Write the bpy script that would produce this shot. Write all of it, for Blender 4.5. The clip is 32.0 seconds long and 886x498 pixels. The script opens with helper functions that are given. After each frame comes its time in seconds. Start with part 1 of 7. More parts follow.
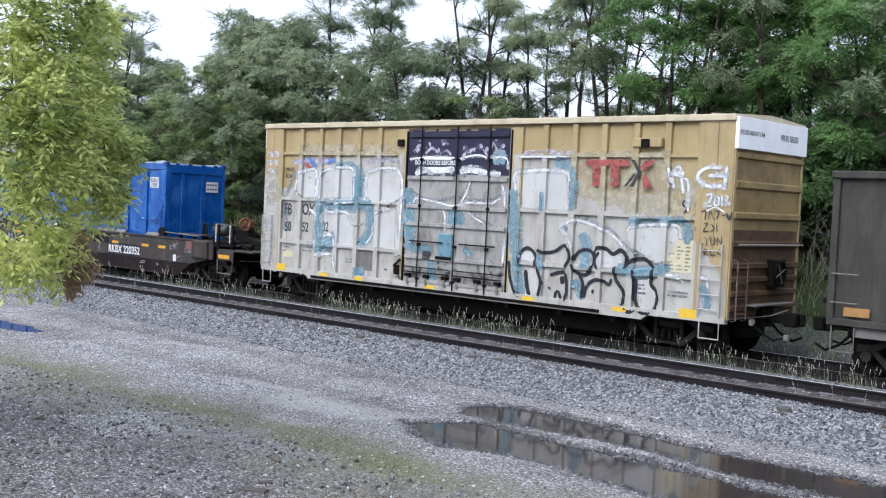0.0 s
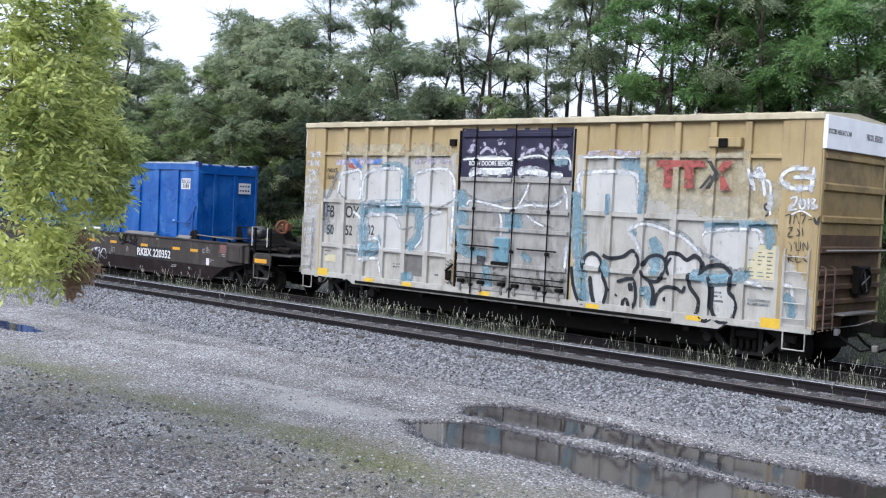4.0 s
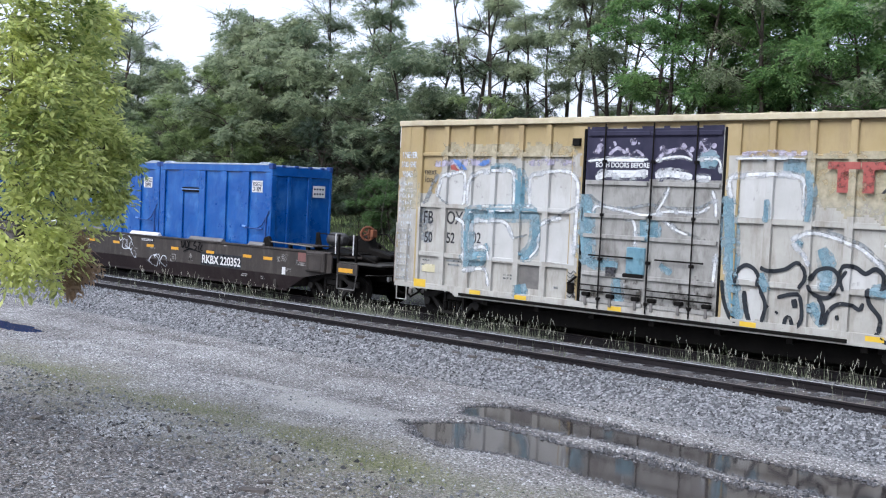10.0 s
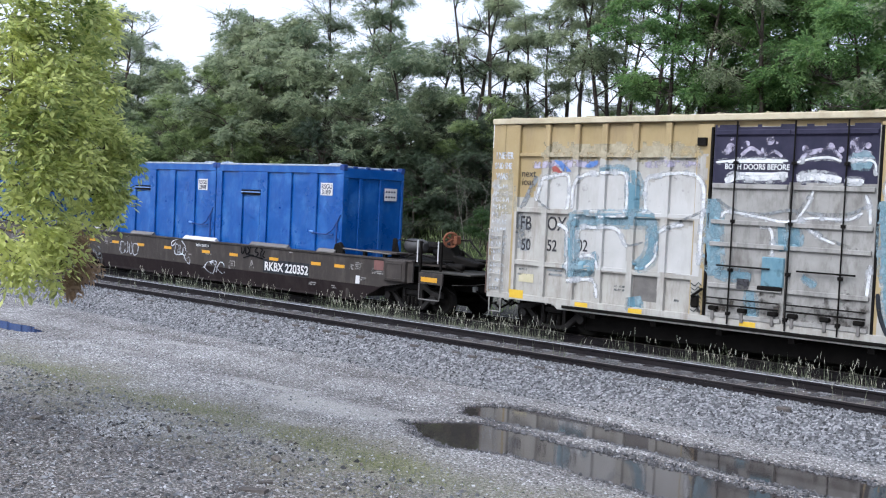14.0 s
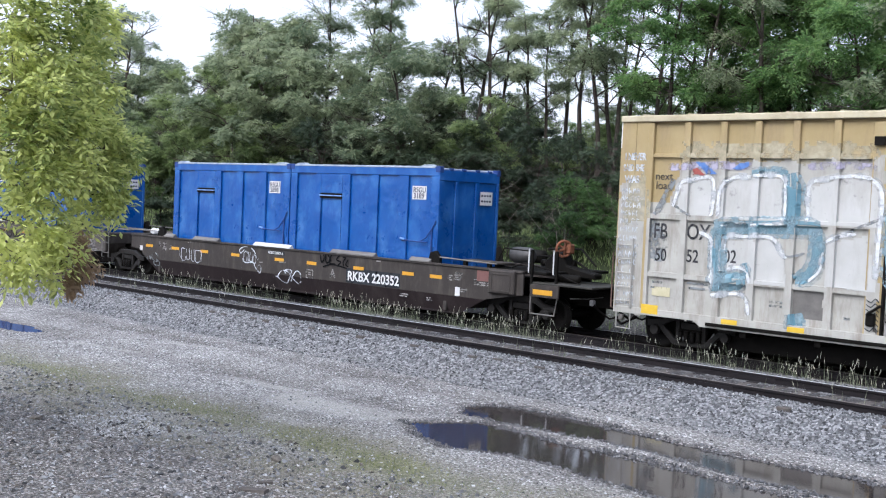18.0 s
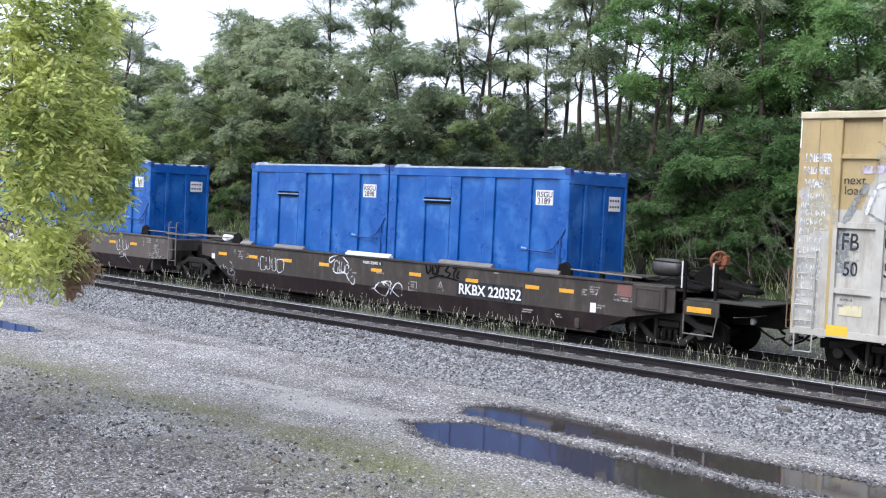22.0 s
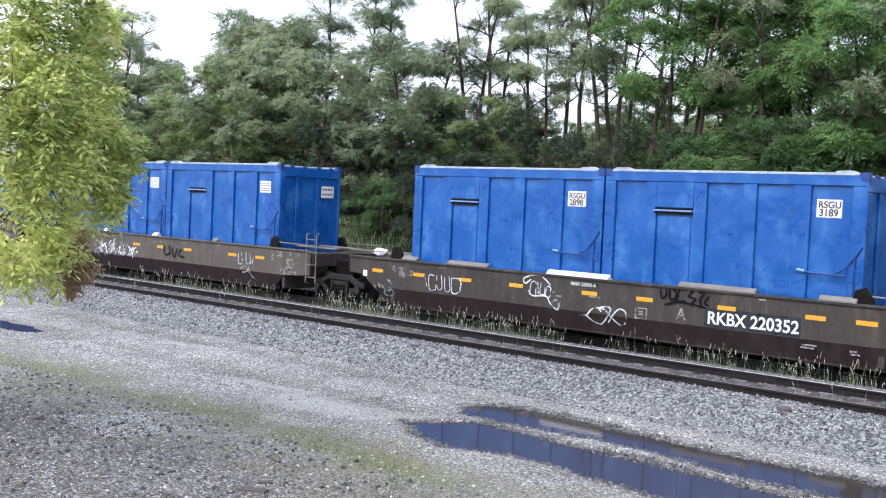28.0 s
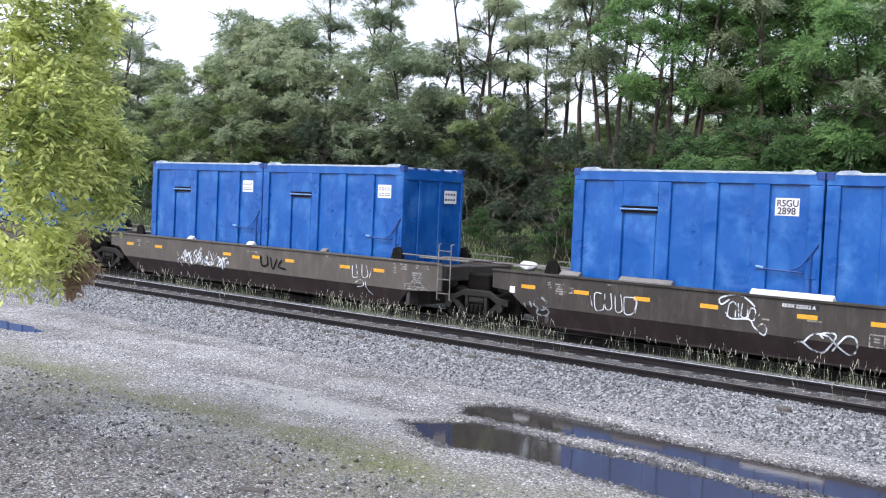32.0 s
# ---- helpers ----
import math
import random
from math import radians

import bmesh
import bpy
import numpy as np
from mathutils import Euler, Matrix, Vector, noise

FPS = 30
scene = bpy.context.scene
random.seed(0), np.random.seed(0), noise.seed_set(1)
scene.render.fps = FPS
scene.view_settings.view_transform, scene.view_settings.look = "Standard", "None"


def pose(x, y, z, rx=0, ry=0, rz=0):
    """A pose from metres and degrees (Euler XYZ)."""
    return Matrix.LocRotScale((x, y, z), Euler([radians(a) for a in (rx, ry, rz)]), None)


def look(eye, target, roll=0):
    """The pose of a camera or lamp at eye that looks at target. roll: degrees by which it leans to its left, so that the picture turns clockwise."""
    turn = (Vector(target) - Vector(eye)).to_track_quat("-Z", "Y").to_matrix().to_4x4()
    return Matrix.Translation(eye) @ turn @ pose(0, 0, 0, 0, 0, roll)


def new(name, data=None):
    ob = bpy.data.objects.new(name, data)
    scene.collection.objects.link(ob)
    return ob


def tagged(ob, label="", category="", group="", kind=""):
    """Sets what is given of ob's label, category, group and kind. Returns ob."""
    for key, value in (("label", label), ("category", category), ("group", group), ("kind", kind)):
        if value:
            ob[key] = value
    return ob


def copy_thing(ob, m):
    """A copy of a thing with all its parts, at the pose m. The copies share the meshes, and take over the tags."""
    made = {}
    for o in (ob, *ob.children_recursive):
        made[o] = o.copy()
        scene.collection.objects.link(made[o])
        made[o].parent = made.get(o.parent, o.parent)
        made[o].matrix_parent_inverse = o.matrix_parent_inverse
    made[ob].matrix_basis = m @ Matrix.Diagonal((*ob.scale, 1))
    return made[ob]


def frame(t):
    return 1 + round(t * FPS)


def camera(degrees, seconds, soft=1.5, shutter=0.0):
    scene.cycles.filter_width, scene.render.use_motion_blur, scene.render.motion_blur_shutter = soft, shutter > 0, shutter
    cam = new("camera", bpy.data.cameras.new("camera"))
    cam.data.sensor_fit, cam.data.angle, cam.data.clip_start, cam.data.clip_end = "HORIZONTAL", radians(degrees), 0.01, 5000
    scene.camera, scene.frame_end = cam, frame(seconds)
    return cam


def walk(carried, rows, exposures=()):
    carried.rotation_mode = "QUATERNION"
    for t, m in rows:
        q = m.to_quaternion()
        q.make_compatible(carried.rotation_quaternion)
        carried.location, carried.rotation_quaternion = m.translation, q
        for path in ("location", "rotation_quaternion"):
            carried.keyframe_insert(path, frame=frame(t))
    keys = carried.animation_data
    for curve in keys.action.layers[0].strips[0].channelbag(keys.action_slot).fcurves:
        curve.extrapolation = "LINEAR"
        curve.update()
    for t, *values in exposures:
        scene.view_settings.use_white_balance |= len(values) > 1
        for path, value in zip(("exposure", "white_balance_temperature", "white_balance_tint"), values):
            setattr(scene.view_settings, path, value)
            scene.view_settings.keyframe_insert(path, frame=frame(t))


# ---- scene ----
# The camera stands still on a low rise beside the yard.
cam = camera(43.39, 32.0, soft=1.15)
EYE = Vector((0.0, 0.0, 2.75))
VIEW = look(EYE, EYE + Vector((-0.68026, 0.73186, -0.042375)), 2.606)
walk(cam, [(0.0, VIEW), (32.0, VIEW)], exposures=[(0.0, 1.26, 5450, 11), (13.0, 1.24, 5450, 11), (20.0, 1.43, 5550, 11), (24.0, 1.56, 5600, 11), (28.0, 1.58, 5650, 11), (32.0, 1.58, 5650, 11)])

# ---- light: bright hazy sky and a soft, veiled sun behind the camera ----
SUN_EL, SUN_AZ = radians(46), radians(178)
world = bpy.data.worlds.new("world")
scene.world = world
world.use_nodes = True
wn = world.node_tree
sky = wn.nodes.new("ShaderNodeTexSky")
sky.sky_type = "NISHITA"
sky.sun_disc = False
sky.sun_elevation, sky.sun_rotation = SUN_EL, SUN_AZ
sky.air_density, sky.dust_density, sky.ozone_density = 1.0, 7.0, 1.0
haze = wn.nodes.new("ShaderNodeMixRGB")        # thin white overcast over the clear sky
haze.inputs["Fac"].default_value = 0.7
haze.inputs["Color2"].default_value = (3.9, 3.78, 3.75, 1)
wn.links.new(sky.outputs[0], haze.inputs["Color1"])
wn.links.new(haze.outputs[0], wn.nodes["Background"].inputs[0])
wn.nodes["Background"].inputs[1].default_value = 0.15
sun_data = bpy.data.lights.new("sun", "SUN")
sun_data.energy, sun_data.angle, sun_data.color = 0.95, radians(40), (1.0, 0.95, 0.86)
sun = new("sun", sun_data)
sun_way = Vector((math.sin(SUN_AZ) * math.cos(SUN_EL), math.cos(SUN_AZ) * math.cos(SUN_EL), math.sin(SUN_EL)))
sun.matrix_world = look(sun_way * 60, (0, 0, 0))

# ---- plan ----
NEAR_A, NEAR_B = 16.51, 18.01      # rail heads of the empty track, top at z = 0
YT, ZT = 22.39, -0.28              # centre line and rail top of the train's track
WATER = -0.58


def dist(t):
    """How far the train has rolled along +x since the start."""
    u = t - 16.0
    return 10.7642 + u * (0.935287 + u * (0.0149601 + u * (-0.000116263 + u * (1.17119e-07 + u * 1.15369e-07))))


# ---- materials ----
def mat(name, a, b=None, scale=4.0, rough=0.6, metal=0.0, bump=0.0, fine=60.0, spread=0.12, dirt=None, dirt_amount=0.0, dirt_scale=1.3, spec=0.35, random_tint=0.0, streak=1.0, worn=0.0, dent=0.0, soft=0.11):
    """Two-scale noise between colours a and b, optional dirt blotches of a third colour, and fine relief."""
    m = bpy.data.materials.new(name)
    m.use_nodes = True
    nt = m.node_tree
    N, L = nt.nodes, nt.links
    bs = N["Principled BSDF"]
    bs.inputs["Metallic"].default_value = metal
    bs.inputs["Specular IOR Level"].default_value = spec
    b = b or tuple(min(1, v * 1.25) for v in a)
    tc = N.new("ShaderNodeTexCoord")
    n1 = N.new("ShaderNodeTexNoise")
    n1.inputs["Scale"].default_value, n1.inputs["Detail"].default_value, n1.inputs["Roughness"].default_value = scale, 6, 0.65
    L.new(tc.outputs["Object"], n1.inputs["Vector"])
    r1 = N.new("ShaderNodeValToRGB")
    r1.color_ramp.elements[0].position, r1.color_ramp.elements[1].position = 0.5 - spread * 1.6, 0.5 + spread * 1.6
    r1.color_ramp.elements[0].color, r1.color_ramp.elements[1].color = (*a, 1), (*b, 1)
    L.new(n1.outputs["Fac"], r1.inputs["Fac"])
    col = r1.outputs["Color"]
    if dirt:
        n3 = N.new("ShaderNodeTexNoise")
        n3.inputs["Scale"].default_value, n3.inputs["Detail"].default_value, n3.inputs["Roughness"].default_value = dirt_scale, 8, 0.7
        mp = N.new("ShaderNodeMapping")
        mp.inputs["Scale"].default_value = (1, 1, streak)
        L.new(tc.outputs["Object"], mp.inputs["Vector"])
        L.new(mp.outputs["Vector"], n3.inputs["Vector"])
        r3 = N.new("ShaderNodeValToRGB")
        r3.color_ramp.elements[0].position, r3.color_ramp.elements[1].position = 0.48, 0.72
        r3.color_ramp.elements[0].color, r3.color_ramp.elements[1].color = (0, 0, 0, 1), (dirt_amount,) * 3 + (1,)
        L.new(n3.outputs["Fac"], r3.inputs["Fac"])
        mx = N.new("ShaderNodeMixRGB")
        mx.inputs["Color2"].default_value = (*dirt, 1)
        L.new(r3.outputs["Color"], mx.inputs["Fac"])
        L.new(col, mx.inputs["Color1"])
        col = mx.outputs["Color"]
    if random_tint:
        ge = N.new("ShaderNodeNewGeometry")
        hs = N.new("ShaderNodeHueSaturation")
        mr = N.new("ShaderNodeMapRange")
        mr.inputs["To Min"].default_value, mr.inputs["To Max"].default_value = 1 - random_tint, 1 + random_tint
        L.new(ge.outputs["Random Per Island"], mr.inputs["Value"])
        L.new(mr.outputs["Result"], hs.inputs["Value"])
        L.new(col, hs.inputs["Color"])
        col = hs.outputs["Color"]
    L.new(col, bs.inputs["Base Color"])
    n2 = N.new("ShaderNodeTexNoise")
    n2.inputs["Scale"].default_value, n2.inputs["Detail"].default_value = fine, 4
    L.new(tc.outputs["Object"], n2.inputs["Vector"])
    mr2 = N.new("ShaderNodeMapRange")
    mr2.inputs["To Min"].default_value, mr2.inputs["To Max"].default_value = max(0.03, rough - 0.12), min(1, rough + 0.12)
    L.new(n1.outputs["Fac"], mr2.inputs["Value"])
    L.new(mr2.outputs["Result"], bs.inputs["Roughness"])
    if bump:
        bp = N.new("ShaderNodeBump")
        bp.inputs["Strength"].default_value, bp.inputs["Distance"].default_value = bump, 0.02
        L.new(n2.outputs["Fac"], bp.inputs["Height"])
        if dent:
            n4 = N.new("ShaderNodeTexNoise")
            n4.inputs["Scale"].default_value, n4.inputs["Detail"].default_value, n4.inputs["Distortion"].default_value = 1.5, 2, 0.4
            L.new(tc.outputs["Object"], n4.inputs["Vector"])
            b2 = N.new("ShaderNodeBump")
            b2.inputs["Strength"].default_value, b2.inputs["Distance"].default_value = dent, 0.12
            L.new(n4.outputs["Fac"], b2.inputs["Height"])
            L.new(b2.outputs["Normal"], bp.inputs["Normal"])
        L.new(bp.outputs["Normal"], bs.inputs["Normal"])
    if worn:
        n5 = N.new("ShaderNodeTexNoise")
        n5.inputs["Scale"].default_value, n5.inputs["Detail"].default_value, n5.inputs["Roughness"].default_value = 5, 4, 0.55
        L.new(tc.outputs["Object"], n5.inputs["Vector"])
        r5 = N.new("ShaderNodeValToRGB")
        r5.color_ramp.elements[0].position, r5.color_ramp.elements[1].position = worn + 0.03 - soft, worn + 0.03 + soft
        L.new(n5.outputs["Fac"], r5.inputs["Fac"])
        tr, mix = N.new("ShaderNodeBsdfTransparent"), N.new("ShaderNodeMixShader")
        L.new(r5.outputs["Color"], mix.inputs[0])
        L.new(tr.outputs[0], mix.inputs[1])
        L.new(bs.outputs[0], mix.inputs[2])
        L.new(mix.outputs[0], N["Material Output"].inputs["Surface"])
    return m


def leaf_mat(name, dark, light, through_light=0.35):
    m = bpy.data.materials.new(name)
    m.use_nodes = True
    nt = m.node_tree
    N, L = nt.nodes, nt.links
    bs = N["Principled BSDF"]
    bs.inputs["Roughness"].default_value = 0.55
    bs.inputs["Specular IOR Level"].default_value = 0.3
    ge = N.new("ShaderNodeNewGeometry")
    tc = N.new("ShaderNodeTexCoord")
    no = N.new("ShaderNodeTexNoise")
    no.inputs["Scale"].default_value, no.inputs["Detail"].default_value = 0.7, 3
    L.new(tc.outputs["Object"], no.inputs["Vector"])
    ad = N.new("ShaderNodeMath")
    ad.operation = "MULTIPLY_ADD"
    ad.inputs[1].default_value, ad.inputs[2].default_value = 0.45, -0.22
    L.new(ge.outputs["Random Per Island"], ad.inputs[0])
    ad2 = N.new("ShaderNodeMath")
    L.new(ad.outputs[0], ad2.inputs[0])
    L.new(no.outputs["Fac"], ad2.inputs[1])
    rp = N.new("ShaderNodeValToRGB")
    oi = N.new("ShaderNodeObjectInfo")          # each tree a little lighter or darker
    ad3 = N.new("ShaderNodeMath")
    ad3.operation = "MULTIPLY_ADD"
    ad3.inputs[1].default_value = 0.30
    L.new(oi.outputs["Random"], ad3.inputs[0])
    L.new(ad2.outputs[0], ad3.inputs[2])
    rp.color_ramp.elements[0].position, rp.color_ramp.elements[1].position = 0.38, 0.92
    rp.color_ramp.elements[0].color, rp.color_ramp.elements[1].color = (*dark, 1), (*light, 1)
    L.new(ad3.outputs[0], rp.inputs["Fac"])
    L.new(rp.outputs["Color"], bs.inputs["Base Color"])
    tr = N.new("ShaderNodeBsdfTranslucent")
    L.new(rp.outputs["Color"], tr.inputs["Color"])
    mix = N.new("ShaderNodeMixShader")
    mix.inputs[0].default_value = through_light
    L.new(bs.outputs[0], mix.inputs[1])
    L.new(tr.outputs[0], mix.inputs[2])
    L.new(mix.outputs[0], N["Material Output"].inputs["Surface"])
    return m


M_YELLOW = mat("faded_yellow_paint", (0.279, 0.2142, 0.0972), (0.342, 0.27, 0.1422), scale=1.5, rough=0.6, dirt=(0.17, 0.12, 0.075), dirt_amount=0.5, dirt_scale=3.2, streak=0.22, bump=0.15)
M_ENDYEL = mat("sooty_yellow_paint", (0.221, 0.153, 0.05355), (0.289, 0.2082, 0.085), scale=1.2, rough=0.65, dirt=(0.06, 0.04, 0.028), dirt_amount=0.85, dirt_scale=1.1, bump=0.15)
M_BUFF = mat("chalky_buff_paint", (0.30, 0.292, 0.265), (0.39, 0.382, 0.352), scale=1.8, rough=0.7, dirt=(0.17, 0.145, 0.115), dirt_amount=0.75, dirt_scale=4.0, streak=0.22, bump=0.15)
M_ROOF = mat("pale_yellow_roof", (0.38, 0.335, 0.22), (0.47, 0.425, 0.31), rough=0.6, dirt=(0.2, 0.16, 0.11), dirt_amount=0.5)
M_NIGHT = mat("dark_navy_paint", (0.016, 0.016, 0.034), (0.032, 0.030, 0.055), scale=3, rough=0.6, spec=0.2)
M_DOOR = mat("grimy_white_door_paint", (0.2125, 0.2082, 0.1955), (0.306, 0.3017, 0.2848), scale=1.8, rough=0.7, dirt=(0.07, 0.06, 0.052), dirt_amount=0.8, dirt_scale=3.2, streak=0.35, bump=0.15)
M_WHITE = mat("white_spray", (0.5504, 0.5676, 0.5762), (0.6364, 0.645, 0.6536), scale=6, rough=0.6, worn=0.16, soft=0.14)
M_PLATEWHITE = mat("clean_white_paint", (0.74, 0.74, 0.74), (0.82, 0.82, 0.82), rough=0.5, dirt=(0.45, 0.43, 0.40), dirt_amount=0.3)
M_LETTER = mat("white_letter_fill", (0.385, 0.385, 0.372), (0.455, 0.455, 0.445), scale=1.6, rough=0.65, dirt=(0.30, 0.285, 0.26), dirt_amount=0.6, dirt_scale=3.0, streak=0.25, bump=0.12, worn=0.22, soft=0.12)
M_WPLATE = mat("white_plate", (0.495, 0.495, 0.504), (0.594, 0.594, 0.594), rough=0.5, dirt=(0.32, 0.30, 0.27), dirt_amount=0.3)
M_SKYBLUE = mat("light_blue_spray", (0.0765, 0.1665, 0.2205), (0.1395, 0.2475, 0.3015), scale=3, rough=0.6, dirt=(0.27, 0.33, 0.35), dirt_amount=0.5, dirt_scale=3, streak=0.3, worn=0.22, soft=0.16)
M_BLUEMIST = mat("light_blue_overspray", (0.187, 0.2805, 0.3315), (0.255, 0.34, 0.3825), scale=4, rough=0.65, worn=0.50, soft=0.22)
M_BUFFMIST = mat("thin_chalky_overspray", (0.36, 0.325, 0.225), (0.42, 0.385, 0.285), scale=2, rough=0.7, worn=0.42, soft=0.3)
M_WHITEMIST = mat("white_overspray", (0.425, 0.442, 0.459), (0.493, 0.51, 0.527), scale=4, rough=0.65, worn=0.56, soft=0.22)
M_TAG = mat("thin_white_marker", (0.42, 0.45, 0.50), (0.56, 0.59, 0.63), scale=6, rough=0.6, worn=0.40)
M_SOOTEND = mat("soot_brown_end_paint", (0.060, 0.036, 0.024), (0.105, 0.068, 0.040), scale=2.5, rough=0.75, dirt=(0.20, 0.14, 0.06), dirt_amount=0.5, dirt_scale=1.6, bump=0.2, spec=0.2)
M_LILAC = mat("lilac_spray", (0.30, 0.28, 0.38), (0.42, 0.40, 0.48), scale=4, rough=0.6, worn=0.48)
M_BLACKSPRAY = mat("black_spray", (0.012, 0.014, 0.018), (0.030, 0.034, 0.040), scale=5, rough=0.7, spec=0.15, worn=0.27, soft=0.09)
M_INK = mat("solid_black_spray", (0.003, 0.003, 0.004), (0.007, 0.007, 0.008), scale=5, rough=0.8, spec=0.1)
M_GREYSPRAY = mat("grey_spray", (0.13, 0.145, 0.155), (0.22, 0.235, 0.245), scale=5, rough=0.6, worn=0.45)
M_FADED = mat("faded_pale_paint", (0.15, 0.145, 0.14), (0.26, 0.25, 0.245), scale=7, rough=0.65, worn=0.42)
M_FADEDYEL = mat("pale_yellow_patch", (0.42, 0.385, 0.245), (0.50, 0.465, 0.32), scale=6, rough=0.6)
M_REDBROWN = mat("faded_oxide_patch", (0.12, 0.055, 0.05), (0.17, 0.085, 0.075), scale=6, rough=0.65)
M_SOOT = mat("thin_soot", (0.04, 0.035, 0.03), (0.08, 0.07, 0.06), rough=0.8, worn=0.56)
M_RED = mat("faded_red_paint", (0.22, 0.045, 0.04), (0.30, 0.085, 0.07), scale=5, rough=0.6, worn=0.37)
M_STENCIL = mat("dark_stencil", (0.025, 0.025, 0.03), (0.05, 0.05, 0.055), rough=0.7, spec=0.15, worn=0.36)
M_REFLEX = mat("amber_reflector", (0.4675, 0.238, 0.01275), (0.544, 0.2975, 0.0255), scale=8, rough=0.45)
M_REFLEXYEL = mat("yellow_reflector", (0.527, 0.3485, 0.02125), (0.595, 0.408, 0.0425), scale=8, rough=0.45)
M_REFLEXOLD = mat("faded_amber_reflector", (0.24, 0.13, 0.035), (0.34, 0.20, 0.07), scale=9, rough=0.55)
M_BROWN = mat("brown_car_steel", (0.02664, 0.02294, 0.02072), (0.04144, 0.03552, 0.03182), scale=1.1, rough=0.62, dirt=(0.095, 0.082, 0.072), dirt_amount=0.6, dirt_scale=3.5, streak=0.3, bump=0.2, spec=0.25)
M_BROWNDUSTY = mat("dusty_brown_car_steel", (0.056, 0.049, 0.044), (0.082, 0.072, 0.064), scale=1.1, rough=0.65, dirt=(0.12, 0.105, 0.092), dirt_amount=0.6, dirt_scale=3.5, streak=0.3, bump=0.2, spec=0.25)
# darker and more maroon than the brown of the upright plates
M_BROWNLOW = mat("dark_maroon_lower_steel", (0.01454, 0.009945, 0.01071), (0.02371, 0.01607, 0.01683), scale=1.3, rough=0.65, dirt=(0.060, 0.050, 0.045), dirt_amount=0.5, dirt_scale=3.0, streak=0.4, bump=0.2, spec=0.25)
M_GOND = mat("weathered_grey_brown_steel", (0.025, 0.024, 0.021), (0.040, 0.038, 0.033), scale=1.0, rough=0.65, dirt=(0.085, 0.08, 0.07), dirt_amount=0.5, dirt_scale=3, streak=0.25, bump=0.2, spec=0.25)
# Greasy black steel, darkened further: underbody shade put into the colour.
M_UNDER = mat("greasy_shade_black_steel", (0.0036, 0.0033, 0.003), (0.0096, 0.0084, 0.0072), scale=5, rough=0.6, bump=0.3, spec=0.08)
M_TRUCK = mat("dusty_black_cast_steel", (0.0078, 0.00715, 0.0065), (0.0221, 0.0195, 0.01755), scale=4, rough=0.65, bump=0.3, spec=0.25)
M_RESERVOIR = mat("dusty_black_tank_paint", (0.020, 0.019, 0.019), (0.060, 0.058, 0.058), scale=3, rough=0.45, bump=0.2, spec=0.4)
M_DUSTSTEEL = mat("dusty_grey_steel", (0.10, 0.095, 0.09), (0.17, 0.16, 0.15), scale=3, rough=0.55, bump=0.1)
# The paler patches are scuffs and sky sheen put into the colour.
M_BLUE = mat("blue_container_paint", (0.0045, 0.052, 0.235), (0.008, 0.076, 0.295), scale=0.9, rough=0.30, dirt=(0.06, 0.175, 0.42), dirt_amount=0.65, dirt_scale=1.7, streak=0.7, bump=0.06, fine=9, dent=0.34, spec=0.5)
# pale blue that paints the sheen on lips and grips
M_BLUESHEEN = mat("pale_blue_painted_sheen", (0.10, 0.20, 0.46), (0.20, 0.31, 0.55), scale=6, rough=0.4)
M_BLUEDARK = mat("dark_blue_fitting", (0.01, 0.03, 0.13), (0.02, 0.05, 0.2), rough=0.5)
M_TARP = mat("pale_tarpaulin_edge", (0.22, 0.26, 0.32), (0.36, 0.40, 0.45), scale=7, rough=0.6, bump=0.4, fine=20, dirt=(0.05, 0.10, 0.25), dirt_amount=0.7, dirt_scale=3)
M_RUST = mat("orange_rust", (0.065, 0.028, 0.018), (0.25, 0.095, 0.045), scale=14, rough=0.8, bump=0.5)
M_RUSTDULL = mat("dull_oxide_steel", (0.08, 0.05, 0.04), (0.15, 0.10, 0.08), scale=6, rough=0.7)
M_RAILSIDE = mat("rusty_rail_steel", (0.008, 0.0072, 0.0088), (0.0192, 0.016, 0.0168), scale=3, rough=0.75, spec=0.15, bump=0.3)
M_RAILTOP = mat("worn_rail_head", (0.432, 0.432, 0.456), (0.528, 0.528, 0.552), scale=2, rough=0.45, metal=0.2)
M_RAILDULL = mat("dull_rail_head", (0.10, 0.085, 0.075), (0.17, 0.15, 0.135), scale=2, rough=0.55, metal=0.3)
M_TIE = mat("weathered_tie_wood", (0.045, 0.040, 0.037), (0.10, 0.088, 0.08), scale=5, rough=0.85, bump=0.6, fine=30)
M_STONE = mat("grey_ballast_stone", (0.07577, 0.07793, 0.08225), (0.1732, 0.1753, 0.1804), scale=8, rough=0.85, random_tint=0.85)
M_BARK = mat("dark_bark", (0.035, 0.028, 0.022), (0.075, 0.06, 0.048), scale=6, rough=0.9, bump=0.8, fine=18)
M_TWIG = mat("grey_dead_twig", (0.1155, 0.105, 0.08925), (0.21, 0.189, 0.1575), scale=6, rough=0.9)
# The bluish lift imitates distance haze in the leaf colour.
M_LEAF_FAR = leaf_mat("haze_tinted_wood_foliage", (0.125, 0.170, 0.100), (0.37, 0.415, 0.25), 0.6)
# Darker foliage copy: shade beneath the wood put into the leaf colour.
M_LEAF_SHADED = leaf_mat("shade_tinted_undergrowth", (0.0266, 0.042, 0.028), (0.077, 0.105, 0.0595), 0.45)
M_LEAF_LIT = leaf_mat("light_wood_foliage", (0.12, 0.175, 0.068), (0.34, 0.41, 0.18), 0.6)
M_LEAF_VIVID = leaf_mat("vivid_green_foliage", (0.0731, 0.1505, 0.04988), (0.2408, 0.3698, 0.1247), 0.6)
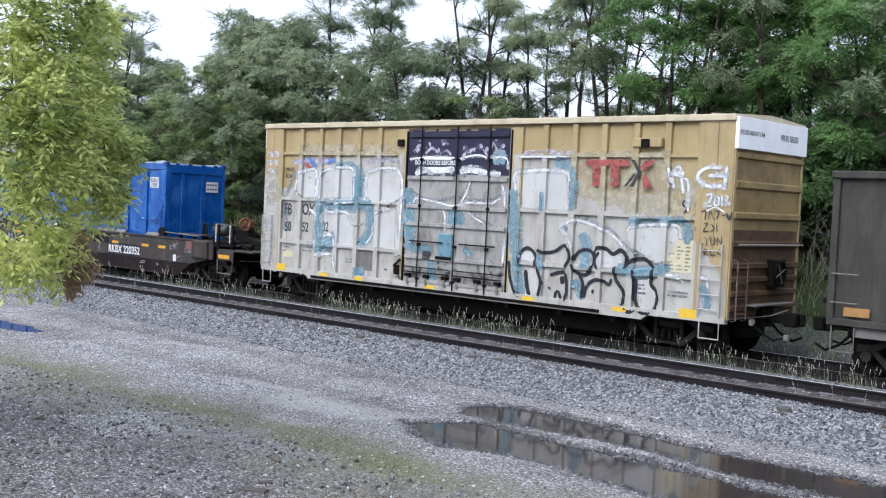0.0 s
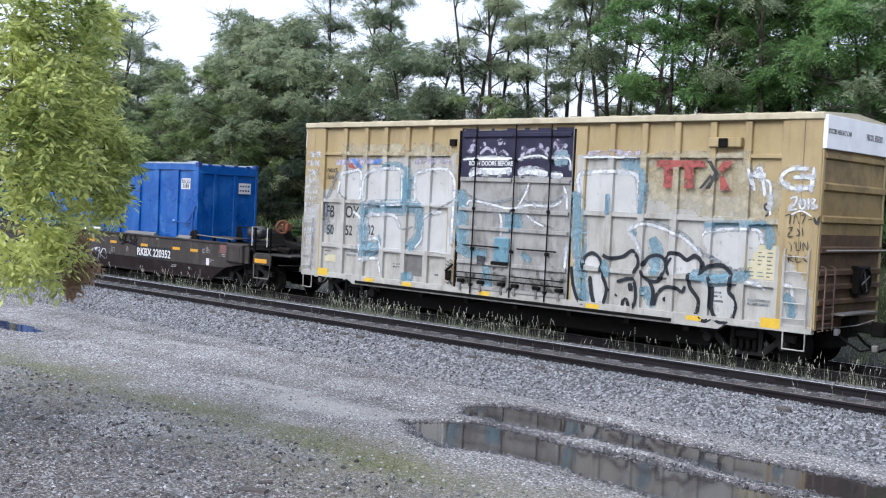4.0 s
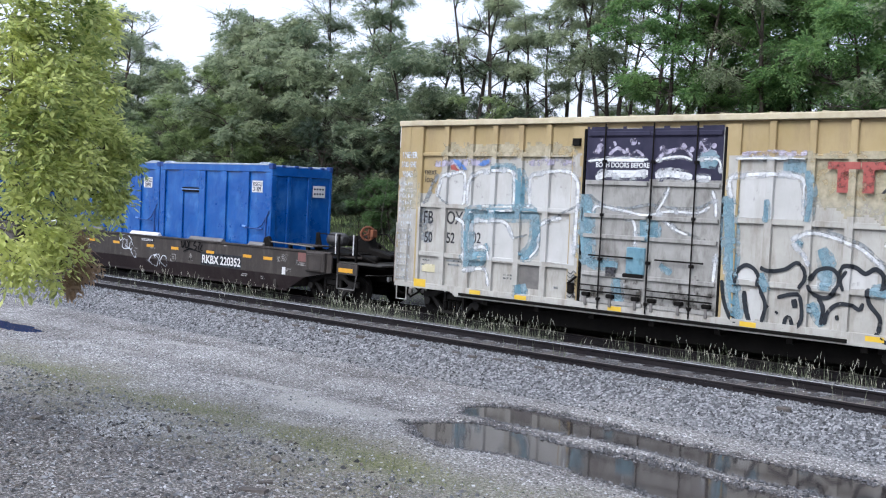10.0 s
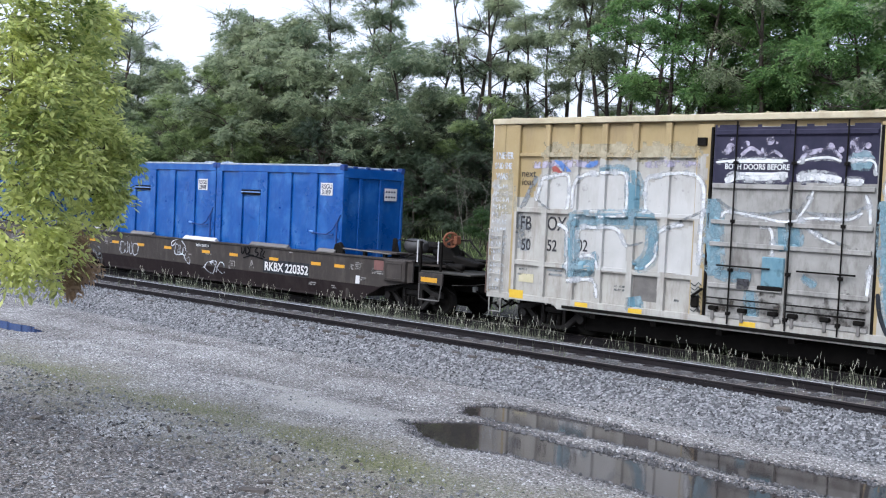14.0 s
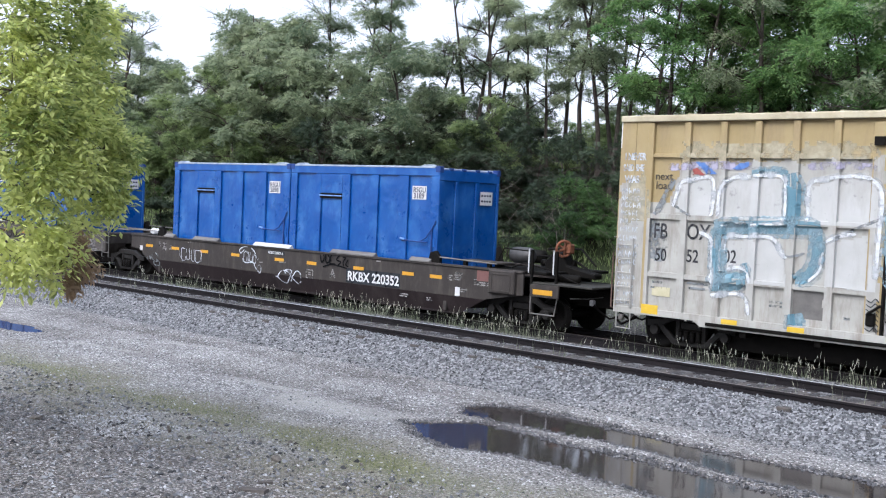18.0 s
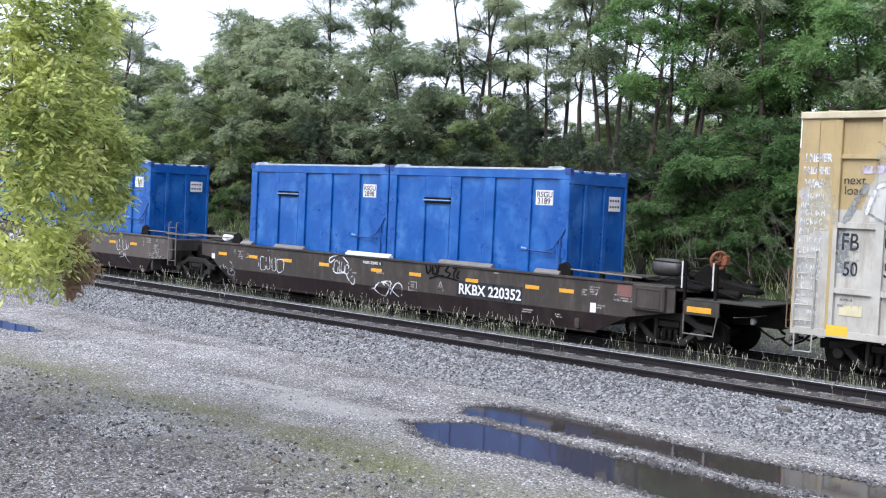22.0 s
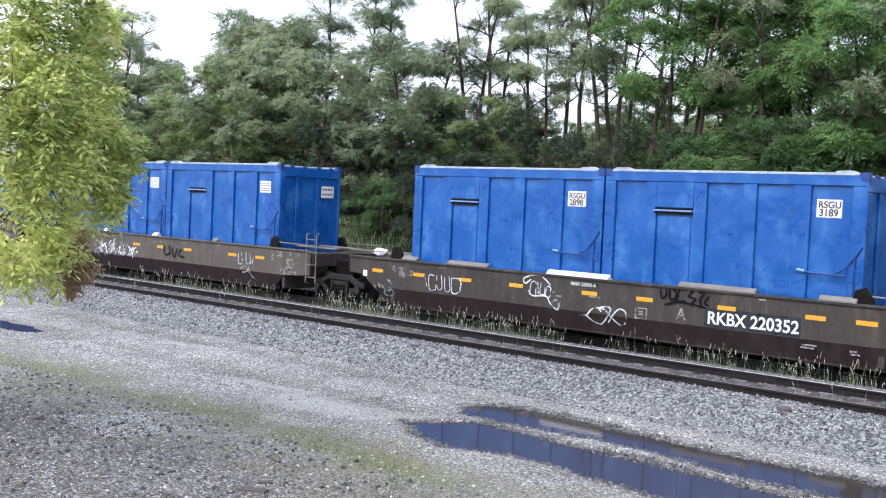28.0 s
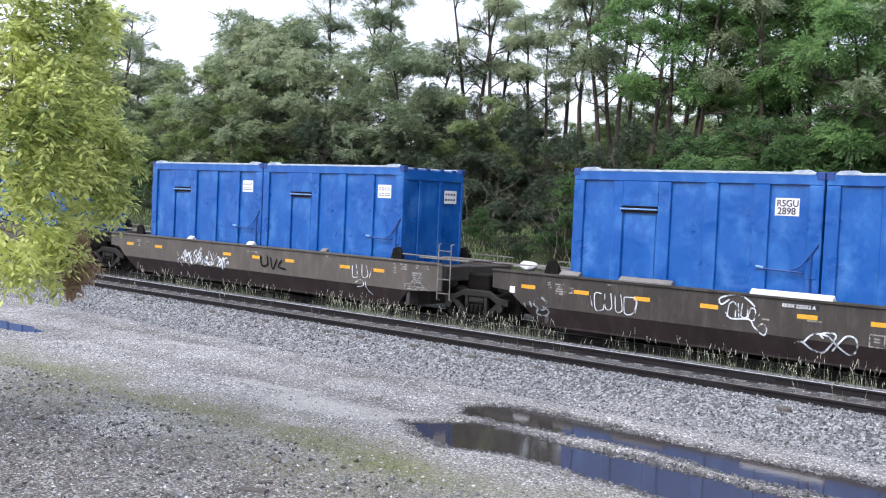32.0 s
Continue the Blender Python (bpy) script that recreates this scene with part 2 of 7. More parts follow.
M_LEAF_NEAR = leaf_mat("yellow_green_foliage", (0.108, 0.1755, 0.045), (0.648, 0.684, 0.252), 0.62)
M_LEAF_SHRUB = leaf_mat("mid_green_shrub_foliage", (0.03456, 0.07056, 0.02592), (0.126, 0.2124, 0.0684), 0.55)
M_LEAF_DEAD = leaf_mat("dry_brown_foliage", (0.16, 0.10, 0.055), (0.30, 0.21, 0.13), 0.3)
M_GRASS = leaf_mat("dry_green_grass", (0.07776, 0.0972, 0.0486), (0.2527, 0.2722, 0.1847), 0.3)
M_WETSTONE = mat("wet_dark_pebble", (0.04, 0.04, 0.0432), (0.096, 0.096, 0.1008), scale=8, rough=0.45, random_tint=0.7)
M_CLOD = mat("dark_earth_clod", (0.05, 0.044, 0.038), (0.12, 0.108, 0.095), scale=20, rough=0.95, random_tint=0.5)
M_PALE = mat("pale_limestone_chip", (0.2576, 0.2622, 0.2714), (0.4416, 0.4416, 0.4462), scale=8, rough=0.85, random_tint=0.35)
M_HEAD = leaf_mat("straw_seed_heads", (0.336, 0.336, 0.24), (0.624, 0.612, 0.504), 0.3)
M_MOSS = leaf_mat("low_green_weed", (0.08, 0.095, 0.035), (0.20, 0.21, 0.095), 0.3)


# ---- building helpers ----
def part(name, bm, material, parent, label=""):
    """Links a bmesh as one mesh object under a thing or a part."""
    me = bpy.data.meshes.new(name)
    bm.to_mesh(me)
    bm.free()
    me.materials.append(material)
    ob = new(name, me)
    ob.parent = parent
    if label:
        ob["label"] = label
    return ob


def share(name, mesh, parent, m):
    """Another object on a mesh that is already there."""
    ob = new(name, mesh)
    ob.parent = parent
    ob.matrix_basis = m
    return ob


def thing(name, m, label, category, group="", kind=""):
    ob = new(name)
    ob.empty_display_size = 0.2
    ob.matrix_basis = m
    return tagged(ob, label, category, group, kind)


def block(bm, x0, x1, y0, y1, z0, z1, bevel=0.0):
    v = [bm.verts.new((x, y, z)) for x in (x0, x1) for y in (y0, y1) for z in (z0, z1)]
    fs = [bm.faces.new([v[i] for i in q]) for q in ((0, 1, 3, 2), (4, 6, 7, 5), (0, 4, 5, 1), (2, 3, 7, 6), (0, 2, 6, 4), (1, 5, 7, 3))]
    if bevel:
        es = list({e for f in fs for e in f.edges})
        bmesh.ops.bevel(bm, geom=es, offset=bevel, segments=1, affect="EDGES", profile=0.7)
    return bm


def box(x0, x1, y0, y1, z0, z1, bevel=0.006):
    return block(bmesh.new(), x0, x1, y0, y1, z0, z1, bevel)


def prism(outline, y0, y1, bevel=0.0, axis="y"):
    """A polygon in x and z, given depth along y (or in y and z, along x)."""
    bm = bmesh.new()
    put = (lambda a, b, d: (a, d, b)) if axis == "y" else (lambda a, b, d: (d, a, b))
    A = [bm.verts.new(put(a, b, y0)) for a, b in outline]
    B = [bm.verts.new(put(a, b, y1)) for a, b in outline]
    n = len(A)
    bm.faces.new(A), bm.faces.new(B[::-1])
    for i in range(n):
        bm.faces.new((A[i], B[i], B[(i + 1) % n], A[(i + 1) % n]))
    bmesh.ops.recalc_face_normals(bm, faces=bm.faces)
    if bevel:
        bmesh.ops.bevel(bm, geom=list(bm.edges), offset=bevel, segments=1, affect="EDGES", profile=0.7)
    return bm


def tube(bm, pts, r0, r1=None, sides=6):
    """A round bar along points, tapering from r0 to r1."""
    pts = [Vector(p) for p in pts]
    r1 = r0 if r1 is None else r1
    rings = []
    for i, p in enumerate(pts):
        d = (pts[min(i + 1, len(pts) - 1)] - pts[max(i - 1, 0)]).normalized()
        a = d.orthogonal().normalized() if abs(d.z) > 0.9 else d.cross(Vector((0, 0, 1))).normalized()
        b = d.cross(a)
        r = r0 + (r1 - r0) * i / max(1, len(pts) - 1)
        rings.append([bm.verts.new(p + (a * math.cos(k * math.tau / sides) + b * math.sin(k * math.tau / sides)) * r) for k in range(sides)])
    for A, B in zip(rings, rings[1:]):
        for k in range(sides):
            bm.faces.new((A[k], A[(k + 1) % sides], B[(k + 1) % sides], B[k]))
    bm.faces.new(rings[0][::-1]), bm.faces.new(rings[-1])
    return bm


def bar(pts, r=0.012, sides=6):
    return tube(bmesh.new(), pts, r, r, sides)


def lathe(profile, axis="y", steps=20):
    """A turned shape: (radius, offset along the axis) pairs."""
    bm = bmesh.new()
    rings = []
    for r, o in profile:
        ring = []
        for k in range(steps):
            a = k * math.tau / steps
            c, s = r * math.cos(a), r * math.sin(a)
            ring.append(bm.verts.new((c, o, s) if axis == "y" else (o, c, s) if axis == "x" else (c, s, o)))
        rings.append(ring)
    for A, B in zip(rings, rings[1:]):
        for k in range(steps):
            bm.faces.new((A[k], A[(k + 1) % steps], B[(k + 1) % steps], B[k]))
    bm.faces.new(rings[0]), bm.faces.new(rings[-1][::-1])
    bmesh.ops.recalc_face_normals(bm, faces=bm.faces)
    for f in bm.faces:
        f.smooth = len(f.verts) == 4
    return bm


def soup(name, verts, faces, material, parent=None, smooth=False):
    me = bpy.data.meshes.new(name)
    me.from_pydata(verts, [], faces)
    me.materials.append(material)
    if smooth:
        me.polygons.foreach_set("use_smooth", [True] * len(me.polygons))
    ob = new(name, me)
    ob.parent = parent
    return ob


def words(text, size, material, parent, m, name="lettering", label="", squeeze=1.0, bold=0.0):
    """Flat built-in-font lettering, 3 mm thick, in the x z plane facing -y of pose m."""
    cu = bpy.data.curves.new(name, "FONT")
    cu.body, cu.size, cu.extrude, cu.align_x, cu.offset = text, size, 0.0015, "LEFT", size * bold
    tmp = bpy.data.objects.new(name, cu)
    scene.collection.objects.link(tmp)
    dg = bpy.context.evaluated_depsgraph_get()
    me = bpy.data.meshes.new_from_object(tmp.evaluated_get(dg))
    bpy.data.objects.remove(tmp)
    bpy.data.curves.remove(cu)
    me.materials.clear()
    me.materials.append(material)
    ob = new(name, me)
    ob.parent = parent
    ob.matrix_basis = m @ pose(0, 0, 0, 90) @ Matrix.Diagonal((squeeze, 1, 1, 1))
    if label:
        ob["label"] = label
    return ob

# ---- the train ----
def ring(R, r, axis="x", steps=24, sides=6):
    """A round hoop about an axis."""
    bm = bmesh.new()
    rows = []
    for k in range(steps):
        a = k * math.tau / steps
        row = []
        for j in range(sides):
            b = j * math.tau / sides
            q, o = R + r * math.cos(b), r * math.sin(b)
            c, s = q * math.cos(a), q * math.sin(a)
            row.append(bm.verts.new((o, c, s) if axis == "x" else (c, o, s)))
        rows.append(row)
    for k in range(steps):
        A, B = rows[k], rows[(k + 1) % steps]
        for j in range(sides):
            bm.faces.new((A[j], A[(j + 1) % sides], B[(j + 1) % sides], B[j]))
    bmesh.ops.recalc_face_normals(bm, faces=bm.faces)
    return bm


moving = []     # (thing, x at the start)
turning = []    # (wheelset, x on its truck)
WHEEL_R = 0.42


def rolling(name, s, label, category, group=""):
    ob = thing(name, pose(s, YT, ZT), label, category, group)
    moving.append((ob, s))
    return ob


wheel_mesh = None


def wheelset(parent, x):
    """Two treads with flanges on one axle; it turns about y."""
    global wheel_mesh
    if wheel_mesh is None:
        ob = part("wheelset", lathe([(0.07, -1.02), (0.09, -0.86), (0.16, -0.83), (0.30, -0.79), (0.33, -0.82), (WHEEL_R - 0.01, -0.82), (WHEEL_R, -0.71), (0.455, -0.70), (0.455, -0.675), (0.34, -0.67), (0.14, -0.69), (0.09, -0.6),
                                     (0.09, 0.6), (0.14, 0.69), (0.34, 0.67), (0.455, 0.675), (0.455, 0.70), (WHEEL_R, 0.71), (WHEEL_R - 0.01, 0.82), (0.33, 0.82), (0.30, 0.79), (0.16, 0.83), (0.09, 0.86), (0.07, 1.02)], steps=28), M_UNDER, parent)
        wheel_mesh = ob.data
    else:
        ob = share("wheelset", wheel_mesh, parent, pose(0, 0, 0))
    ob.location = (x, 0, WHEEL_R)
    turning.append((ob, x))
    return ob


def truck(parent, x):
    """A two-axle freight truck: bolster, cast side frames, springs and wheelsets."""
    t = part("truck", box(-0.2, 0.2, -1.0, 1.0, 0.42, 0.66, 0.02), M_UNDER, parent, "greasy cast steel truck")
    t.location = (x, 0, 0)
    for y in (-1.06, 0.94):
        top = [(-1.08, 0.48), (-1.08, 0.63), (-0.72, 0.67), (-0.42, 0.82), (0.42, 0.82), (0.72, 0.67), (1.08, 0.63), (1.08, 0.48), (0.76, 0.50), (0.44, 0.66), (-0.44, 0.66), (-0.76, 0.50)]
        part("side_frame", prism(top, y, y + 0.12, 0.012), M_TRUCK, t)
        low = [(-0.82, 0.50), (-0.42, 0.13), (0.42, 0.13), (0.82, 0.50), (0.68, 0.53), (0.36, 0.25), (-0.36, 0.25), (-0.68, 0.53)]
        part("tension_bar", prism(low, y + 0.004, y + 0.116, 0.012), M_TRUCK, t)
        for sx in (-0.36, 0.28):
            part("frame_column", box(sx, sx + 0.09, y + 0.01, y + 0.11, 0.24, 0.67, 0.01), M_TRUCK, t)
        part("bolster_end", box(-0.25, 0.25, y + 0.02, y + 0.15 if y < 0 else y + 0.10, 0.50, 0.64, 0.015), M_TRUCK, t)
        for sx in (-0.22, -0.07, 0.08, 0.23):
            part("spring", lathe([(0.05, 0.22), (0.065, 0.26), (0.05, 0.30), (0.065, 0.34), (0.05, 0.38), (0.065, 0.42), (0.05, 0.46)], "z", 8), M_UNDER, t).location = (sx, y - 0.03 if y < 0 else y + 0.15, 0)
        for sx in (-0.86, 0.86):
            part("axle_cap", lathe([(0.10, -0.02), (0.11, 0.0), (0.11, 0.09), (0.06, 0.10)], "y", 12), M_TRUCK, t).matrix_basis = pose(sx, y - 0.07 if y < 0 else y + 0.13, WHEEL_R)
    for wx in (-0.86, 0.86):
        wheelset(t, wx)
    return t


def coupler(parent, x, way, z=0.86):
    bm = box(0.0, 0.75, -0.09, 0.09, -0.10, 0.10, 0.02)
    block(bm, 0.05, 0.28, -0.24, 0.24, -0.22, 0.22, 0.03)
    block(bm, 0.68, 0.98, -0.16, 0.05, -0.15, 0.15, 0.03)
    block(bm, 0.82, 1.06, 0.02, 0.16, -0.14, 0.14, 0.03)
    c = part("coupler", bm, M_UNDER, parent, "rust-black knuckle coupler")
    c.matrix_basis = pose(x, 0, z, 0, 0, 0 if way > 0 else 180)
    part("air_hose", bar([(0.1, -0.42, -0.12), (0.35, -0.44, -0.30), (0.6, -0.40, -0.44), (0.85, -0.3, -0.36)], 0.025), M_UNDER, c)
    part("hose_coupling", box(0.80, 0.92, -0.36, -0.26, -0.44, -0.30, 0.02), M_DUSTSTEEL, c, "grey metal hose coupling")
    part("angle_cock", box(0.06, 0.16, -0.50, -0.36, -0.18, -0.04, 0.02), M_WPLATE, c, "pale painted angle cock")
    part("air_hose", bar([(0.1, 0.42, -0.12), (0.35, 0.44, -0.36), (0.65, 0.40, -0.50), (0.9, 0.3, -0.40)], 0.03), M_UNDER, c)
    part("cut_lever", bar([(0.12, -1.35, 0.02), (0.16, -0.7, 0.0), (0.45, -0.25, 0.06), (0.75, -0.1, 0.2)], 0.012), M_DUSTSTEEL, c)
    return c


def ladder(parent, x0, x1, y, z0, z1, n, material, stand=0.06, end=False, name="ladder"):
    """Two stiles and n rungs, standing off a side (or an end, where x and y change places)."""
    bm = bmesh.new()
    put = (lambda a, b, z: (b, a, z)) if end else (lambda a, b, z: (a, b, z))
    for xa in (x0, x1):
        tube(bm, [put(xa, y + stand, z1), put(xa, y, z1 - 0.02), put(xa, y, z0 + 0.02), put(xa, y + stand, z0)], 0.016)
    for i in range(n):
        z = z0 + (z1 - z0) * (i + 0.5) / n
        tube(bm, [put(x0, y, z), put(x1, y, z)], 0.013)
    return part(name, bm, material, parent)


# boxcar side relief: where paint lies on posts, rails or sheet
BX0, BX1 = -7.73, 7.73
POSTS = (-6.98, -6.08, -5.23, -4.46, -3.64, -2.81, 2.83, 3.68, 4.50, 5.35, 6.15, 6.97)
RAILS = (4.25, 2.93, 1.67)
SHEET_Y, POST_Y, FLUSH_Y, DOOR_Y = -1.50, -1.585, -1.575, -1.56


def side_y(x, z, margin=0.030):
    """How far out the boxcar's near side stands at (x, z)."""
    if x < -7.0 or x > 6.99 or -2.1 < x < -1.72 or 1.78 < x < 2.14:
        return FLUSH_Y
    if -1.72 <= x <= 1.78:
        return DOOR_Y - (0.03 if abs(x - 0.03) < 1.62 and min(abs(z - q) for q in (3.62, 2.88, 2.42, 1.56, 4.72, 0.95)) < 0.05 else 0.0)
    if z < 0.84 or z > 4.88:
        return FLUSH_Y
    if any(abs(x - p) < 0.077 + margin for p in POSTS):
        return POST_Y
    if any(abs(z - r) < 0.052 + margin for r in RAILS):
        return POST_Y + 0.015
    return SHEET_Y


def boxcar(s):
    """High-cube boxcar with ribbed sides, double plug doors and ribbed ends."""
    car = rolling("boxcar", s, "tall faded yellow steel boxcar covered in white and pale blue graffiti", "boxcar")
    core = box(BX0 + 0.05, BX1 - 0.05, -1.46, 1.46, 0.84, 5.02, 0.01)
    part("body", core, M_YELLOW, car)
    for sgn in (-1, 1):
        ya, yb = (SHEET_Y, -1.462) if sgn < 0 else (1.462, -SHEET_Y)
        for a, b in ((-7.0, -2.1), (2.14, 6.99)):
            part("side_sheet", box(a, b, ya, yb, 0.84, 4.9, 0.0), M_YELLOW, car)
        out = lambda y: (y, -1.462) if sgn < 0 else (1.462, -y)
        for a, b in ((BX0, -7.36), (-7.352, -7.0), (6.99, 7.352), (7.36, BX1)):
            y0, y1 = out(FLUSH_Y)
            part("corner_panel", box(a, b, y0, y1, 0.80, 4.98), M_YELLOW, car)
        for a, b in ((-2.1, -1.72), (1.78, 2.14)):
            y0, y1 = out(FLUSH_Y)
            part("door_post", box(a, b, y0, y1, 0.80, 4.90), M_YELLOW, car)
            xa = b - 0.06 if a < 0 else a
            part("door_seal", box(xa, xa + 0.06, *out(FLUSH_Y - 0.012), 0.86, 4.84, 0.008), M_UNDER, car, "black door edge strip")
        for p in POSTS:
            y0, y1 = out(POST_Y)
            part("side_post", box(p - 0.075, p + 0.075, y0, y1, 0.90, 4.95, 0.012), M_YELLOW, car)
        cells = [(a + 0.077, b - 0.077) for q in (POSTS[:6], POSTS[6:]) for a, b in zip(q, q[1:])] + [(-2.735, -2.11), (2.15, 2.755)]
        for a, b in cells:
            for z in RAILS:
                y0, y1 = out(POST_Y + 0.015)
                prof = [(y0, z - 0.045), (y0, z + 0.02), (y1, z + 0.05), (y1, z - 0.05)]
                part("side_rail", prism(prof, a, b, 0.0, "x"), M_YELLOW if z > 4 else M_BUFF, car)
        y0, y1 = out(FLUSH_Y - 0.02)
        outline = [(BX0, 0.76), (BX0, 0.90), (BX1, 0.90), (BX1, 0.76), (5.85, 0.76), (5.70, 0.65), (-5.55, 0.65), (-5.70, 0.76)]
        part("side_sill", prism(outline, y0, y1, 0.006), M_BUFF, car)
        y0, y1 = out(FLUSH_Y - 0.05)
        part("roof_rail", box(BX0 - 0.02, BX1 + 0.02, y0, y1, 4.97, 5.10, 0.012), M_ROOF, car)
        part("lower_door_track", box(-5.4, 4.6, *out(FLUSH_Y - 0.06), 0.69, 0.76), M_UNDER, car)
        # plug doors
        for a, b in ((-1.71, 0.02), (0.04, 1.77)):
            y0, y1 = out(DOOR_Y)
            door = part("door", box(a, b, y0, y1, 0.90, 4.84, 0.01), M_DOOR if sgn < 0 else M_YELLOW, car, "plug door in dark navy and pale spray paint")
            for z in (3.62, 2.88, 2.42, 1.56, 4.72, 0.95):
                y0, y1 = out(DOOR_Y - 0.055)
                part("door_rail", box(a + 0.04, b - 0.04, y0, y1, z - 0.045, z + 0.045), M_NIGHT if z > 4 else M_DOOR, door)
            for x in ((-1.16,) if a < 0 else (0.10, 1.17)):
                y = (DOOR_Y - 0.075) * (1 if sgn < 0 else -1)
                part("lock_rod", bar([(x, y, 0.78), (x, y, 4.95)], 0.017), M_UNDER, door)
                for z in (1.0, 1.9, 2.9, 4.1):
                    part("rod_keeper", box(x - 0.045, x + 0.045, min(y - 0.02, y + 0.06), max(y - 0.02, y + 0.06), z - 0.035, z + 0.035), M_UNDER, door)
            y = (DOOR_Y - 0.09) * (1 if sgn < 0 else -1)
            part("lock_handle", bar([(a + 0.25, y, 1.98), (b - 0.3, y, 1.98)], 0.02), M_UNDER, door)
            if a < 0:
                part("crank_plate", box(-0.48, 0.0, *out(DOOR_Y - 0.05), 1.62, 2.22, 0.02), M_SKYBLUE if sgn < 0 else M_YELLOW, door)
                part("crank_foot", box(-0.55, -0.02, *out(DOOR_Y - 0.07), 1.54, 1.63, 0.02), M_UNDER, door)
            for z, r in ((1.17, 0.02), (1.30, 0.016)):
                part("cross_rod", bar([(a + 0.06, y, z), (b - 0.06, y, z)], r), M_UNDER, door)
            for hx in (a + 0.2, (a + b) / 2, b - 0.2):
                part("hinge_block", box(hx - 0.1, hx + 0.1, *out(DOOR_Y - 0.10), 1.04, 1.13, 0.02), M_UNDER, door)
                part("hinge_arm", box(hx - 0.035, hx + 0.035, *out(DOOR_Y - 0.08), 0.84, 1.04, 0.01), M_DUSTSTEEL, door)
        part("door_roller_bracket", box(-2.06, -1.86, *out(FLUSH_Y - 0.08), 4.45, 4.62), M_UNDER, car)
        part("door_lever_box", box(-2.04, -1.86, *out(FLUSH_Y - 0.07), 1.05, 1.30, 0.03), M_UNDER, car)
        part("door_lever", bar([(-2.0, (FLUSH_Y - 0.08) * (1 if sgn < 0 else -1), 1.28), (-1.75, (FLUSH_Y - 0.09) * (1 if sgn < 0 else -1), 1.46)], 0.03), M_UNDER, car)
    # roof: shallow ridge with cross seams
    roof = prism([(-1.60, 5.08), (-1.60, 5.11), (0, 5.20), (1.60, 5.11), (1.60, 5.08)], BX0, BX1, 0.0, "x")
    rf = part("roof", roof, M_ROOF, car)
    for i in range(14):
        x = BX0 + 0.55 + i * 1.105
        part("roof_seam", prism([(-1.58, 5.112), (-1.58, 5.135), (0, 5.225), (1.58, 5.135), (1.58, 5.112), (0, 5.20)], x - 0.03, x + 0.03, 0.0, "x"), M_ROOF, rf)
    for sgn in (-1, 1):
        x = BX1 if sgn > 0 else BX0
        xi = x - 0.05 * sgn
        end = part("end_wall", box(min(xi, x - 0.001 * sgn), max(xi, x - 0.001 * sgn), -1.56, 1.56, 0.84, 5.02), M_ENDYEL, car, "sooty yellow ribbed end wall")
        lo, hi = sorted((x - 0.001 * sgn, x + 0.006 * sgn))
        part("lower_sheet", box(lo, hi, -1.5, 1.5, 0.86, 2.72, 0.0), M_SOOTEND, end, "soot-browned lower end sheet")
        for z, h in ((4.27, 0.10), (3.66, 0.12), (3.02, 0.11), (2.42, 0.10), (1.97, 0.10), (1.68, 0.09), (1.38, 0.09), (1.08, 0.09)):
            part("end_rib", prism([(xi, z - h), (xi, z + h), (x + 0.07 * sgn, z + h * 0.45), (x + 0.07 * sgn, z - h * 0.45)], -1.5, 1.5), M_ENDYEL if z > 2.8 else M_SOOTEND, end)
        for y in (-1.56, 1.46):
            part("corner_post", box(min(x, x + 0.03 * sgn), max(x, x + 0.03 * sgn), y, y + 0.1, 0.84, 5.02), M_YELLOW, end)
        part("height_plate", box(*sorted((x, x + (0.085 if sgn > 0 else -0.02))), -1.575, 1.575, 4.40, 5.06), M_PLATEWHITE, end, "white painted plate with small dark lettering")
        ladder(end, -1.45, -1.02, x + 0.16 * sgn, 0.82, 2.10, 4, M_RUSTDULL, -0.1 * sgn, True)
        part("grab_rail", bar([(x + 0.16 * sgn, -1.45, 2.42), (x + 0.16 * sgn, 1.5, 2.42)], 0.016), M_BUFF, end)
        part("crossover_step", box(min(x + 0.05 * sgn, x + 0.32 * sgn), max(x + 0.05 * sgn, x + 0.32 * sgn), -0.85, 0.85, 1.12, 1.16), M_DUSTSTEEL, end)
        if sgn > 0:
            hub = part("brake_wheel", ring(0.26, 0.02, "x"), M_UNDER, end)
            hub.location = (x + 0.22, 0.35, 1.80)
            for k in range(4):
                a = k * math.tau / 4 + 0.4
                part("spoke", bar([(0, 0, 0), (0, math.cos(a) * 0.25, math.sin(a) * 0.25)], 0.012), M_DUSTSTEEL, hub)
            part("brake_box", box(x + 0.02, x + 0.2, 0.05, 0.65, 1.5, 2.1, 0.03), M_UNDER, end)
        # side ladder and hanging stirrup at the corner
        lx0, lx1 = (BX1 - 0.62, BX1 - 0.12) if sgn > 0 else (BX0 + 0.06, BX0 + 0.46)
        ladder(car, lx0, lx1, FLUSH_Y - 0.075, 0.88, 2.42, 5, M_BUFF, 0.07)
        part("stirrup_step", bar([(lx0 + 0.02, FLUSH_Y, 0.78), (lx0 + 0.02, FLUSH_Y, 0.42), (lx1 - 0.02, FLUSH_Y, 0.42), (lx1 - 0.02, FLUSH_Y, 0.78)], 0.018), M_BUFF, car)
        coupler(car, x - 0.1 * sgn, sgn)
        truck(car, x - 1.66 * sgn)
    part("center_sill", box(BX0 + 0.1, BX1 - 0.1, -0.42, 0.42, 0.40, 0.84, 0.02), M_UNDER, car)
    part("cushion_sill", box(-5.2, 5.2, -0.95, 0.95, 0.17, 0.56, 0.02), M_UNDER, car)
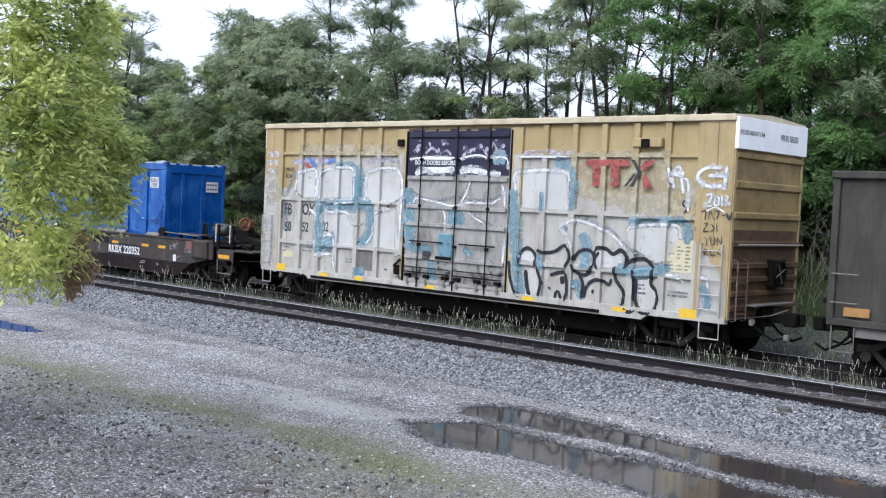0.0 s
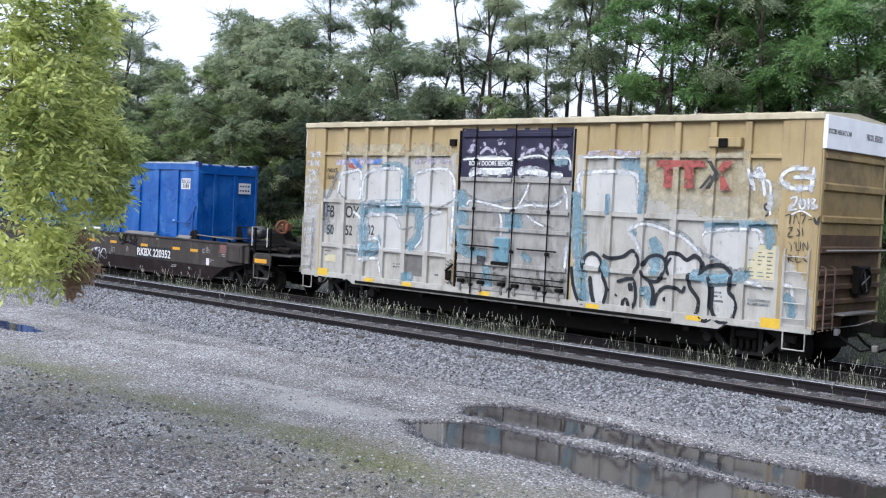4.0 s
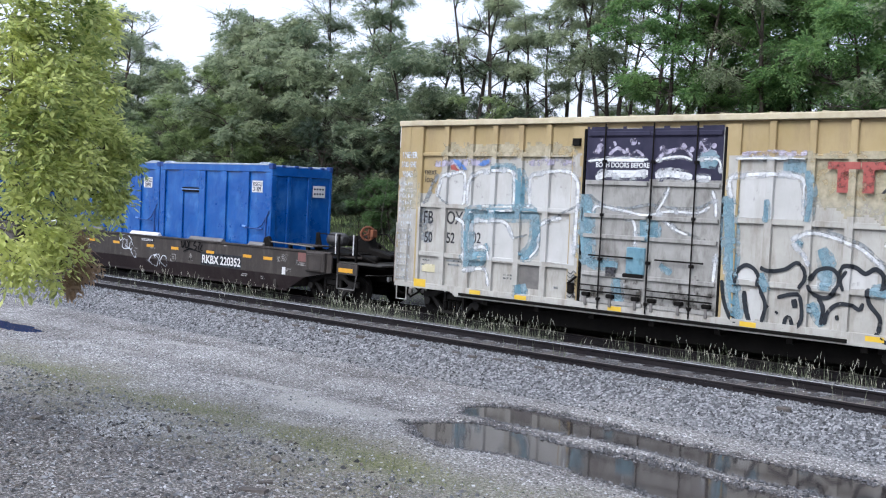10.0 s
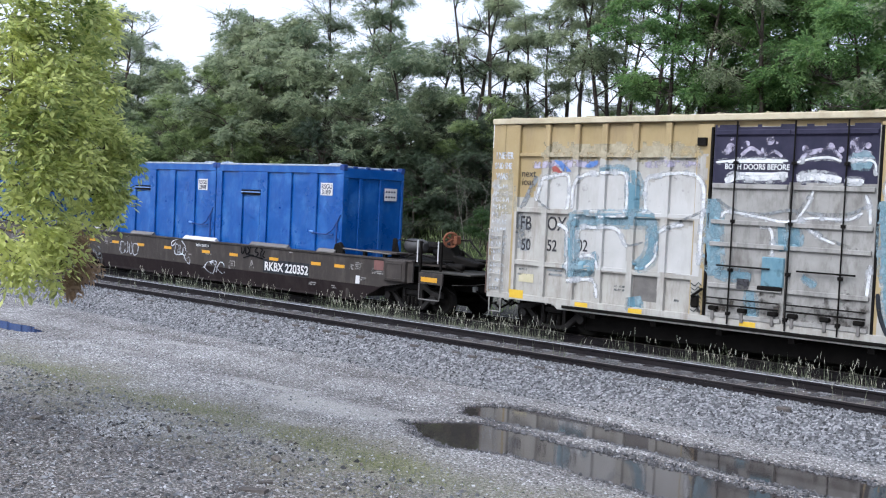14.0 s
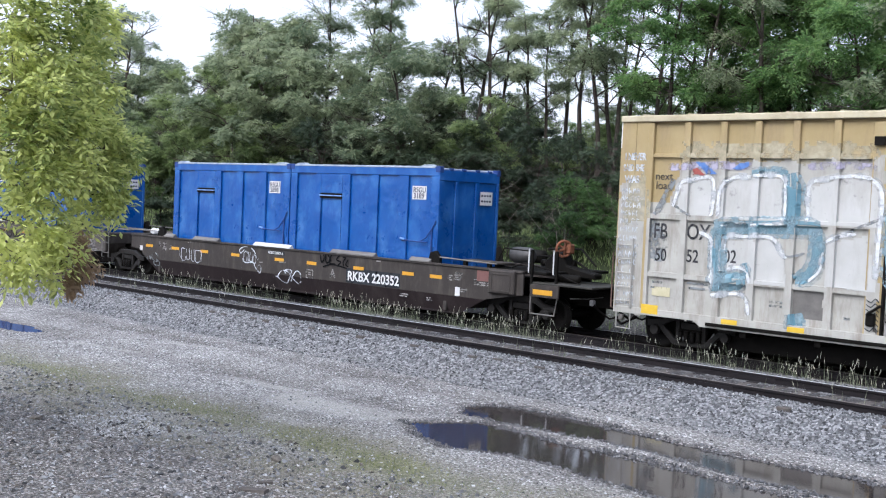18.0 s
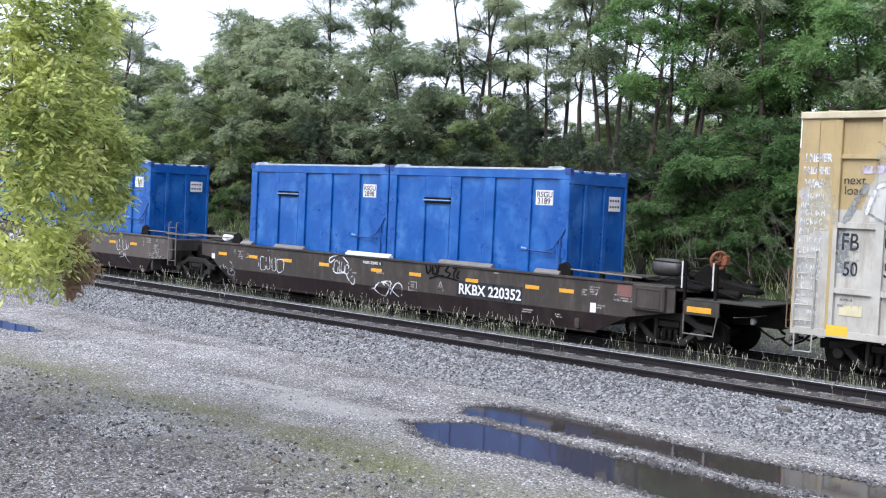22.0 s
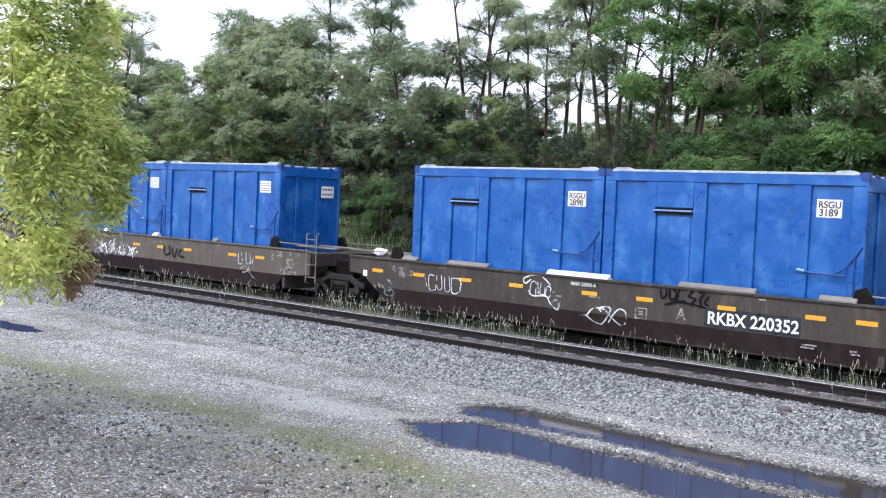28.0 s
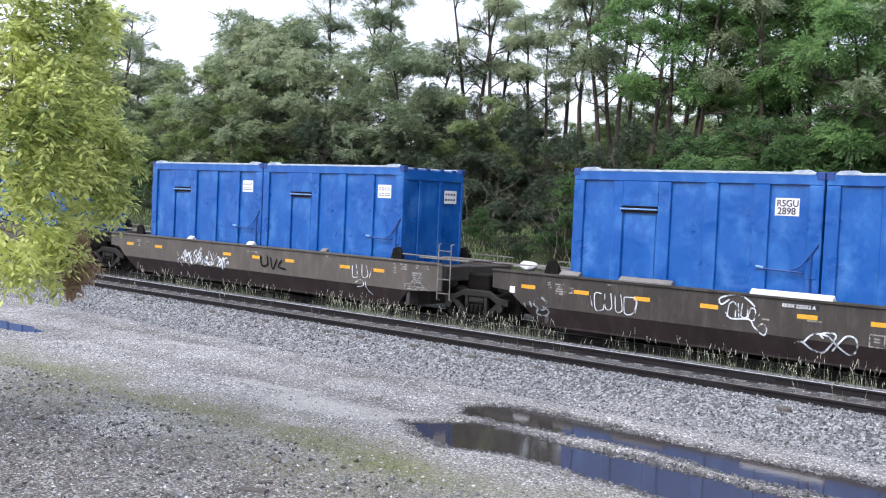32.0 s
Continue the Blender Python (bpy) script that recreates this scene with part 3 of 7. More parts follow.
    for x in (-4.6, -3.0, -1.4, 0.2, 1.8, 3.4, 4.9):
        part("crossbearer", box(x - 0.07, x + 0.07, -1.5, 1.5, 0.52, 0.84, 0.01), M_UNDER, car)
    for x in (-5.05, -3.6, -0.9, 2.35, 4.95, 6.65, -7.0):
        wide = abs(x) > 6
        part("reflector", box(x, x + (0.42 if wide else 0.36), FLUSH_Y - 0.024, FLUSH_Y - 0.0185, 0.77 if not wide else 0.80, 0.87 if not wide else 1.00, 0), M_REFLEXYEL, car, "amber yellow reflective patch")
    # roof-high vent box of the near side
    part("vent_box", box(5.28, 6.02, POST_Y - 0.06, SHEET_Y, 4.42, 4.62, 0.015), M_YELLOW, car)
    part("vent_cap", box(5.52, 5.74, POST_Y - 0.10, POST_Y - 0.06, 4.41, 4.60, 0.02), M_UNDER, car)
    return car


BOX_S = -19.03
the_boxcar = boxcar(BOX_S)


def unit_side(parent, xl, xr, sgn, right_end):
    """Brown well-car side: upright top plate, leaning lower plate, top chord and pads."""
    ya, yb = (-1.42, -1.37) if sgn < 0 else (1.37, 1.42)
    low = 0.64
    outline = [(xl, 0.98), (xl, 1.41), (xr, 1.41), (xr, 0.86 if right_end else 0.72), (xr - 1.15, low + 0.02 if right_end else low), (xr - 1.2, low), (xl + 0.95, low), (xl + 0.55, 0.94)]
    side = part("side_wall", prism(outline, ya, yb, 0.004), M_BROWN if right_end else M_BROWNDUSTY, parent)
    bm = bmesh.new()
    y_in = 1.26 * sgn
    cut = 0.4 if right_end else 0.0
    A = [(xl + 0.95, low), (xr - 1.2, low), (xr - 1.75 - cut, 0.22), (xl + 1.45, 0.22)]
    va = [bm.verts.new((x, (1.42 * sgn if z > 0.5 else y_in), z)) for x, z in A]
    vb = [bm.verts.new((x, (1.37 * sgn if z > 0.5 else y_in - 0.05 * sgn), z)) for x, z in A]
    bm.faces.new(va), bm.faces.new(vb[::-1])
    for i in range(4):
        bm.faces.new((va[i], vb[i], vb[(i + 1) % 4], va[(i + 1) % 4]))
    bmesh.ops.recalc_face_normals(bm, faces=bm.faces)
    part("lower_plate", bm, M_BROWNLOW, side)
    y0, y1 = (-1.46, -1.34) if sgn < 0 else (1.34, 1.46)
    part("top_chord", box(xl, xr, y0, y1, 1.385, 1.445, 0.01), M_BROWN if right_end else M_BROWNDUSTY, side)
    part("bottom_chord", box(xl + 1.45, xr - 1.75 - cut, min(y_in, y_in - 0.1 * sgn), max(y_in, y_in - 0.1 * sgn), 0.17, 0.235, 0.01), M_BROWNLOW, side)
    return side


def well_unit(s, first, label):
    """One well of an articulated container car."""
    car = rolling("well_car", s, label, "well car", "wells of the container car")
    xl, xr = -8.28, (9.2 if first else 7.85)
    for sgn in (-1, 1):
        side = unit_side(car, xl, xr, sgn, first)
        for x in ((-7.36, -5.80, -4.16, -2.50, -0.33, 1.15, 3.15, 5.08, 6.10) if first else (-7.23, -5.46, -1.6, -0.1, 1.49, 3.92, 5.3)):
            y0, y1 = (-1.428, -1.4205) if sgn < 0 else (1.4205, 1.428)
            part("reflector", box(x, x + 0.42, y0, y1, 1.04, 1.13, 0), M_REFLEX, side, "amber yellow reflective patch")
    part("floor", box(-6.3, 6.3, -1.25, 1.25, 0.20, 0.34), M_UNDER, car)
    for sgn, x in ((-1, -6.6), (1, 6.6)):
        part("bulkhead", box(x - 0.06, x + 0.06, -1.36, 1.36, 0.25, 1.30), M_BROWN, car)
    # end sills towards the shared truck
    ends = ((-1, xl),) if first else ((-1, xl), (1, xr))
    for sgn, x in ends:
        a, b = sorted((x - 0.75 * sgn, x + 0.02 * sgn))
        part("end_sill", box(a, b, -1.33, 1.33, 0.98, 1.36, 0.02), M_BROWN, car)
        a, b = sorted((x - 0.4 * sgn, x + 0.72 * sgn))
        part("draw_arm", box(a, b, -0.4, 0.4, 0.72, 1.2, 0.05), M_UNDER, car)
        a, b = sorted((x - 1.7 * sgn, x + 0.1 * sgn))
        for y in (-0.55, 0.35):
            part("walkway_bar", box(a, b, y, y + 0.22, 1.47, 1.51), M_DUSTSTEEL, car)
        hx = x - 1.75 * sgn
        part("corner_guide", prism([(hx - 0.2, 1.42), (hx - 0.12, 1.72), (hx + 0.08, 1.78), (hx + 0.22, 1.6), (hx + 0.25, 1.42)], -1.40, -1.28, 0.02), M_UNDER, car)
        part("corner_guide", prism([(hx - 0.2, 1.42), (hx - 0.12, 1.72), (hx + 0.08, 1.78), (hx + 0.22, 1.6), (hx + 0.25, 1.42)], 1.28, 1.40, 0.02), M_UNDER, car)
        for y in (-1.33, 1.33):
            part("hand_rail", bar([(hx, y, 1.60), (x + 0.1 * sgn, y, 1.58)], 0.018), M_DUSTSTEEL, car)
    if first:
        # platform end over its own truck
        for y0, y1 in ((-1.44, -1.30), (1.30, 1.44)):
            part("equipment_box", box(8.18, 9.00, y0 - 0.10 if y0 < 0 else y0, y1 if y0 < 0 else y1 + 0.10, 0.84, 1.42, 0.03), M_BROWN, car, "dull brown steel equipment box")
        part("end_deck", box(9.1, 11.1, -1.1, 1.1, 1.08, 1.158, 0.02), M_UNDER, car)
        part("center_sill", box(6.4, 11.2, -0.38, 0.38, 0.66, 1.2, 0.03), M_UNDER, car)
        part("deck_plate", box(9.45, 11.2, -1.38, 0.2, 1.16, 1.21, 0.012), M_GOND, car, "flat grey end platform")
        part("platform_edge", box(9.4, 10.25, -1.40, -1.34, 0.86, 1.158, 0.01), M_BROWN, car)
        part("reflector", box(9.5, 10.08, -1.412, -1.404, 0.92, 1.04, 0), M_REFLEX, car, "amber yellow reflective patch")
        part("stirrup_step", bar([(9.4, -1.36, 0.9), (9.4, -1.36, 0.45), (10.12, -1.36, 0.45), (10.2, -1.36, 0.9)], 0.02), M_DUSTSTEEL, car)
        for x, zt in ((9.38, 1.98), (10.12, 1.98)):
            part("stanchion", box(x - 0.03, x + 0.03, -1.36, -1.29, 0.95, zt, 0.01), M_UNDER, car)
            part("hand_bar", bar([(x - 0.03, -1.42, 1.42), (x - 0.03, -1.42, zt + 0.02)], 0.017), M_WPLATE, car, "white painted grab bar")
        tank = part("air_reservoir", lathe([(0.10, -0.36), (0.18, -0.30), (0.205, -0.2), (0.205, 0.2), (0.18, 0.30), (0.10, 0.36)], "x", 18), M_RESERVOIR, car, "black cylindrical air reservoir")
        tank.location = (8.45, -0.55, 1.78)
        part("tank_bracket", prism([(7.80, 1.36), (7.84, 1.95), (7.95, 1.98), (8.1, 1.5), (8.6, 1.45), (8.6, 1.36)], -0.88, -0.80, 0.02), M_UNDER, car)
        part("deck_top", box(7.9, 9.8, -1.3, 1.3, 1.38, 1.46, 0.02), M_UNDER, car)
        for i in range(4):
            part("valve", lathe([(0.05, -0.1), (0.09, -0.08), (0.09, 0.08), (0.05, 0.1)], "x", 10), M_UNDER, car).location = (8.9 + i * 0.26, -0.2 + 0.1 * (i % 2), 1.62 + 0.12 * (i % 3))
        part("valve_pipe", bar([(8.4, -0.2, 1.75), (9.2, -0.25, 1.8), (9.8, -0.1, 1.7), (10.2, -0.1, 1.5)], 0.03), M_UNDER, car)
        part("valve_pipe", bar([(8.6, 0.3, 1.95), (9.6, 0.35, 2.0), (10.1, 0.3, 1.6)], 0.025), M_UNDER, car)
        for k, (x, y, z, r, l) in enumerate(((8.1, 0.45, 1.72, 0.17, 0.5), (9.25, 0.15, 1.62, 0.13, 0.4), (10.1, -0.75, 1.32, 0.10, 0.5))):
            cyl = part("brake_cylinder", lathe([(r * 0.5, -l * 0.6), (r, -l * 0.5), (r, l * 0.5), (r * 0.5, l * 0.6)], "x", 14), M_UNDER, car)
            cyl.location = (x, y, z)
        part("valve_pipe", bar([(8.5, -1.0, 1.48), (8.9, -1.05, 1.62), (9.6, -1.0, 1.52), (10.3, -0.95, 1.28), (11.0, -0.6, 1.0)], 0.02), M_UNDER, car)
        part("valve_pipe", bar([(7.9, -0.95, 1.50), (8.3, -1.1, 1.95), (9.2, -1.05, 1.92)], 0.018), M_UNDER, car)
        part("brake_rod", bar([(9.3, -0.7, 1.25), (9.9, -0.9, 0.8), (10.3, -0.95, 0.62)], 0.022), M_UNDER, car)
        part("brake_housing", prism([(9.0, 1.33), (9.1, 1.7), (9.35, 1.92), (9.6, 1.92), (9.75, 1.6), (10.6, 1.45), (10.6, 1.33)], -0.45, -0.1, 0.03), M_UNDER, car)
        w = part("hand_brake_wheel", ring(0.19, 0.034, "y"), M_RUST, car, "rusted orange hand brake wheel")
        w.matrix_basis = pose(9.72, -0.55, 2.02, 8, 0, 58)
        for k in range(5):
            a = k * math.tau / 5
            part("spoke", bar([(0, 0, 0), (math.cos(a) * 0.19, 0.03, math.sin(a) * 0.19)], 0.032), M_RUST, w)
        part("brake_hub", box(9.66, 9.86, -0.5, -0.28, 1.9, 2.14, 0.03), M_RUST, car)
        truck(car, 8.85)
        coupler(car, 10.45, 1, 0.88)
        hx = 6.15
        part("corner_guide", prism([(hx - 0.2, 1.42), (hx - 0.12, 1.70), (hx + 0.08, 1.76), (hx + 0.22, 1.6), (hx + 0.25, 1.42)], -1.40, -1.28, 0.02), M_UNDER, car)
        part("hand_rail", bar([(hx + 0.05, -1.36, 1.60), (8.3, -1.36, 1.55)], 0.02), M_DUSTSTEEL, car)
        for x in (7.2, 8.0):
            part("deck_leg", box(x - 0.05, x + 0.05, -1.34, -1.24, 1.40, 1.58), M_UNDER, car)
        part("side_deck", box(7.1, 8.5, -1.36, -0.9, 1.55, 1.60, 0.01), M_BROWN, car)
        for x, z, w, h in ((8.28, 0.90, 0.62, 0.03), (8.28, 1.31, 0.62, 0.03), (8.28, 0.93, 0.03, 0.38), (8.87, 0.93, 0.03, 0.38)):
            part("box_frame", box(x, x + w, -1.556, -1.538, z, z + h, 0.004), M_BROWN, car)
    else:
        for y in (-1.52,):
            ladder(car, xr - 0.05, xr + 0.38, y, 0.5, 1.95, 4, M_DUSTSTEEL, 0.1)
    truck(car, xl - 0.85)
    # lift pads along the top chord
    pads = ((-6.2, 0.55, M_DUSTSTEEL), (-4.55, 1.35, M_DUSTSTEEL), (-1.35, 1.75, M_WPLATE), (2.2, 1.8, M_DUSTSTEEL), (5.35, 0.75, M_DUSTSTEEL)) if first else ((-3.5, 0.25, M_WPLATE), (-0.35, 0.3, M_WPLATE), (3.1, 0.25, M_DUSTSTEEL))
    for x, w, m in pads:
        part("lift_pad", prism([(-1.48, 1.44), (-1.48, 1.47), (-1.38, 1.55), (-1.30, 1.44)], x, x + w, 0.0, "x"), m, car)
    return car


WELL_S = (-38.70, -56.55, -74.40)
wells = [well_unit(WELL_S[0], True, "long dusty brown well car with white lettering and amber patches"),
         well_unit(WELL_S[1], False, "dusty brown articulated well unit with faded graffiti"),
         well_unit(WELL_S[2], False, "dusty brown articulated well unit behind the tree")]


def container(s):
    """Blue steel waste container: sunk bays between posts, a slotted hatch, top rails, castings and a latch."""
    c = rolling("container", s, "blue steel waste container with pale tarp edge in a well car", "container", "blue containers")
    h0, h1 = 0.36, 3.92
    part("body", box(-2.98, 2.98, -1.15, 1.15, h0, h1 - 0.08, 0.01), M_BLUE, c)
    for sgn in (-1, 1):
        out = lambda a, b: (-b, -a) if sgn < 0 else (a, b)
        y0, y1 = out(1.152, 1.215)
        part("top_rail", box(-3.02, 3.02, y0, y1, h1 - 0.23, h1 - 0.01, 0.012), M_BLUE, c)
        for x, w in ((-3.02, 0.27), (-1.92, 0.26), (-0.74, 0.31), (0.41, 0.31), (1.53, 0.36), (2.73, 0.29)):
            part("side_post", box(x, x + w, y0, y1, h0, h1 - 0.232, 0.014), M_BLUE, c)
        part("slot_panel", box(-1.658, -0.742, y0, y1, 3.13, h1 - 0.232, 0.008), M_BLUE, c)
        part("hatch", box(-1.60, -0.80, *out(1.151, 1.172), h0, 2.94, 0.008), M_BLUE, c)
        # Black bars draw the dark of the slots; the pale lip is painted sheen.
        part("slot", box(-1.70, -0.76, *out(1.16, 1.222), 3.085, 3.125, 0.008), M_UNDER, c)
        part("slot_lip", box(-1.72, -0.75, *out(1.16, 1.232), 3.045, 3.08, 0.006), M_BLUESHEEN, c)
        part("slot", box(-1.70, -0.76, *out(1.16, 1.222), 2.985, 3.04, 0.008), M_UNDER, c)
        part("tarp_edge", prism([(y0 - 0.01, h1 - 0.02), (y0 - 0.01, h1 + 0.015), ((y0 + y1) / 2, h1 + 0.03), (y1 + 0.05, h1 + 0.015), (y1, h1 - 0.02)], -2.85, 2.85, 0.0, "x"), M_TARP, c)
        y = 1.245 * sgn
        part("latch_bar", bar([(1.74, y, 1.97), (2.15, y, 1.95), (2.70, y, 1.94)], 0.020), M_BLUEDARK, c)
        part("latch_chain", bar([(2.45, y, 1.96), (2.66, y, 2.06), (2.90, y, 2.36), (3.0, y, 2.52)], 0.016), M_BLUEDARK, c)
        part("latch_grip", bar([(1.70, y, 2.0), (1.86, y, 1.98)], 0.034), M_BLUESHEEN, c)
        part("latch_plate", box(2.76, 2.98, *out(1.2151, 1.235), 1.82, 2.06, 0.01), M_BLUE, c)
        part("latch_post", bar([(2.86, y, 1.40), (2.86, y, 2.30)], 0.022), M_BLUEDARK, c)
    for sgn in (-1, 1):
        x0, x1 = (2.982, 3.035) if sgn > 0 else (-3.035, -2.982)
        part("end_rail", box(x0, x1, -1.21, 1.21, h1 - 0.34, h1 - 0.05, 0.012), M_BLUE, c)
        for y, w in ((-1.21, 0.20), (-0.58, 0.13), (0.23, 0.16), (1.12, 0.09)):
            part("end_post", box(x0, x1, y, y + w, h0, h1 - 0.342, 0.012), M_BLUE, c)
        for y0 in (-1.225, 1.075):
            part("corner_casting", box(3.04 * sgn - 0.16 if sgn > 0 else -3.05, 3.05 if sgn > 0 else -2.88, y0, y0 + 0.15, h1 - 0.13, h1 + 0.035, 0.012), M_BLUEDARK, c)
        for y in (-0.75, -0.25, 0.3, 0.8):
            part("tarp_hook", box(x0, x1 + 0.01 * sgn if sgn > 0 else x1, y - 0.07, y + 0.07, h1 - 0.07, h1 + 0.0, 0.01), M_BLUEDARK, c)
    part("tarp", box(-2.9, 2.9, -1.1, 1.1, h1 - 0.05, h1 + 0.0, 0.02), M_TARP, c)
    for x in (-2.62, 2.55):
        part("tarp_flap", prism([(x - 0.22, h1 + 0.028), (x - 0.16, h1 + 0.065), (x + 0.12, h1 + 0.075), (x + 0.24, h1 + 0.028)], -1.19, -1.02, 0.005), M_TARP, c)
    return c


for w in WELL_S:
    for off in (3.06, -3.06):
        container(w + off)


def gondola(s):
    car = rolling("gondola", s, "tall weathered grey-brown steel freight car with side posts", "gondola car")
    x0, x1 = -7.2, 7.2
    for y0, y1 in ((-1.52, -1.46), (1.46, 1.52)):
        part("side_wall", box(x0, x1, y0, y1, 1.02, 3.85), M_GOND, car)
        yo = (-1.60, -1.52) if y0 < 0 else (1.52, 1.60)
        part("top_chord", box(x0 - 0.03, x1 + 0.03, *((-1.64, -1.42) if y0 < 0 else (1.42, 1.64)), 3.82, 3.97, 0.02), M_GOND, car)
        part("side_sill", box(x0, x1, *yo, 1.0, 1.14, 0.015), M_GOND, car)
        for i in range(13):
            x = x0 + 0.02 + i * (14.16 / 12)
            part("side_post", box(x - 0.02, x + 0.12, *yo, 1.1, 3.82, 0.015), M_GOND, car)
    for x in (x0, x1 - 0.06):
        part("end_wall", box(x, x + 0.06, -1.46, 1.46, 1.02, 3.85), M_GOND, car)
        for z in (1.5, 2.1, 2.7, 3.3):
            part("end_rib", box(x - 0.06 if x < 0 else x + 0.06, x if x < 0 else x + 0.12, -1.4, 1.4, z - 0.08, z + 0.08, 0.02), M_GOND, car)
    part("floor", box(x0, x1, -1.46, 1.46, 0.95, 1.05), M_UNDER, car)
    part("center_sill", box(x0, x1, -0.35, 0.35, 0.55, 0.95, 0.02), M_UNDER, car)
    part("reflector", box(x0 + 0.35, x0 + 0.85, -1.612, -1.603, 1.20, 1.37, 0), M_REFLEXOLD, car, "faded amber reflective patch")
    for z in (2.0, 1.45):
        part("grab_iron", bar([(x0 + 0.1, -1.60, z), (x0 + 0.1, -1.66, z), (x0 + 0.6, -1.66, z), (x0 + 0.6, -1.60, z)], 0.014), M_DUSTSTEEL, car)
    for z in (1.45, 1.9, 2.35):
        part("end_grab", box(x0 - 0.12, x0, -1.5, -1.38, z - 0.05, z + 0.05), M_UNDER, car)
    part("stirrup_step", bar([(x0 + 0.1, -1.55, 1.0), (x0 + 0.1, -1.55, 0.5), (x0 + 0.55, -1.55, 0.5), (x0 + 0.55, -1.55, 1.0)], 0.018), M_DUSTSTEEL, car)
    part("end_sill_plate", box(x0 + 0.55, x0 + 1.2, -1.5, -1.4, 0.80, 1.0, 0.01), M_DUSTSTEEL, car)
    for sgn, x in ((-1, x0), (1, x1)):
        truck(car, x - 1.5 * sgn)
        coupler(car, x - 0.15 * sgn, sgn)
    return car


gondola(-1.95)

# ---- ground: one sheet from the yard to the horizon ----
def bump(a, lo, hi, soft):
    """1 between lo and hi, falling to 0 over soft on either side."""
    return np.clip((a - lo) / soft + 1, 0, 1) * np.clip((hi - a) / soft + 1, 0, 1)


def wobble(x, y, f, seed):
    """Cheap smooth noise for arrays, about -1 to 1."""
    rs = np.random.RandomState(seed)
    out = np.zeros_like(x)
    for k in range(7):
        a, p, g = rs.uniform(0, math.tau), rs.uniform(0, math.tau), f * (0.7 + 0.5 * k)
        out = out + np.sin((x * math.cos(a) + y * math.sin(a)) * g + p + 1.3 * np.sin((y * math.cos(a) - x * math.sin(a)) * g * 0.6 + p * 2)) / (1 + 0.45 * k)
    return out / 2.6


def step(a, lo, hi):
    u = np.clip((a - lo) / (hi - lo), 0, 1)
    return u * u * (3 - 2 * u)


# two flooded wheel ruts: (x, y) along the near and the far edge of each
RUT_NEAR_LO = ((-11.6, 11.9), (-11.4, 11.75), (-10.7, 11.26), (-10.1, 11.05), (-9.6, 11.28), (-8.8, 11.48), (-7.5, 11.28), (-6.0, 11.1), (0.0, 10.9))
RUT_NEAR_HI = ((-11.6, 11.8), (-11.4, 12.2), (-11.0, 12.75), (-10.4, 12.78), (-9.2, 12.63), (-8.3, 12.70), (-7.4, 12.63), (-5.8, 12.55), (0.0, 12.4))
RUT_FAR_LO = ((-12.0, 13.6), (-11.6, 13.05), (-11.1, 13.03), (-10.1, 13.07), (-9.1, 13.19), (-8.2, 13.22), (-6.75, 12.95), (-5.9, 12.90), (0.0, 12.8))
RUT_FAR_HI = ((-12.0, 13.5), (-11.8, 13.95), (-11.4, 14.25), (-10.5, 14.28), (-9.3, 14.13), (-7.8, 14.03), (-6.1, 14.08), (0.0, 14.0))
POOL_LO = ((-30.0, 11.5), (-25.5, 11.45), (-24.2, 11.6), (-23.5, 11.75), (-23.2, 12.0))
POOL_HI = ((-30.0, 12.5), (-25.3, 12.45), (-24.4, 12.5), (-23.6, 12.3), (-23.2, 12.0))


def inside(x, y, lo, hi):
    """Metres inside a rut's outline (negative outside), at most half its width."""
    l, h = np.array(lo), np.array(hi)
    across = np.minimum(y - np.interp(x, l[:, 0], l[:, 1]), np.interp(x, h[:, 0], h[:, 1]) - y)
    ends = np.minimum(x - l[0, 0], l[-1, 0] - x)
    return np.minimum(across, ends)


def pool_depth(x, y):
    """Metres inside the nearest pool, with a ragged rim."""
    rag = 0.07 * wobble(x, y, 4.0, 5) + 0.05 * wobble(x, y, 11.0, 6) + 0.03 * wobble(x, y, 27.0, 9)
    d = np.maximum(inside(x, y, RUT_NEAR_LO, RUT_NEAR_HI), inside(x, y, RUT_FAR_LO, RUT_FAR_HI))
    return np.maximum(d, inside(x, y, POOL_LO, POOL_HI) - 0.10) + rag


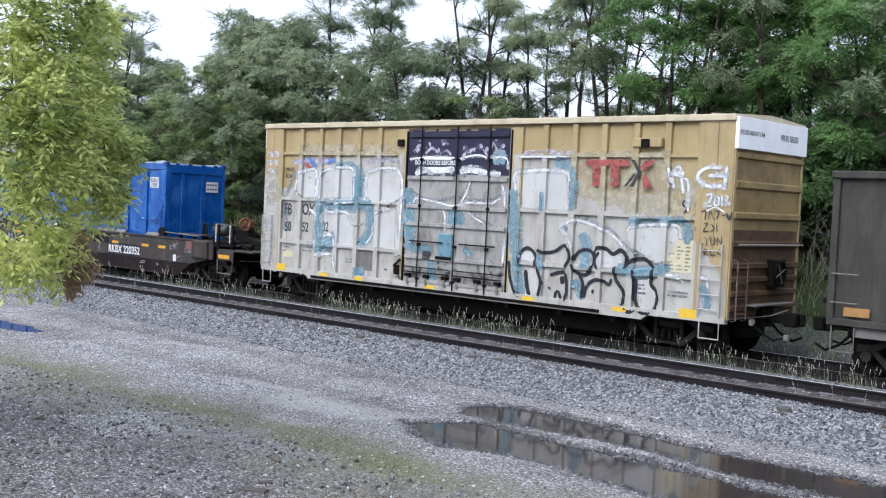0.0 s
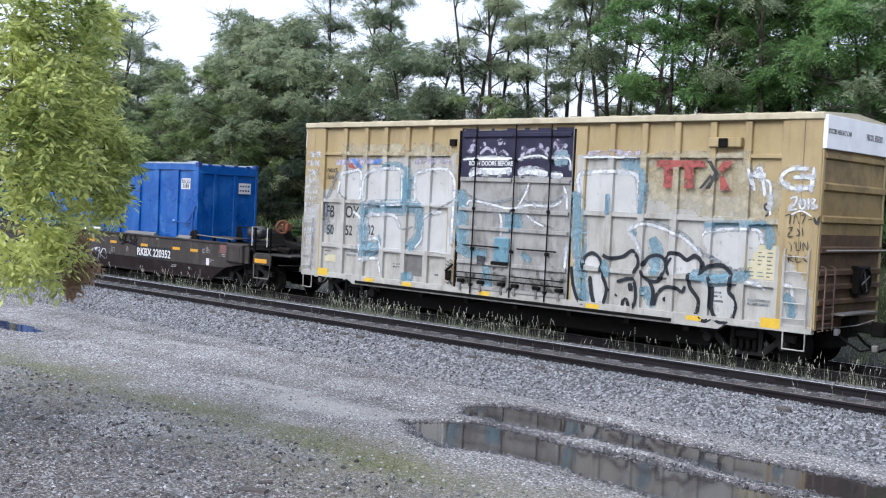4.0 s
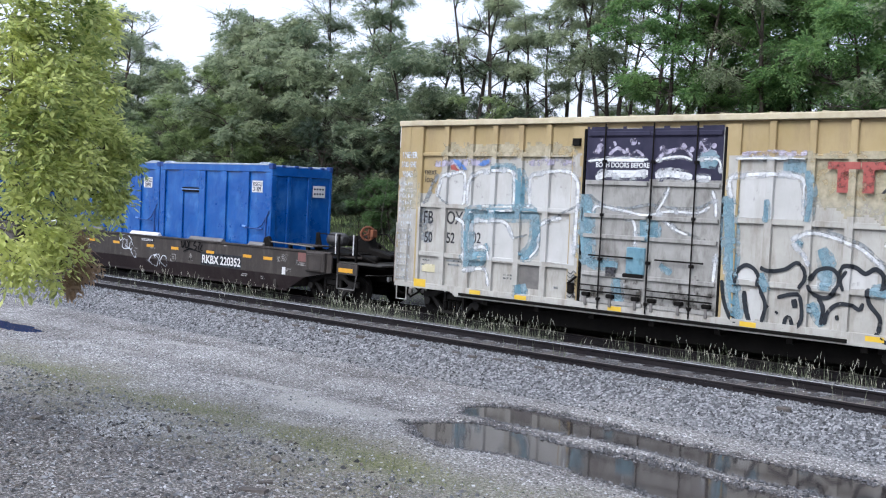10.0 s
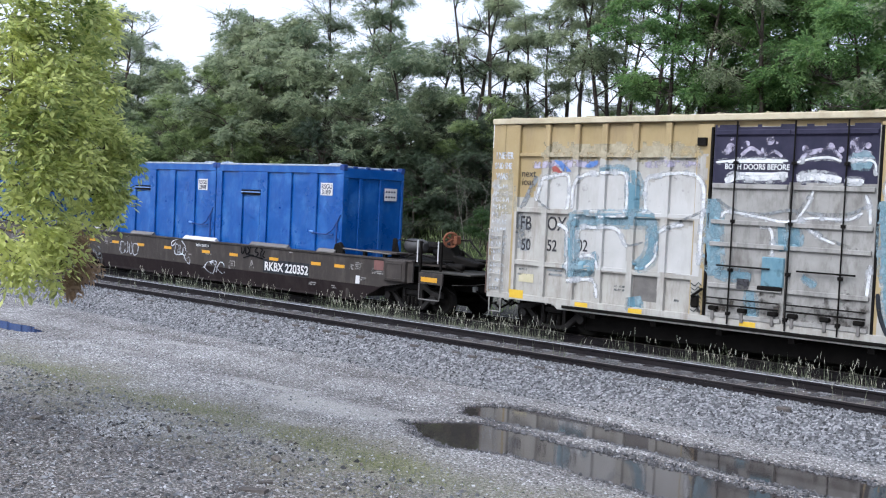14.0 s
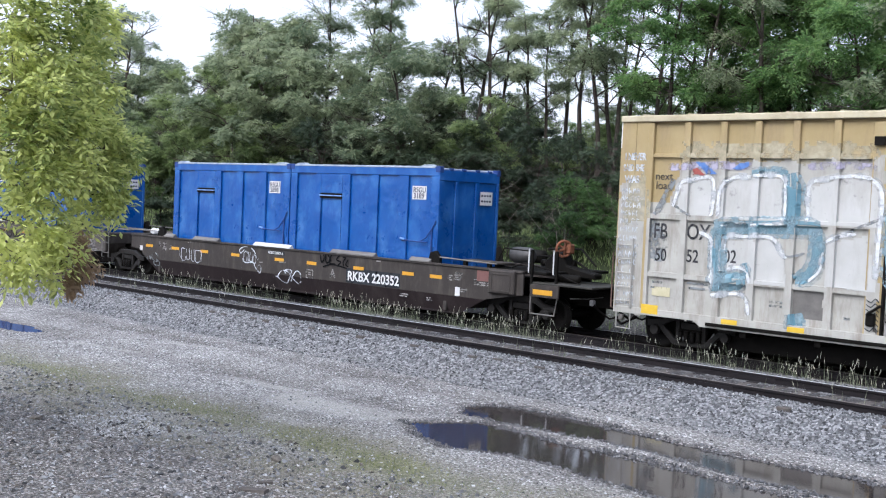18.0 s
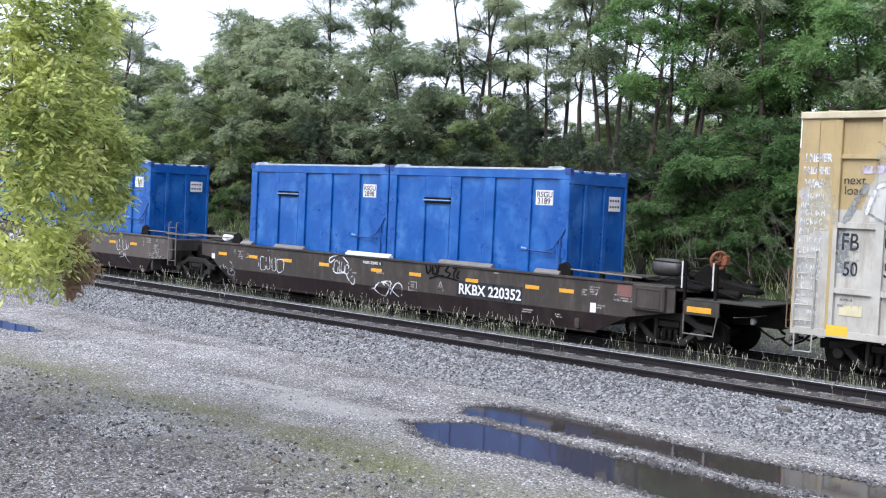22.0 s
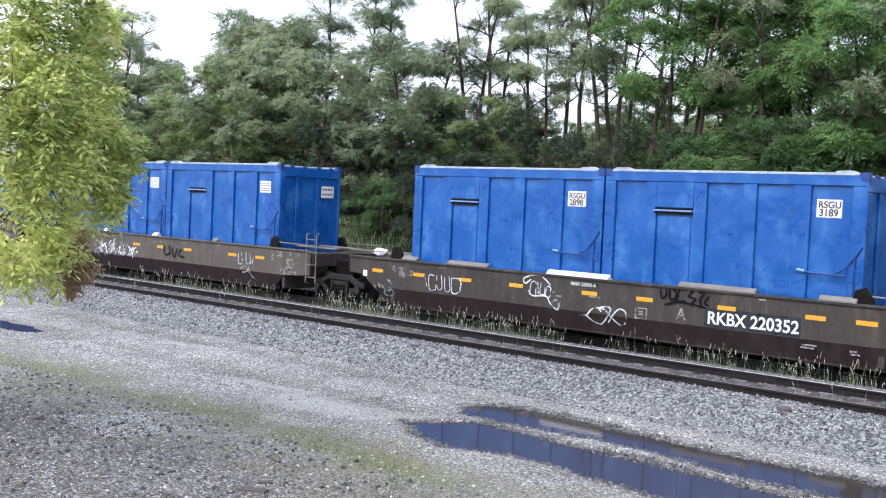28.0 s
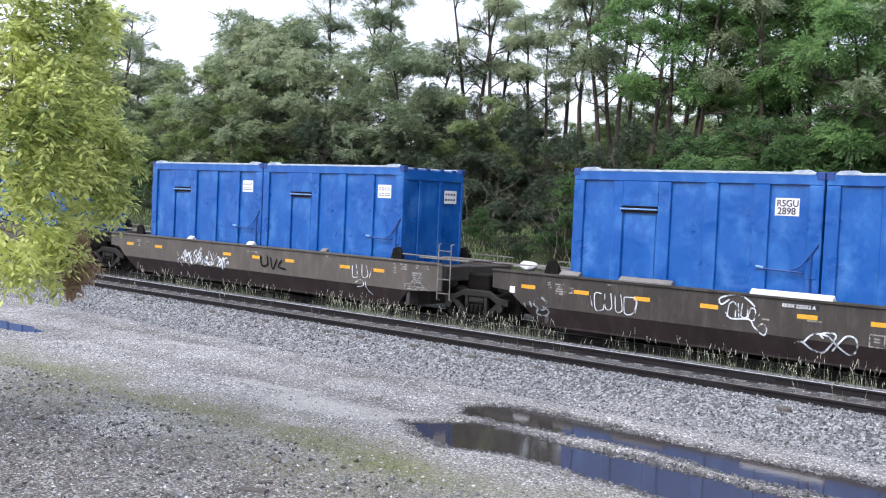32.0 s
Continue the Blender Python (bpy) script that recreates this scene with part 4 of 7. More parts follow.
def ground_z(x, y):
    x, y = np.asarray(x, float), np.asarray(y, float)
    z = -0.535 + 0.014 * wobble(x, y, 0.9, 3) + 0.008 * wobble(x, y, 3.1, 4)
    # the yard lifts gently towards the camera
    z = z + 0.30 * step(10.5 - y, 0, 9)
    # wheel ruts of the dirt road
    w = 0.15 * wobble(x, y, 1.7, 5)
    z = z - 0.020 * bump(y + w, 12.2, 12.5, 0.4) * bump(x, -40, -13, 2) - 0.016 * bump(y + w, 14.0, 14.3, 0.4) * bump(x, -40, -13, 2)
    lumpy = step(y, 10.0, 11.2) * (1 - step(y, 14.6, 15.6))
    z = z + lumpy * (0.008 * wobble(x, y, 9.0, 14) + 0.006 * wobble(x, y, 21.0, 15))
    # pools: the bed dips under the water line inside each outline
    d = pool_depth(x, y)
    near = step(d, -0.55, -0.02)
    z = z * (1 - near) + near * (WATER + np.clip(-d * 0.16, -0.06, 0.05))
    # ballast shoulder, bed of the empty track and of the train's track
    bed1 = step(y, 15.2, 16.2) * (1 - step(y, 19.0, 20.0))
    bed2 = step(y, 19.6, 20.7) * (1 - step(y, 24.2, 25.2))
    z = z * (1 - np.maximum(bed1, bed2)) + bed1 * (1 - bed2) * (-0.15 + 0.045 * step(np.abs(y - 17.26), 0.74, 0.9)) + bed2 * -0.47
    # wooded bank behind, and the road embankment above it
    rise = 2.2 * step(y, 25.0, 29.5) + 2.0 * step(y, 30, 38) + 1.6 * step(y, 39, 42.5) + 0.15 * wobble(x, y, 0.5, 8) * step(y, 25.5, 28)
    return z + rise


def line(a, b, fine0, fine1, d):
    """Grid lines, fine in the middle and ever coarser outwards."""
    out = list(np.arange(fine0, fine1 + d / 2, d))
    g = d
    while out[-1] < b:
        g *= 1.35
        out.append(min(b, out[-1] + g))
    g = d
    while out[0] > a:
        g *= 1.35
        out.insert(0, max(a, out[0] - g))
    return np.array(out)


gx, gy = line(-900, 900, -34, -2, 0.16), line(-300, 1500, 4, 20, 0.13)
gx = np.unique(np.round(np.concatenate([gx[(gx < -13.6) | (gx > -2.4)], np.arange(-13.6, -2.4, 0.07)]), 3))
gy = np.unique(np.round(np.concatenate([gy[(gy < 10.8) | (gy > 14.6)], np.arange(10.8, 14.6, 0.04)]), 3))
GX, GY = np.meshgrid(gx, gy)
GZ = ground_z(GX, GY)
verts = np.stack([GX.ravel(), GY.ravel(), GZ.ravel()], 1)
nx, ny = len(gx), len(gy)
ii = (np.arange(ny - 1)[:, None] * nx + np.arange(nx - 1)[None, :]).ravel()
quads = np.stack([ii, ii + 1, ii + nx + 1, ii + nx], 1)
me = bpy.data.meshes.new("ground")
me.from_pydata(verts.tolist(), [], quads.tolist())
me.polygons.foreach_set("use_smooth", [True] * len(me.polygons))
# what the soil is made of: moss, pale dust, dark cinders, clean ballast; the train bed's shade is coloured in too
fx, fy = GX.ravel(), GY.ravel()
wob, wob2 = wobble(fx, fy, 0.8, 11), wobble(fx, fy, 2.3, 12)
moss = bump(fy + 0.22 * wob, 9.55, 9.85, 0.45) * (0.35 + 0.65 * np.maximum(bump(fx, -11.9, -9.2, 1.2), np.maximum(bump(fx, -15.2, -13.4, 1.0), bump(fx, -22.0, -18.6, 1.5)))) * bump(fx, -40, -8.0, 1.0)
moss = np.clip(moss * (0.75 + 0.5 * wob2), 0, 1)
straw = np.clip(bump(fy + 0.3 * wob, 8.4, 10.3, 0.9) * bump(fx, -60, -7.0, 2.0) * (0.6 + 0.4 * wob2), 0, 1)


def streak(x0, x1, y0, y1, half, amount):
    """A pale dust streak along a line across the road."""
    u = np.clip((fx - x0) / (x1 - x0), -1, 2)
    return amount * bump(fx, x0 + 0.3, x1 - 0.3, 0.5) * bump(fy - y0 - (y1 - y0) * u + 0.10 * wob2, -half, half, half)


dust = streak(-21.4, -19.5, 11.8, 12.2, 0.07, 1.0) + streak(-20.7, -19.0, 13.55, 13.85, 0.08, 1.0) + streak(-16.2, -14.0, 11.9, 12.2, 0.14, 0.8) + streak(-13.1, -12.1, 10.25, 10.33, 0.06, 1.0) + streak(-14.4, -11.6, 11.4, 11.8, 0.32, 1.0) + streak(-14.9, -14.2, 13.3, 13.5, 0.12, 0.7) + streak(-30, -13, 12.9, 13.0, 0.5, 0.25)
dust = np.clip(dust * (0.65 + 0.5 * wob2), 0, 1)
oily = bump(fy, 16.68, 17.84, 0.12) * (0.85 + 0.25 * wob2)
wet = step(WATER + 0.055 - GZ.ravel(), 0, 0.04) * bump(fy, 10.8, 14.8, 0.3) * 0.9
cinder = np.clip(oily + 0.9 * wet + bump(fy, 20.4, 24.6, 0.5) + step(9.25 + 0.09 * np.clip(fx + 10, -6, 6) - fy + 0.45 * wob, 0, 1.3) * (0.95 + 0.3 * wob2), 0, 1)
ballast = np.clip(step(fy + 0.35 * wob, 14.6, 15.5) * (1 - step(fy, 18.25, 18.9)) * (1 - 0.9 * oily) + step(fy, 20.4, 20.9) * (1 - step(fy, 24.2, 25.0)) * 0.12, 0, 1)
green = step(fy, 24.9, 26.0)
# The 20.2 to 25 band is shade under the train put into the ground colour.
oil_shade = np.clip(0.75 * oily + bump(fy, 20.2, 25.0, 0.7) * (0.9 + 0.15 * wob2) + 0.55 * bump(fy, 18.5, 20.5, 0.4) * (0.8 + 0.5 * wob2), 0, 1)
for nm, arr in (("moss", moss), ("straw", straw), ("dust", dust), ("cinder", cinder), ("ballast", ballast), ("bank", green), ("oil_shade", oil_shade)):
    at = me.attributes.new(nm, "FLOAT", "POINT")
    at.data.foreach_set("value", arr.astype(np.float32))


def ground_mat():
    m = bpy.data.materials.new("gravel_yard")
    m.use_nodes = True
    N, L = m.node_tree.nodes, m.node_tree.links
    bs = N["Principled BSDF"]
    tc = N.new("ShaderNodeTexCoord")

    def noise_node(scale, detail=6, rough=0.65):
        n = N.new("ShaderNodeTexNoise")
        n.inputs["Scale"].default_value, n.inputs["Detail"].default_value, n.inputs["Roughness"].default_value = scale, detail, rough
        L.new(tc.outputs["Object"], n.inputs["Vector"])
        return n

    def ramp(src, stops):
        r = N.new("ShaderNodeValToRGB")
        while len(r.color_ramp.elements) < len(stops):
            r.color_ramp.elements.new(0.5)
        for e, (p, c) in zip(r.color_ramp.elements, stops):
            e.position, e.color = p, (*c, 1)
        L.new(src, r.inputs["Fac"])
        return r.outputs["Color"]

    def blend(fac, a, b, kind="MIX"):
        x = N.new("ShaderNodeMixRGB")
        x.blend_type = kind
        if isinstance(fac, float):
            x.inputs["Fac"].default_value = fac
        else:
            L.new(fac, x.inputs["Fac"])
        L.new(a, x.inputs["Color1"])
        L.new(b, x.inputs["Color2"])
        return x.outputs["Color"]

    def attr(nm):
        a = N.new("ShaderNodeAttribute")
        a.attribute_name = nm
        return a.outputs["Fac"]

    big, mid, small = noise_node(0.9), noise_node(3.5), noise_node(26, 8, 0.75)
    vor = N.new("ShaderNodeTexVoronoi")
    vor.inputs["Scale"].default_value = 26
    L.new(tc.outputs["Object"], vor.inputs["Vector"])
    vor2 = N.new("ShaderNodeTexVoronoi")
    vor2.inputs["Scale"].default_value = 36
    L.new(tc.outputs["Object"], vor2.inputs["Vector"])
    base = ramp(small.outputs["Fac"], [(0.34, (0.10, 0.096, 0.09)), (0.49, (0.25, 0.243, 0.232)), (0.64, (0.50, 0.492, 0.48))])
    broad = ramp(mid.outputs["Fac"], [(0.36, (0.86, 0.855, 0.85)), (0.5, (1.0, 1.0, 1.0)), (0.66, (1.10, 1.10, 1.09))])
    base = blend(1.0, base, broad, "MULTIPLY")
    patch = ramp(big.outputs["Fac"], [(0.36, (0.84, 0.835, 0.83)), (0.5, (0.98, 0.98, 0.98)), (0.64, (1.08, 1.08, 1.08))])
    base = blend(1.0, base, patch, "MULTIPLY")
    sep = N.new("ShaderNodeSeparateColor")
    L.new(vor2.outputs["Color"], sep.inputs[0])
    grit = ramp(sep.outputs[0], [(0.0, (0.35, 0.35, 0.35)), (0.7, (1.0, 1.0, 1.02)), (1.0, (2.7, 2.7, 2.8))])
    base = blend(0.7, base, grit, "MULTIPLY")
    sep1 = N.new("ShaderNodeSeparateColor")
    L.new(vor.outputs["Color"], sep1.inputs[0])
    stone = ramp(sep1.outputs[0], [(0.0, (0.05, 0.05, 0.055)), (0.5, (0.15, 0.153, 0.16)), (1.0, (0.36, 0.36, 0.37))])
    cind = ramp(small.outputs["Fac"], [(0.34, (0.040, 0.034, 0.030)), (0.48, (0.115, 0.104, 0.095)), (0.60, (0.26, 0.25, 0.24)), (0.70, (0.50, 0.495, 0.49))])
    cind = blend(0.8, cind, grit, "MULTIPLY")
    dusty = ramp(small.outputs["Fac"], [(0.32, (0.20, 0.192, 0.178)), (0.50, (0.34, 0.330, 0.31)), (0.68, (0.56, 0.548, 0.52))])
    mossy = ramp(small.outputs["Fac"], [(0.34, (0.075, 0.080, 0.042)), (0.52, (0.17, 0.172, 0.10)), (0.66, (0.32, 0.315, 0.22))])
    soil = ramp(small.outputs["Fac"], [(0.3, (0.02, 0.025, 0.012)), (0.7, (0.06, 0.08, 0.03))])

    def mask(nm, src=small):
        mul = N.new("ShaderNodeMath")
        mul.operation = "MULTIPLY"
        mul.use_clamp = True
        L.new(attr(nm), mul.inputs[0])
        L.new(src.outputs["Fac"], mul.inputs[1])
        ad = N.new("ShaderNodeMath")
        ad.operation = "MULTIPLY_ADD"
        ad.use_clamp = True
        L.new(mul.outputs[0], ad.inputs[0])
        ad.inputs[1].default_value = 2.1
        ad.inputs[2].default_value = 0.0
        return ad.outputs[0]

    col = blend(mask("cinder"), base, cind)
    strawy = ramp(small.outputs["Fac"], [(0.34, (0.075, 0.070, 0.048)), (0.50, (0.165, 0.155, 0.115)), (0.66, (0.34, 0.325, 0.27))])
    col = blend(mask("straw", mid), col, strawy)
    col = blend(mask("dust", mid), col, dusty)
    col = blend(attr("ballast"), col, stone)
    col = blend(mask("moss"), col, mossy)
    # near-black tones for oily dirt and for the painted shade under the train
    oil_shade_tone = ramp(sep1.outputs[0], [(0.0, (0.008, 0.0075, 0.009)), (0.6, (0.020, 0.019, 0.021)), (1.0, (0.07, 0.066, 0.07))])
    col = blend(attr("oil_shade"), col, oil_shade_tone)
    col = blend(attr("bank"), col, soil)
    L.new(col, bs.inputs["Base Color"])
    bs.inputs["Roughness"].default_value = 0.9
    bs.inputs["Specular IOR Level"].default_value = 0.25
    hsum = N.new("ShaderNodeMath")
    hsum.operation = "MULTIPLY_ADD"
    hsum.inputs[1].default_value = 0.6
    L.new(small.outputs["Fac"], hsum.inputs[0])
    L.new(vor.outputs["Distance"], hsum.inputs[2])
    bp = N.new("ShaderNodeBump")
    bp.inputs["Strength"].default_value, bp.inputs["Distance"].default_value = 1.0, 0.04
    bp.invert = True
    L.new(hsum.outputs[0], bp.inputs["Height"])
    L.new(bp.outputs["Normal"], bs.inputs["Normal"])
    return m


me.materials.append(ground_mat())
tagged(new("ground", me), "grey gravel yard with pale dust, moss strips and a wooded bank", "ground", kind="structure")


# ---- rain water in the ruts ----
def water_mat():
    m = bpy.data.materials.new("puddle_water")
    m.use_nodes = True
    N, L = m.node_tree.nodes, m.node_tree.links
    bs = N["Principled BSDF"]
    bs.inputs["Base Color"].default_value = (0.036, 0.031, 0.029, 1)
    bs.inputs["Roughness"].default_value = 0.05
    bs.inputs["IOR"].default_value = 1.33
    bs.inputs["Specular IOR Level"].default_value = 0.42
    tc, n = N.new("ShaderNodeTexCoord"), N.new("ShaderNodeTexNoise")
    n.inputs["Scale"].default_value, n.inputs["Detail"].default_value = 9.0, 3
    L.new(tc.outputs["Object"], n.inputs["Vector"])
    bp = N.new("ShaderNodeBump")
    bp.inputs["Strength"].default_value, bp.inputs["Distance"].default_value = 0.016, 0.02
    L.new(n.outputs["Fac"], bp.inputs["Height"])
    L.new(bp.outputs["Normal"], bs.inputs["Normal"])
    return m


M_WATER = water_mat()
for x0, x1, y0, y1, lab in ((-13.0, 0.0, 10.6, 14.6, "still rain puddle filling two wheel ruts"), (-30, -22.9, 11.0, 12.9, "small rain puddle on the gravel")):
    bm = bmesh.new()
    nx_, ny_ = int((x1 - x0) / 0.6), 8
    bmesh.ops.create_grid(bm, x_segments=nx_, y_segments=ny_, size=0.5)
    for v in bm.verts:
        v.co = (x0 + (v.co.x + 0.5) * (x1 - x0), y0 + (v.co.y + 0.5) * (y1 - y0), WATER)
    me = bpy.data.meshes.new("puddle")
    bm.to_mesh(me)
    bm.free()
    me.materials.append(M_WATER)
    tagged(new("puddle", me), lab, "puddle", kind="structure")


# ---- tracks ----
def rail_line(name, y, z, head, x0=-140.0, x1=60.0):
    """One rail: foot, web and head, with a worn strip along its top."""
    prof = [(-0.07, -0.18), (0.07, -0.18), (0.07, -0.168), (0.012, -0.145), (0.010, -0.05), (0.036, -0.035), (0.036, -0.006), (0.030, 0.0), (-0.030, 0.0), (-0.036, -0.006), (-0.036, -0.035), (-0.010, -0.05), (-0.012, -0.145), (-0.07, -0.168)]
    bm = prism(prof, x0, x1, 0.0, "x")
    r = part("rail", bm, M_RAILSIDE, None)
    r.name = name
    r.location = (0, y, z)
    tagged(r, "rusty steel rail with a worn running surface", "rail", kind="structure")
    part("running_surface", box(x0, x1, -0.024, 0.022, 0.0, 0.003, 0.001), head, r)
    for x in (-9.2, -21.1, -33.0):
        part("joint_bar", box(x - 0.45, x + 0.45, -0.034, -0.012, -0.14, -0.045, 0.006), M_RAILSIDE, r)
    return r


rail_line("rail_near", NEAR_A, 0.0, M_RAILDULL)
rail_line("rail_far", NEAR_B, 0.0, M_RAILTOP)
rail_line("rail_train_near", YT - 0.75, ZT, M_RAILDULL)
rail_line("rail_train_far", YT + 0.75, ZT, M_RAILTOP)

bm = box(-0.115, 0.115, -1.3, 1.3, -0.09, 0.09, 0.012)
tie_me = bpy.data.meshes.new("tie")
bm.to_mesh(tie_me)
bm.free()
tie_me.materials.append(M_TIE)
rnd = random.Random(5)
track_bed = thing("track_ties", pose(0, (NEAR_A + NEAR_B) / 2, -0.235), "weathered wooden railway ties half sunk in ballast", "ties", kind="structure")
for i in range(150):
    share("tie", tie_me, track_bed, pose(-60 + i * 0.53 + rnd.uniform(-0.03, 0.03), rnd.uniform(-0.06, 0.06), rnd.uniform(-0.012, 0.012), 0, rnd.uniform(-1, 1), rnd.uniform(-1.5, 1.5)))
track_bed2 = thing("train_track_ties", pose(0, YT, ZT - 0.275), "dark wooden ties under the train", "ties", kind="structure")
for i in range(130):
    share("tie", tie_me, track_bed2, pose(-58 + i * 0.55, rnd.uniform(-0.06, 0.06), 0))
plate_me = bpy.data.meshes.new("tie_plate")
bm = box(-0.1, 0.1, -0.17, 0.17, -0.008, 0.008, 0.003)
block(bm, -0.03, 0.03, 0.08, 0.12, 0.0, 0.035)
bm.to_mesh(plate_me)
bm.free()
plate_me.materials.append(M_RAILSIDE)
for i in range(150):
    if -45 < -60 + i * 0.53 < 6:
        for y in (-0.75, 0.75):
            share("tie_plate", plate_me, track_bed, pose(-60 + i * 0.53, y, 0.09))


# ---- loose stones ----
def stones(name, n, x0, x1, y0, y1, r0, r1, seed, label, sink=0.35, material=None):
    """Angular stones strewn on the ground: six-cornered lumps, each its own size and turn."""
    rs = np.random.RandomState(seed)
    x, y = rs.uniform(x0, x1, n), rs.uniform(y0, y1, n)
    r = r0 + (r1 - r0) * rs.rand(n) ** 2.2
    z = ground_z(x, y) + r * (0.5 - sink)
    keep = (np.abs(y - NEAR_A) > 0.1) & (np.abs(y - NEAR_B) > 0.1) & ((np.abs(y - 17.26) > 0.7) | (rs.rand(n) < 0.12))
    x, y, z, r = x[keep], y[keep], z[keep], r[keep]
    n = len(x)
    base = np.array([[1, 0, 0], [-1, 0, 0], [0, 1, 0], [0, -1, 0], [0, 0, 1], [0, 0, -1]], float)
    p = base[None] * rs.uniform(0.55, 1.15, (n, 6, 1)) + rs.uniform(-0.35, 0.35, (n, 6, 3))
    a = rs.uniform(0, math.tau, n)
    c, s = np.cos(a), np.sin(a)
    q = np.stack([p[..., 0] * c[:, None] - p[..., 1] * s[:, None], p[..., 0] * s[:, None] + p[..., 1] * c[:, None], p[..., 2] * 0.75], -1) * r[:, None, None]
    q = q + np.stack([x, y, z], -1)[:, None, :]
    tri = np.array([[0, 2, 4], [2, 1, 4], [1, 3, 4], [3, 0, 4], [2, 0, 5], [1, 2, 5], [3, 1, 5], [0, 3, 5]])
    f = (tri[None] + 6 * np.arange(n)[:, None, None]).reshape(-1, 3)
    ob = soup(name, q.reshape(-1, 3).tolist(), f.tolist(), material or M_STONE)
    return tagged(ob, label, "gravel", kind="stuff")


stones("ballast_stones", 62000, -38, -3, 14.9, 18.9, 0.013, 0.038, 21, "grey crushed ballast stones beside the rails")
stones("pale_chips", 9000, -24, -3, 5.5, 14.6, 0.006, 0.029, 27, "scattered pale stone chips on the yard", material=M_PALE)
stones("pale_ballast", 6000, -34, -3, 15.0, 18.5, 0.011, 0.032, 29, "paler stones among the grey ballast", material=M_PALE)
stones("earth_clods", 1500, -24, -4, 5.0, 9.4, 0.010, 0.045, 28, "dark clods of earth and cinder on the yard", material=M_CLOD)
stones("road_gravel", 20000, -30, -2, 6.0, 15.2, 0.006, 0.022, 22, "fine grey gravel on the dirt yard")
stones("pale_stone_heap", 1100, -14.3, -12.6, 7.5, 8.8, 0.008, 0.024, 24, "paler crushed stone in a worn patch of the yard", material=M_PALE)
stones("yard_cobbles", 9000, -24, -4, 5.0, 9.4, 0.010, 0.046, 23, "larger loose stones on the cinder yard")


def rim_pebbles():
    """Pebbles along the ragged waterline, half in the puddle."""
    rs = np.random.RandomState(26)
    n = 90000
    x, y = rs.uniform(-12.4, -4.5, n), rs.uniform(10.8, 14.6, n)
    z = ground_z(x, y)
    rim = np.abs(z - WATER) < 0.016 + 0.012 * wobble(x, y, 2.0, 16)
    x, y = x[rim][:5200], y[rim][:5200]
    V, F = [], []
    base = np.array([[1, 0, 0], [-1, 0, 0], [0, 1, 0], [0, -1, 0], [0, 0, 1], [0, 0, -1]], float)
    tri = ((0, 2, 4), (2, 1, 4), (1, 3, 4), (3, 0, 4), (2, 0, 5), (1, 2, 5), (3, 1, 5), (0, 3, 5))
    zz = ground_z(x, y)
    for px, py, pz in zip(x, y, zz):
        r = 0.008 + 0.022 * rs.rand() ** 2
        q = (base * rs.uniform(0.6, 1.2, (6, 1)) + rs.uniform(-0.3, 0.3, (6, 3))) * r + (px, py, pz + r * 0.4)
        b = len(V)
        V += q.tolist()
        F += [(b + i, b + j, b + k) for i, j, k in tri]
    tagged(soup("rim_pebbles", V, F, M_WETSTONE), "wet pebbles along the puddle's edge", "gravel", kind="stuff")


rim_pebbles()


def scrap(name, x, y, size, turn, material, label, category):
    """A splintered piece lying on the yard."""
    rs = np.random.RandomState(int(abs(x * 100)))
    if name == "earth_lump":
        bm = bmesh.new()
        bmesh.ops.create_icosphere(bm, subdivisions=2, radius=0.5)
        for v in bm.verts:
            k = 1 + rs.normal(0, 0.16)
            v.co = Vector((v.co.x * size[0] * k, v.co.y * size[1] * k, v.co.z * size[2] * k + size[2] * 0.2))
    else:
        bm = box(-size[0] / 2, size[0] / 2, -size[1] / 2, size[1] / 2, -0.01, size[2], 0.004)
        for v in bm.verts:
            v.co += Vector((rs.normal(0, 0.1), rs.normal(0, 0.12), rs.normal(0, 0.05))) * size[1]
    z = float(ground_z(np.array([x]), np.array([y]))[0])
    ob = part(name, bm, material, None)
    ob.matrix_basis = pose(x, y, z, rs.uniform(-4, 4), rs.uniform(-4, 4), turn)
    tagged(ob, label, category)


scrap("wood_scrap", -9.48, 7.38, (0.3, 0.1, 0.03), 25, M_TIE, "short weathered board lying on the gravel", "board")
scrap("wood_scrap", -9.70, 7.71, (0.16, 0.07, 0.03), 60, M_TIE, "short weathered board lying on the gravel", "board")
scrap("earth_lump", -10.53, 8.53, (0.13, 0.11, 0.09), 10, M_CLOD, "dark lump of earth on the yard", "lump")
scrap("earth_lump", -14.23, 7.33, (0.2, 0.14, 0.07), 40, M_CLOD, "dark lump of earth on the yard", "lump")
scrap("fallen_stick", -12.79, 8.49, (0.42, 0.03, 0.03), 150, M_BARK, "dark broken stick on the gravel", "stick")


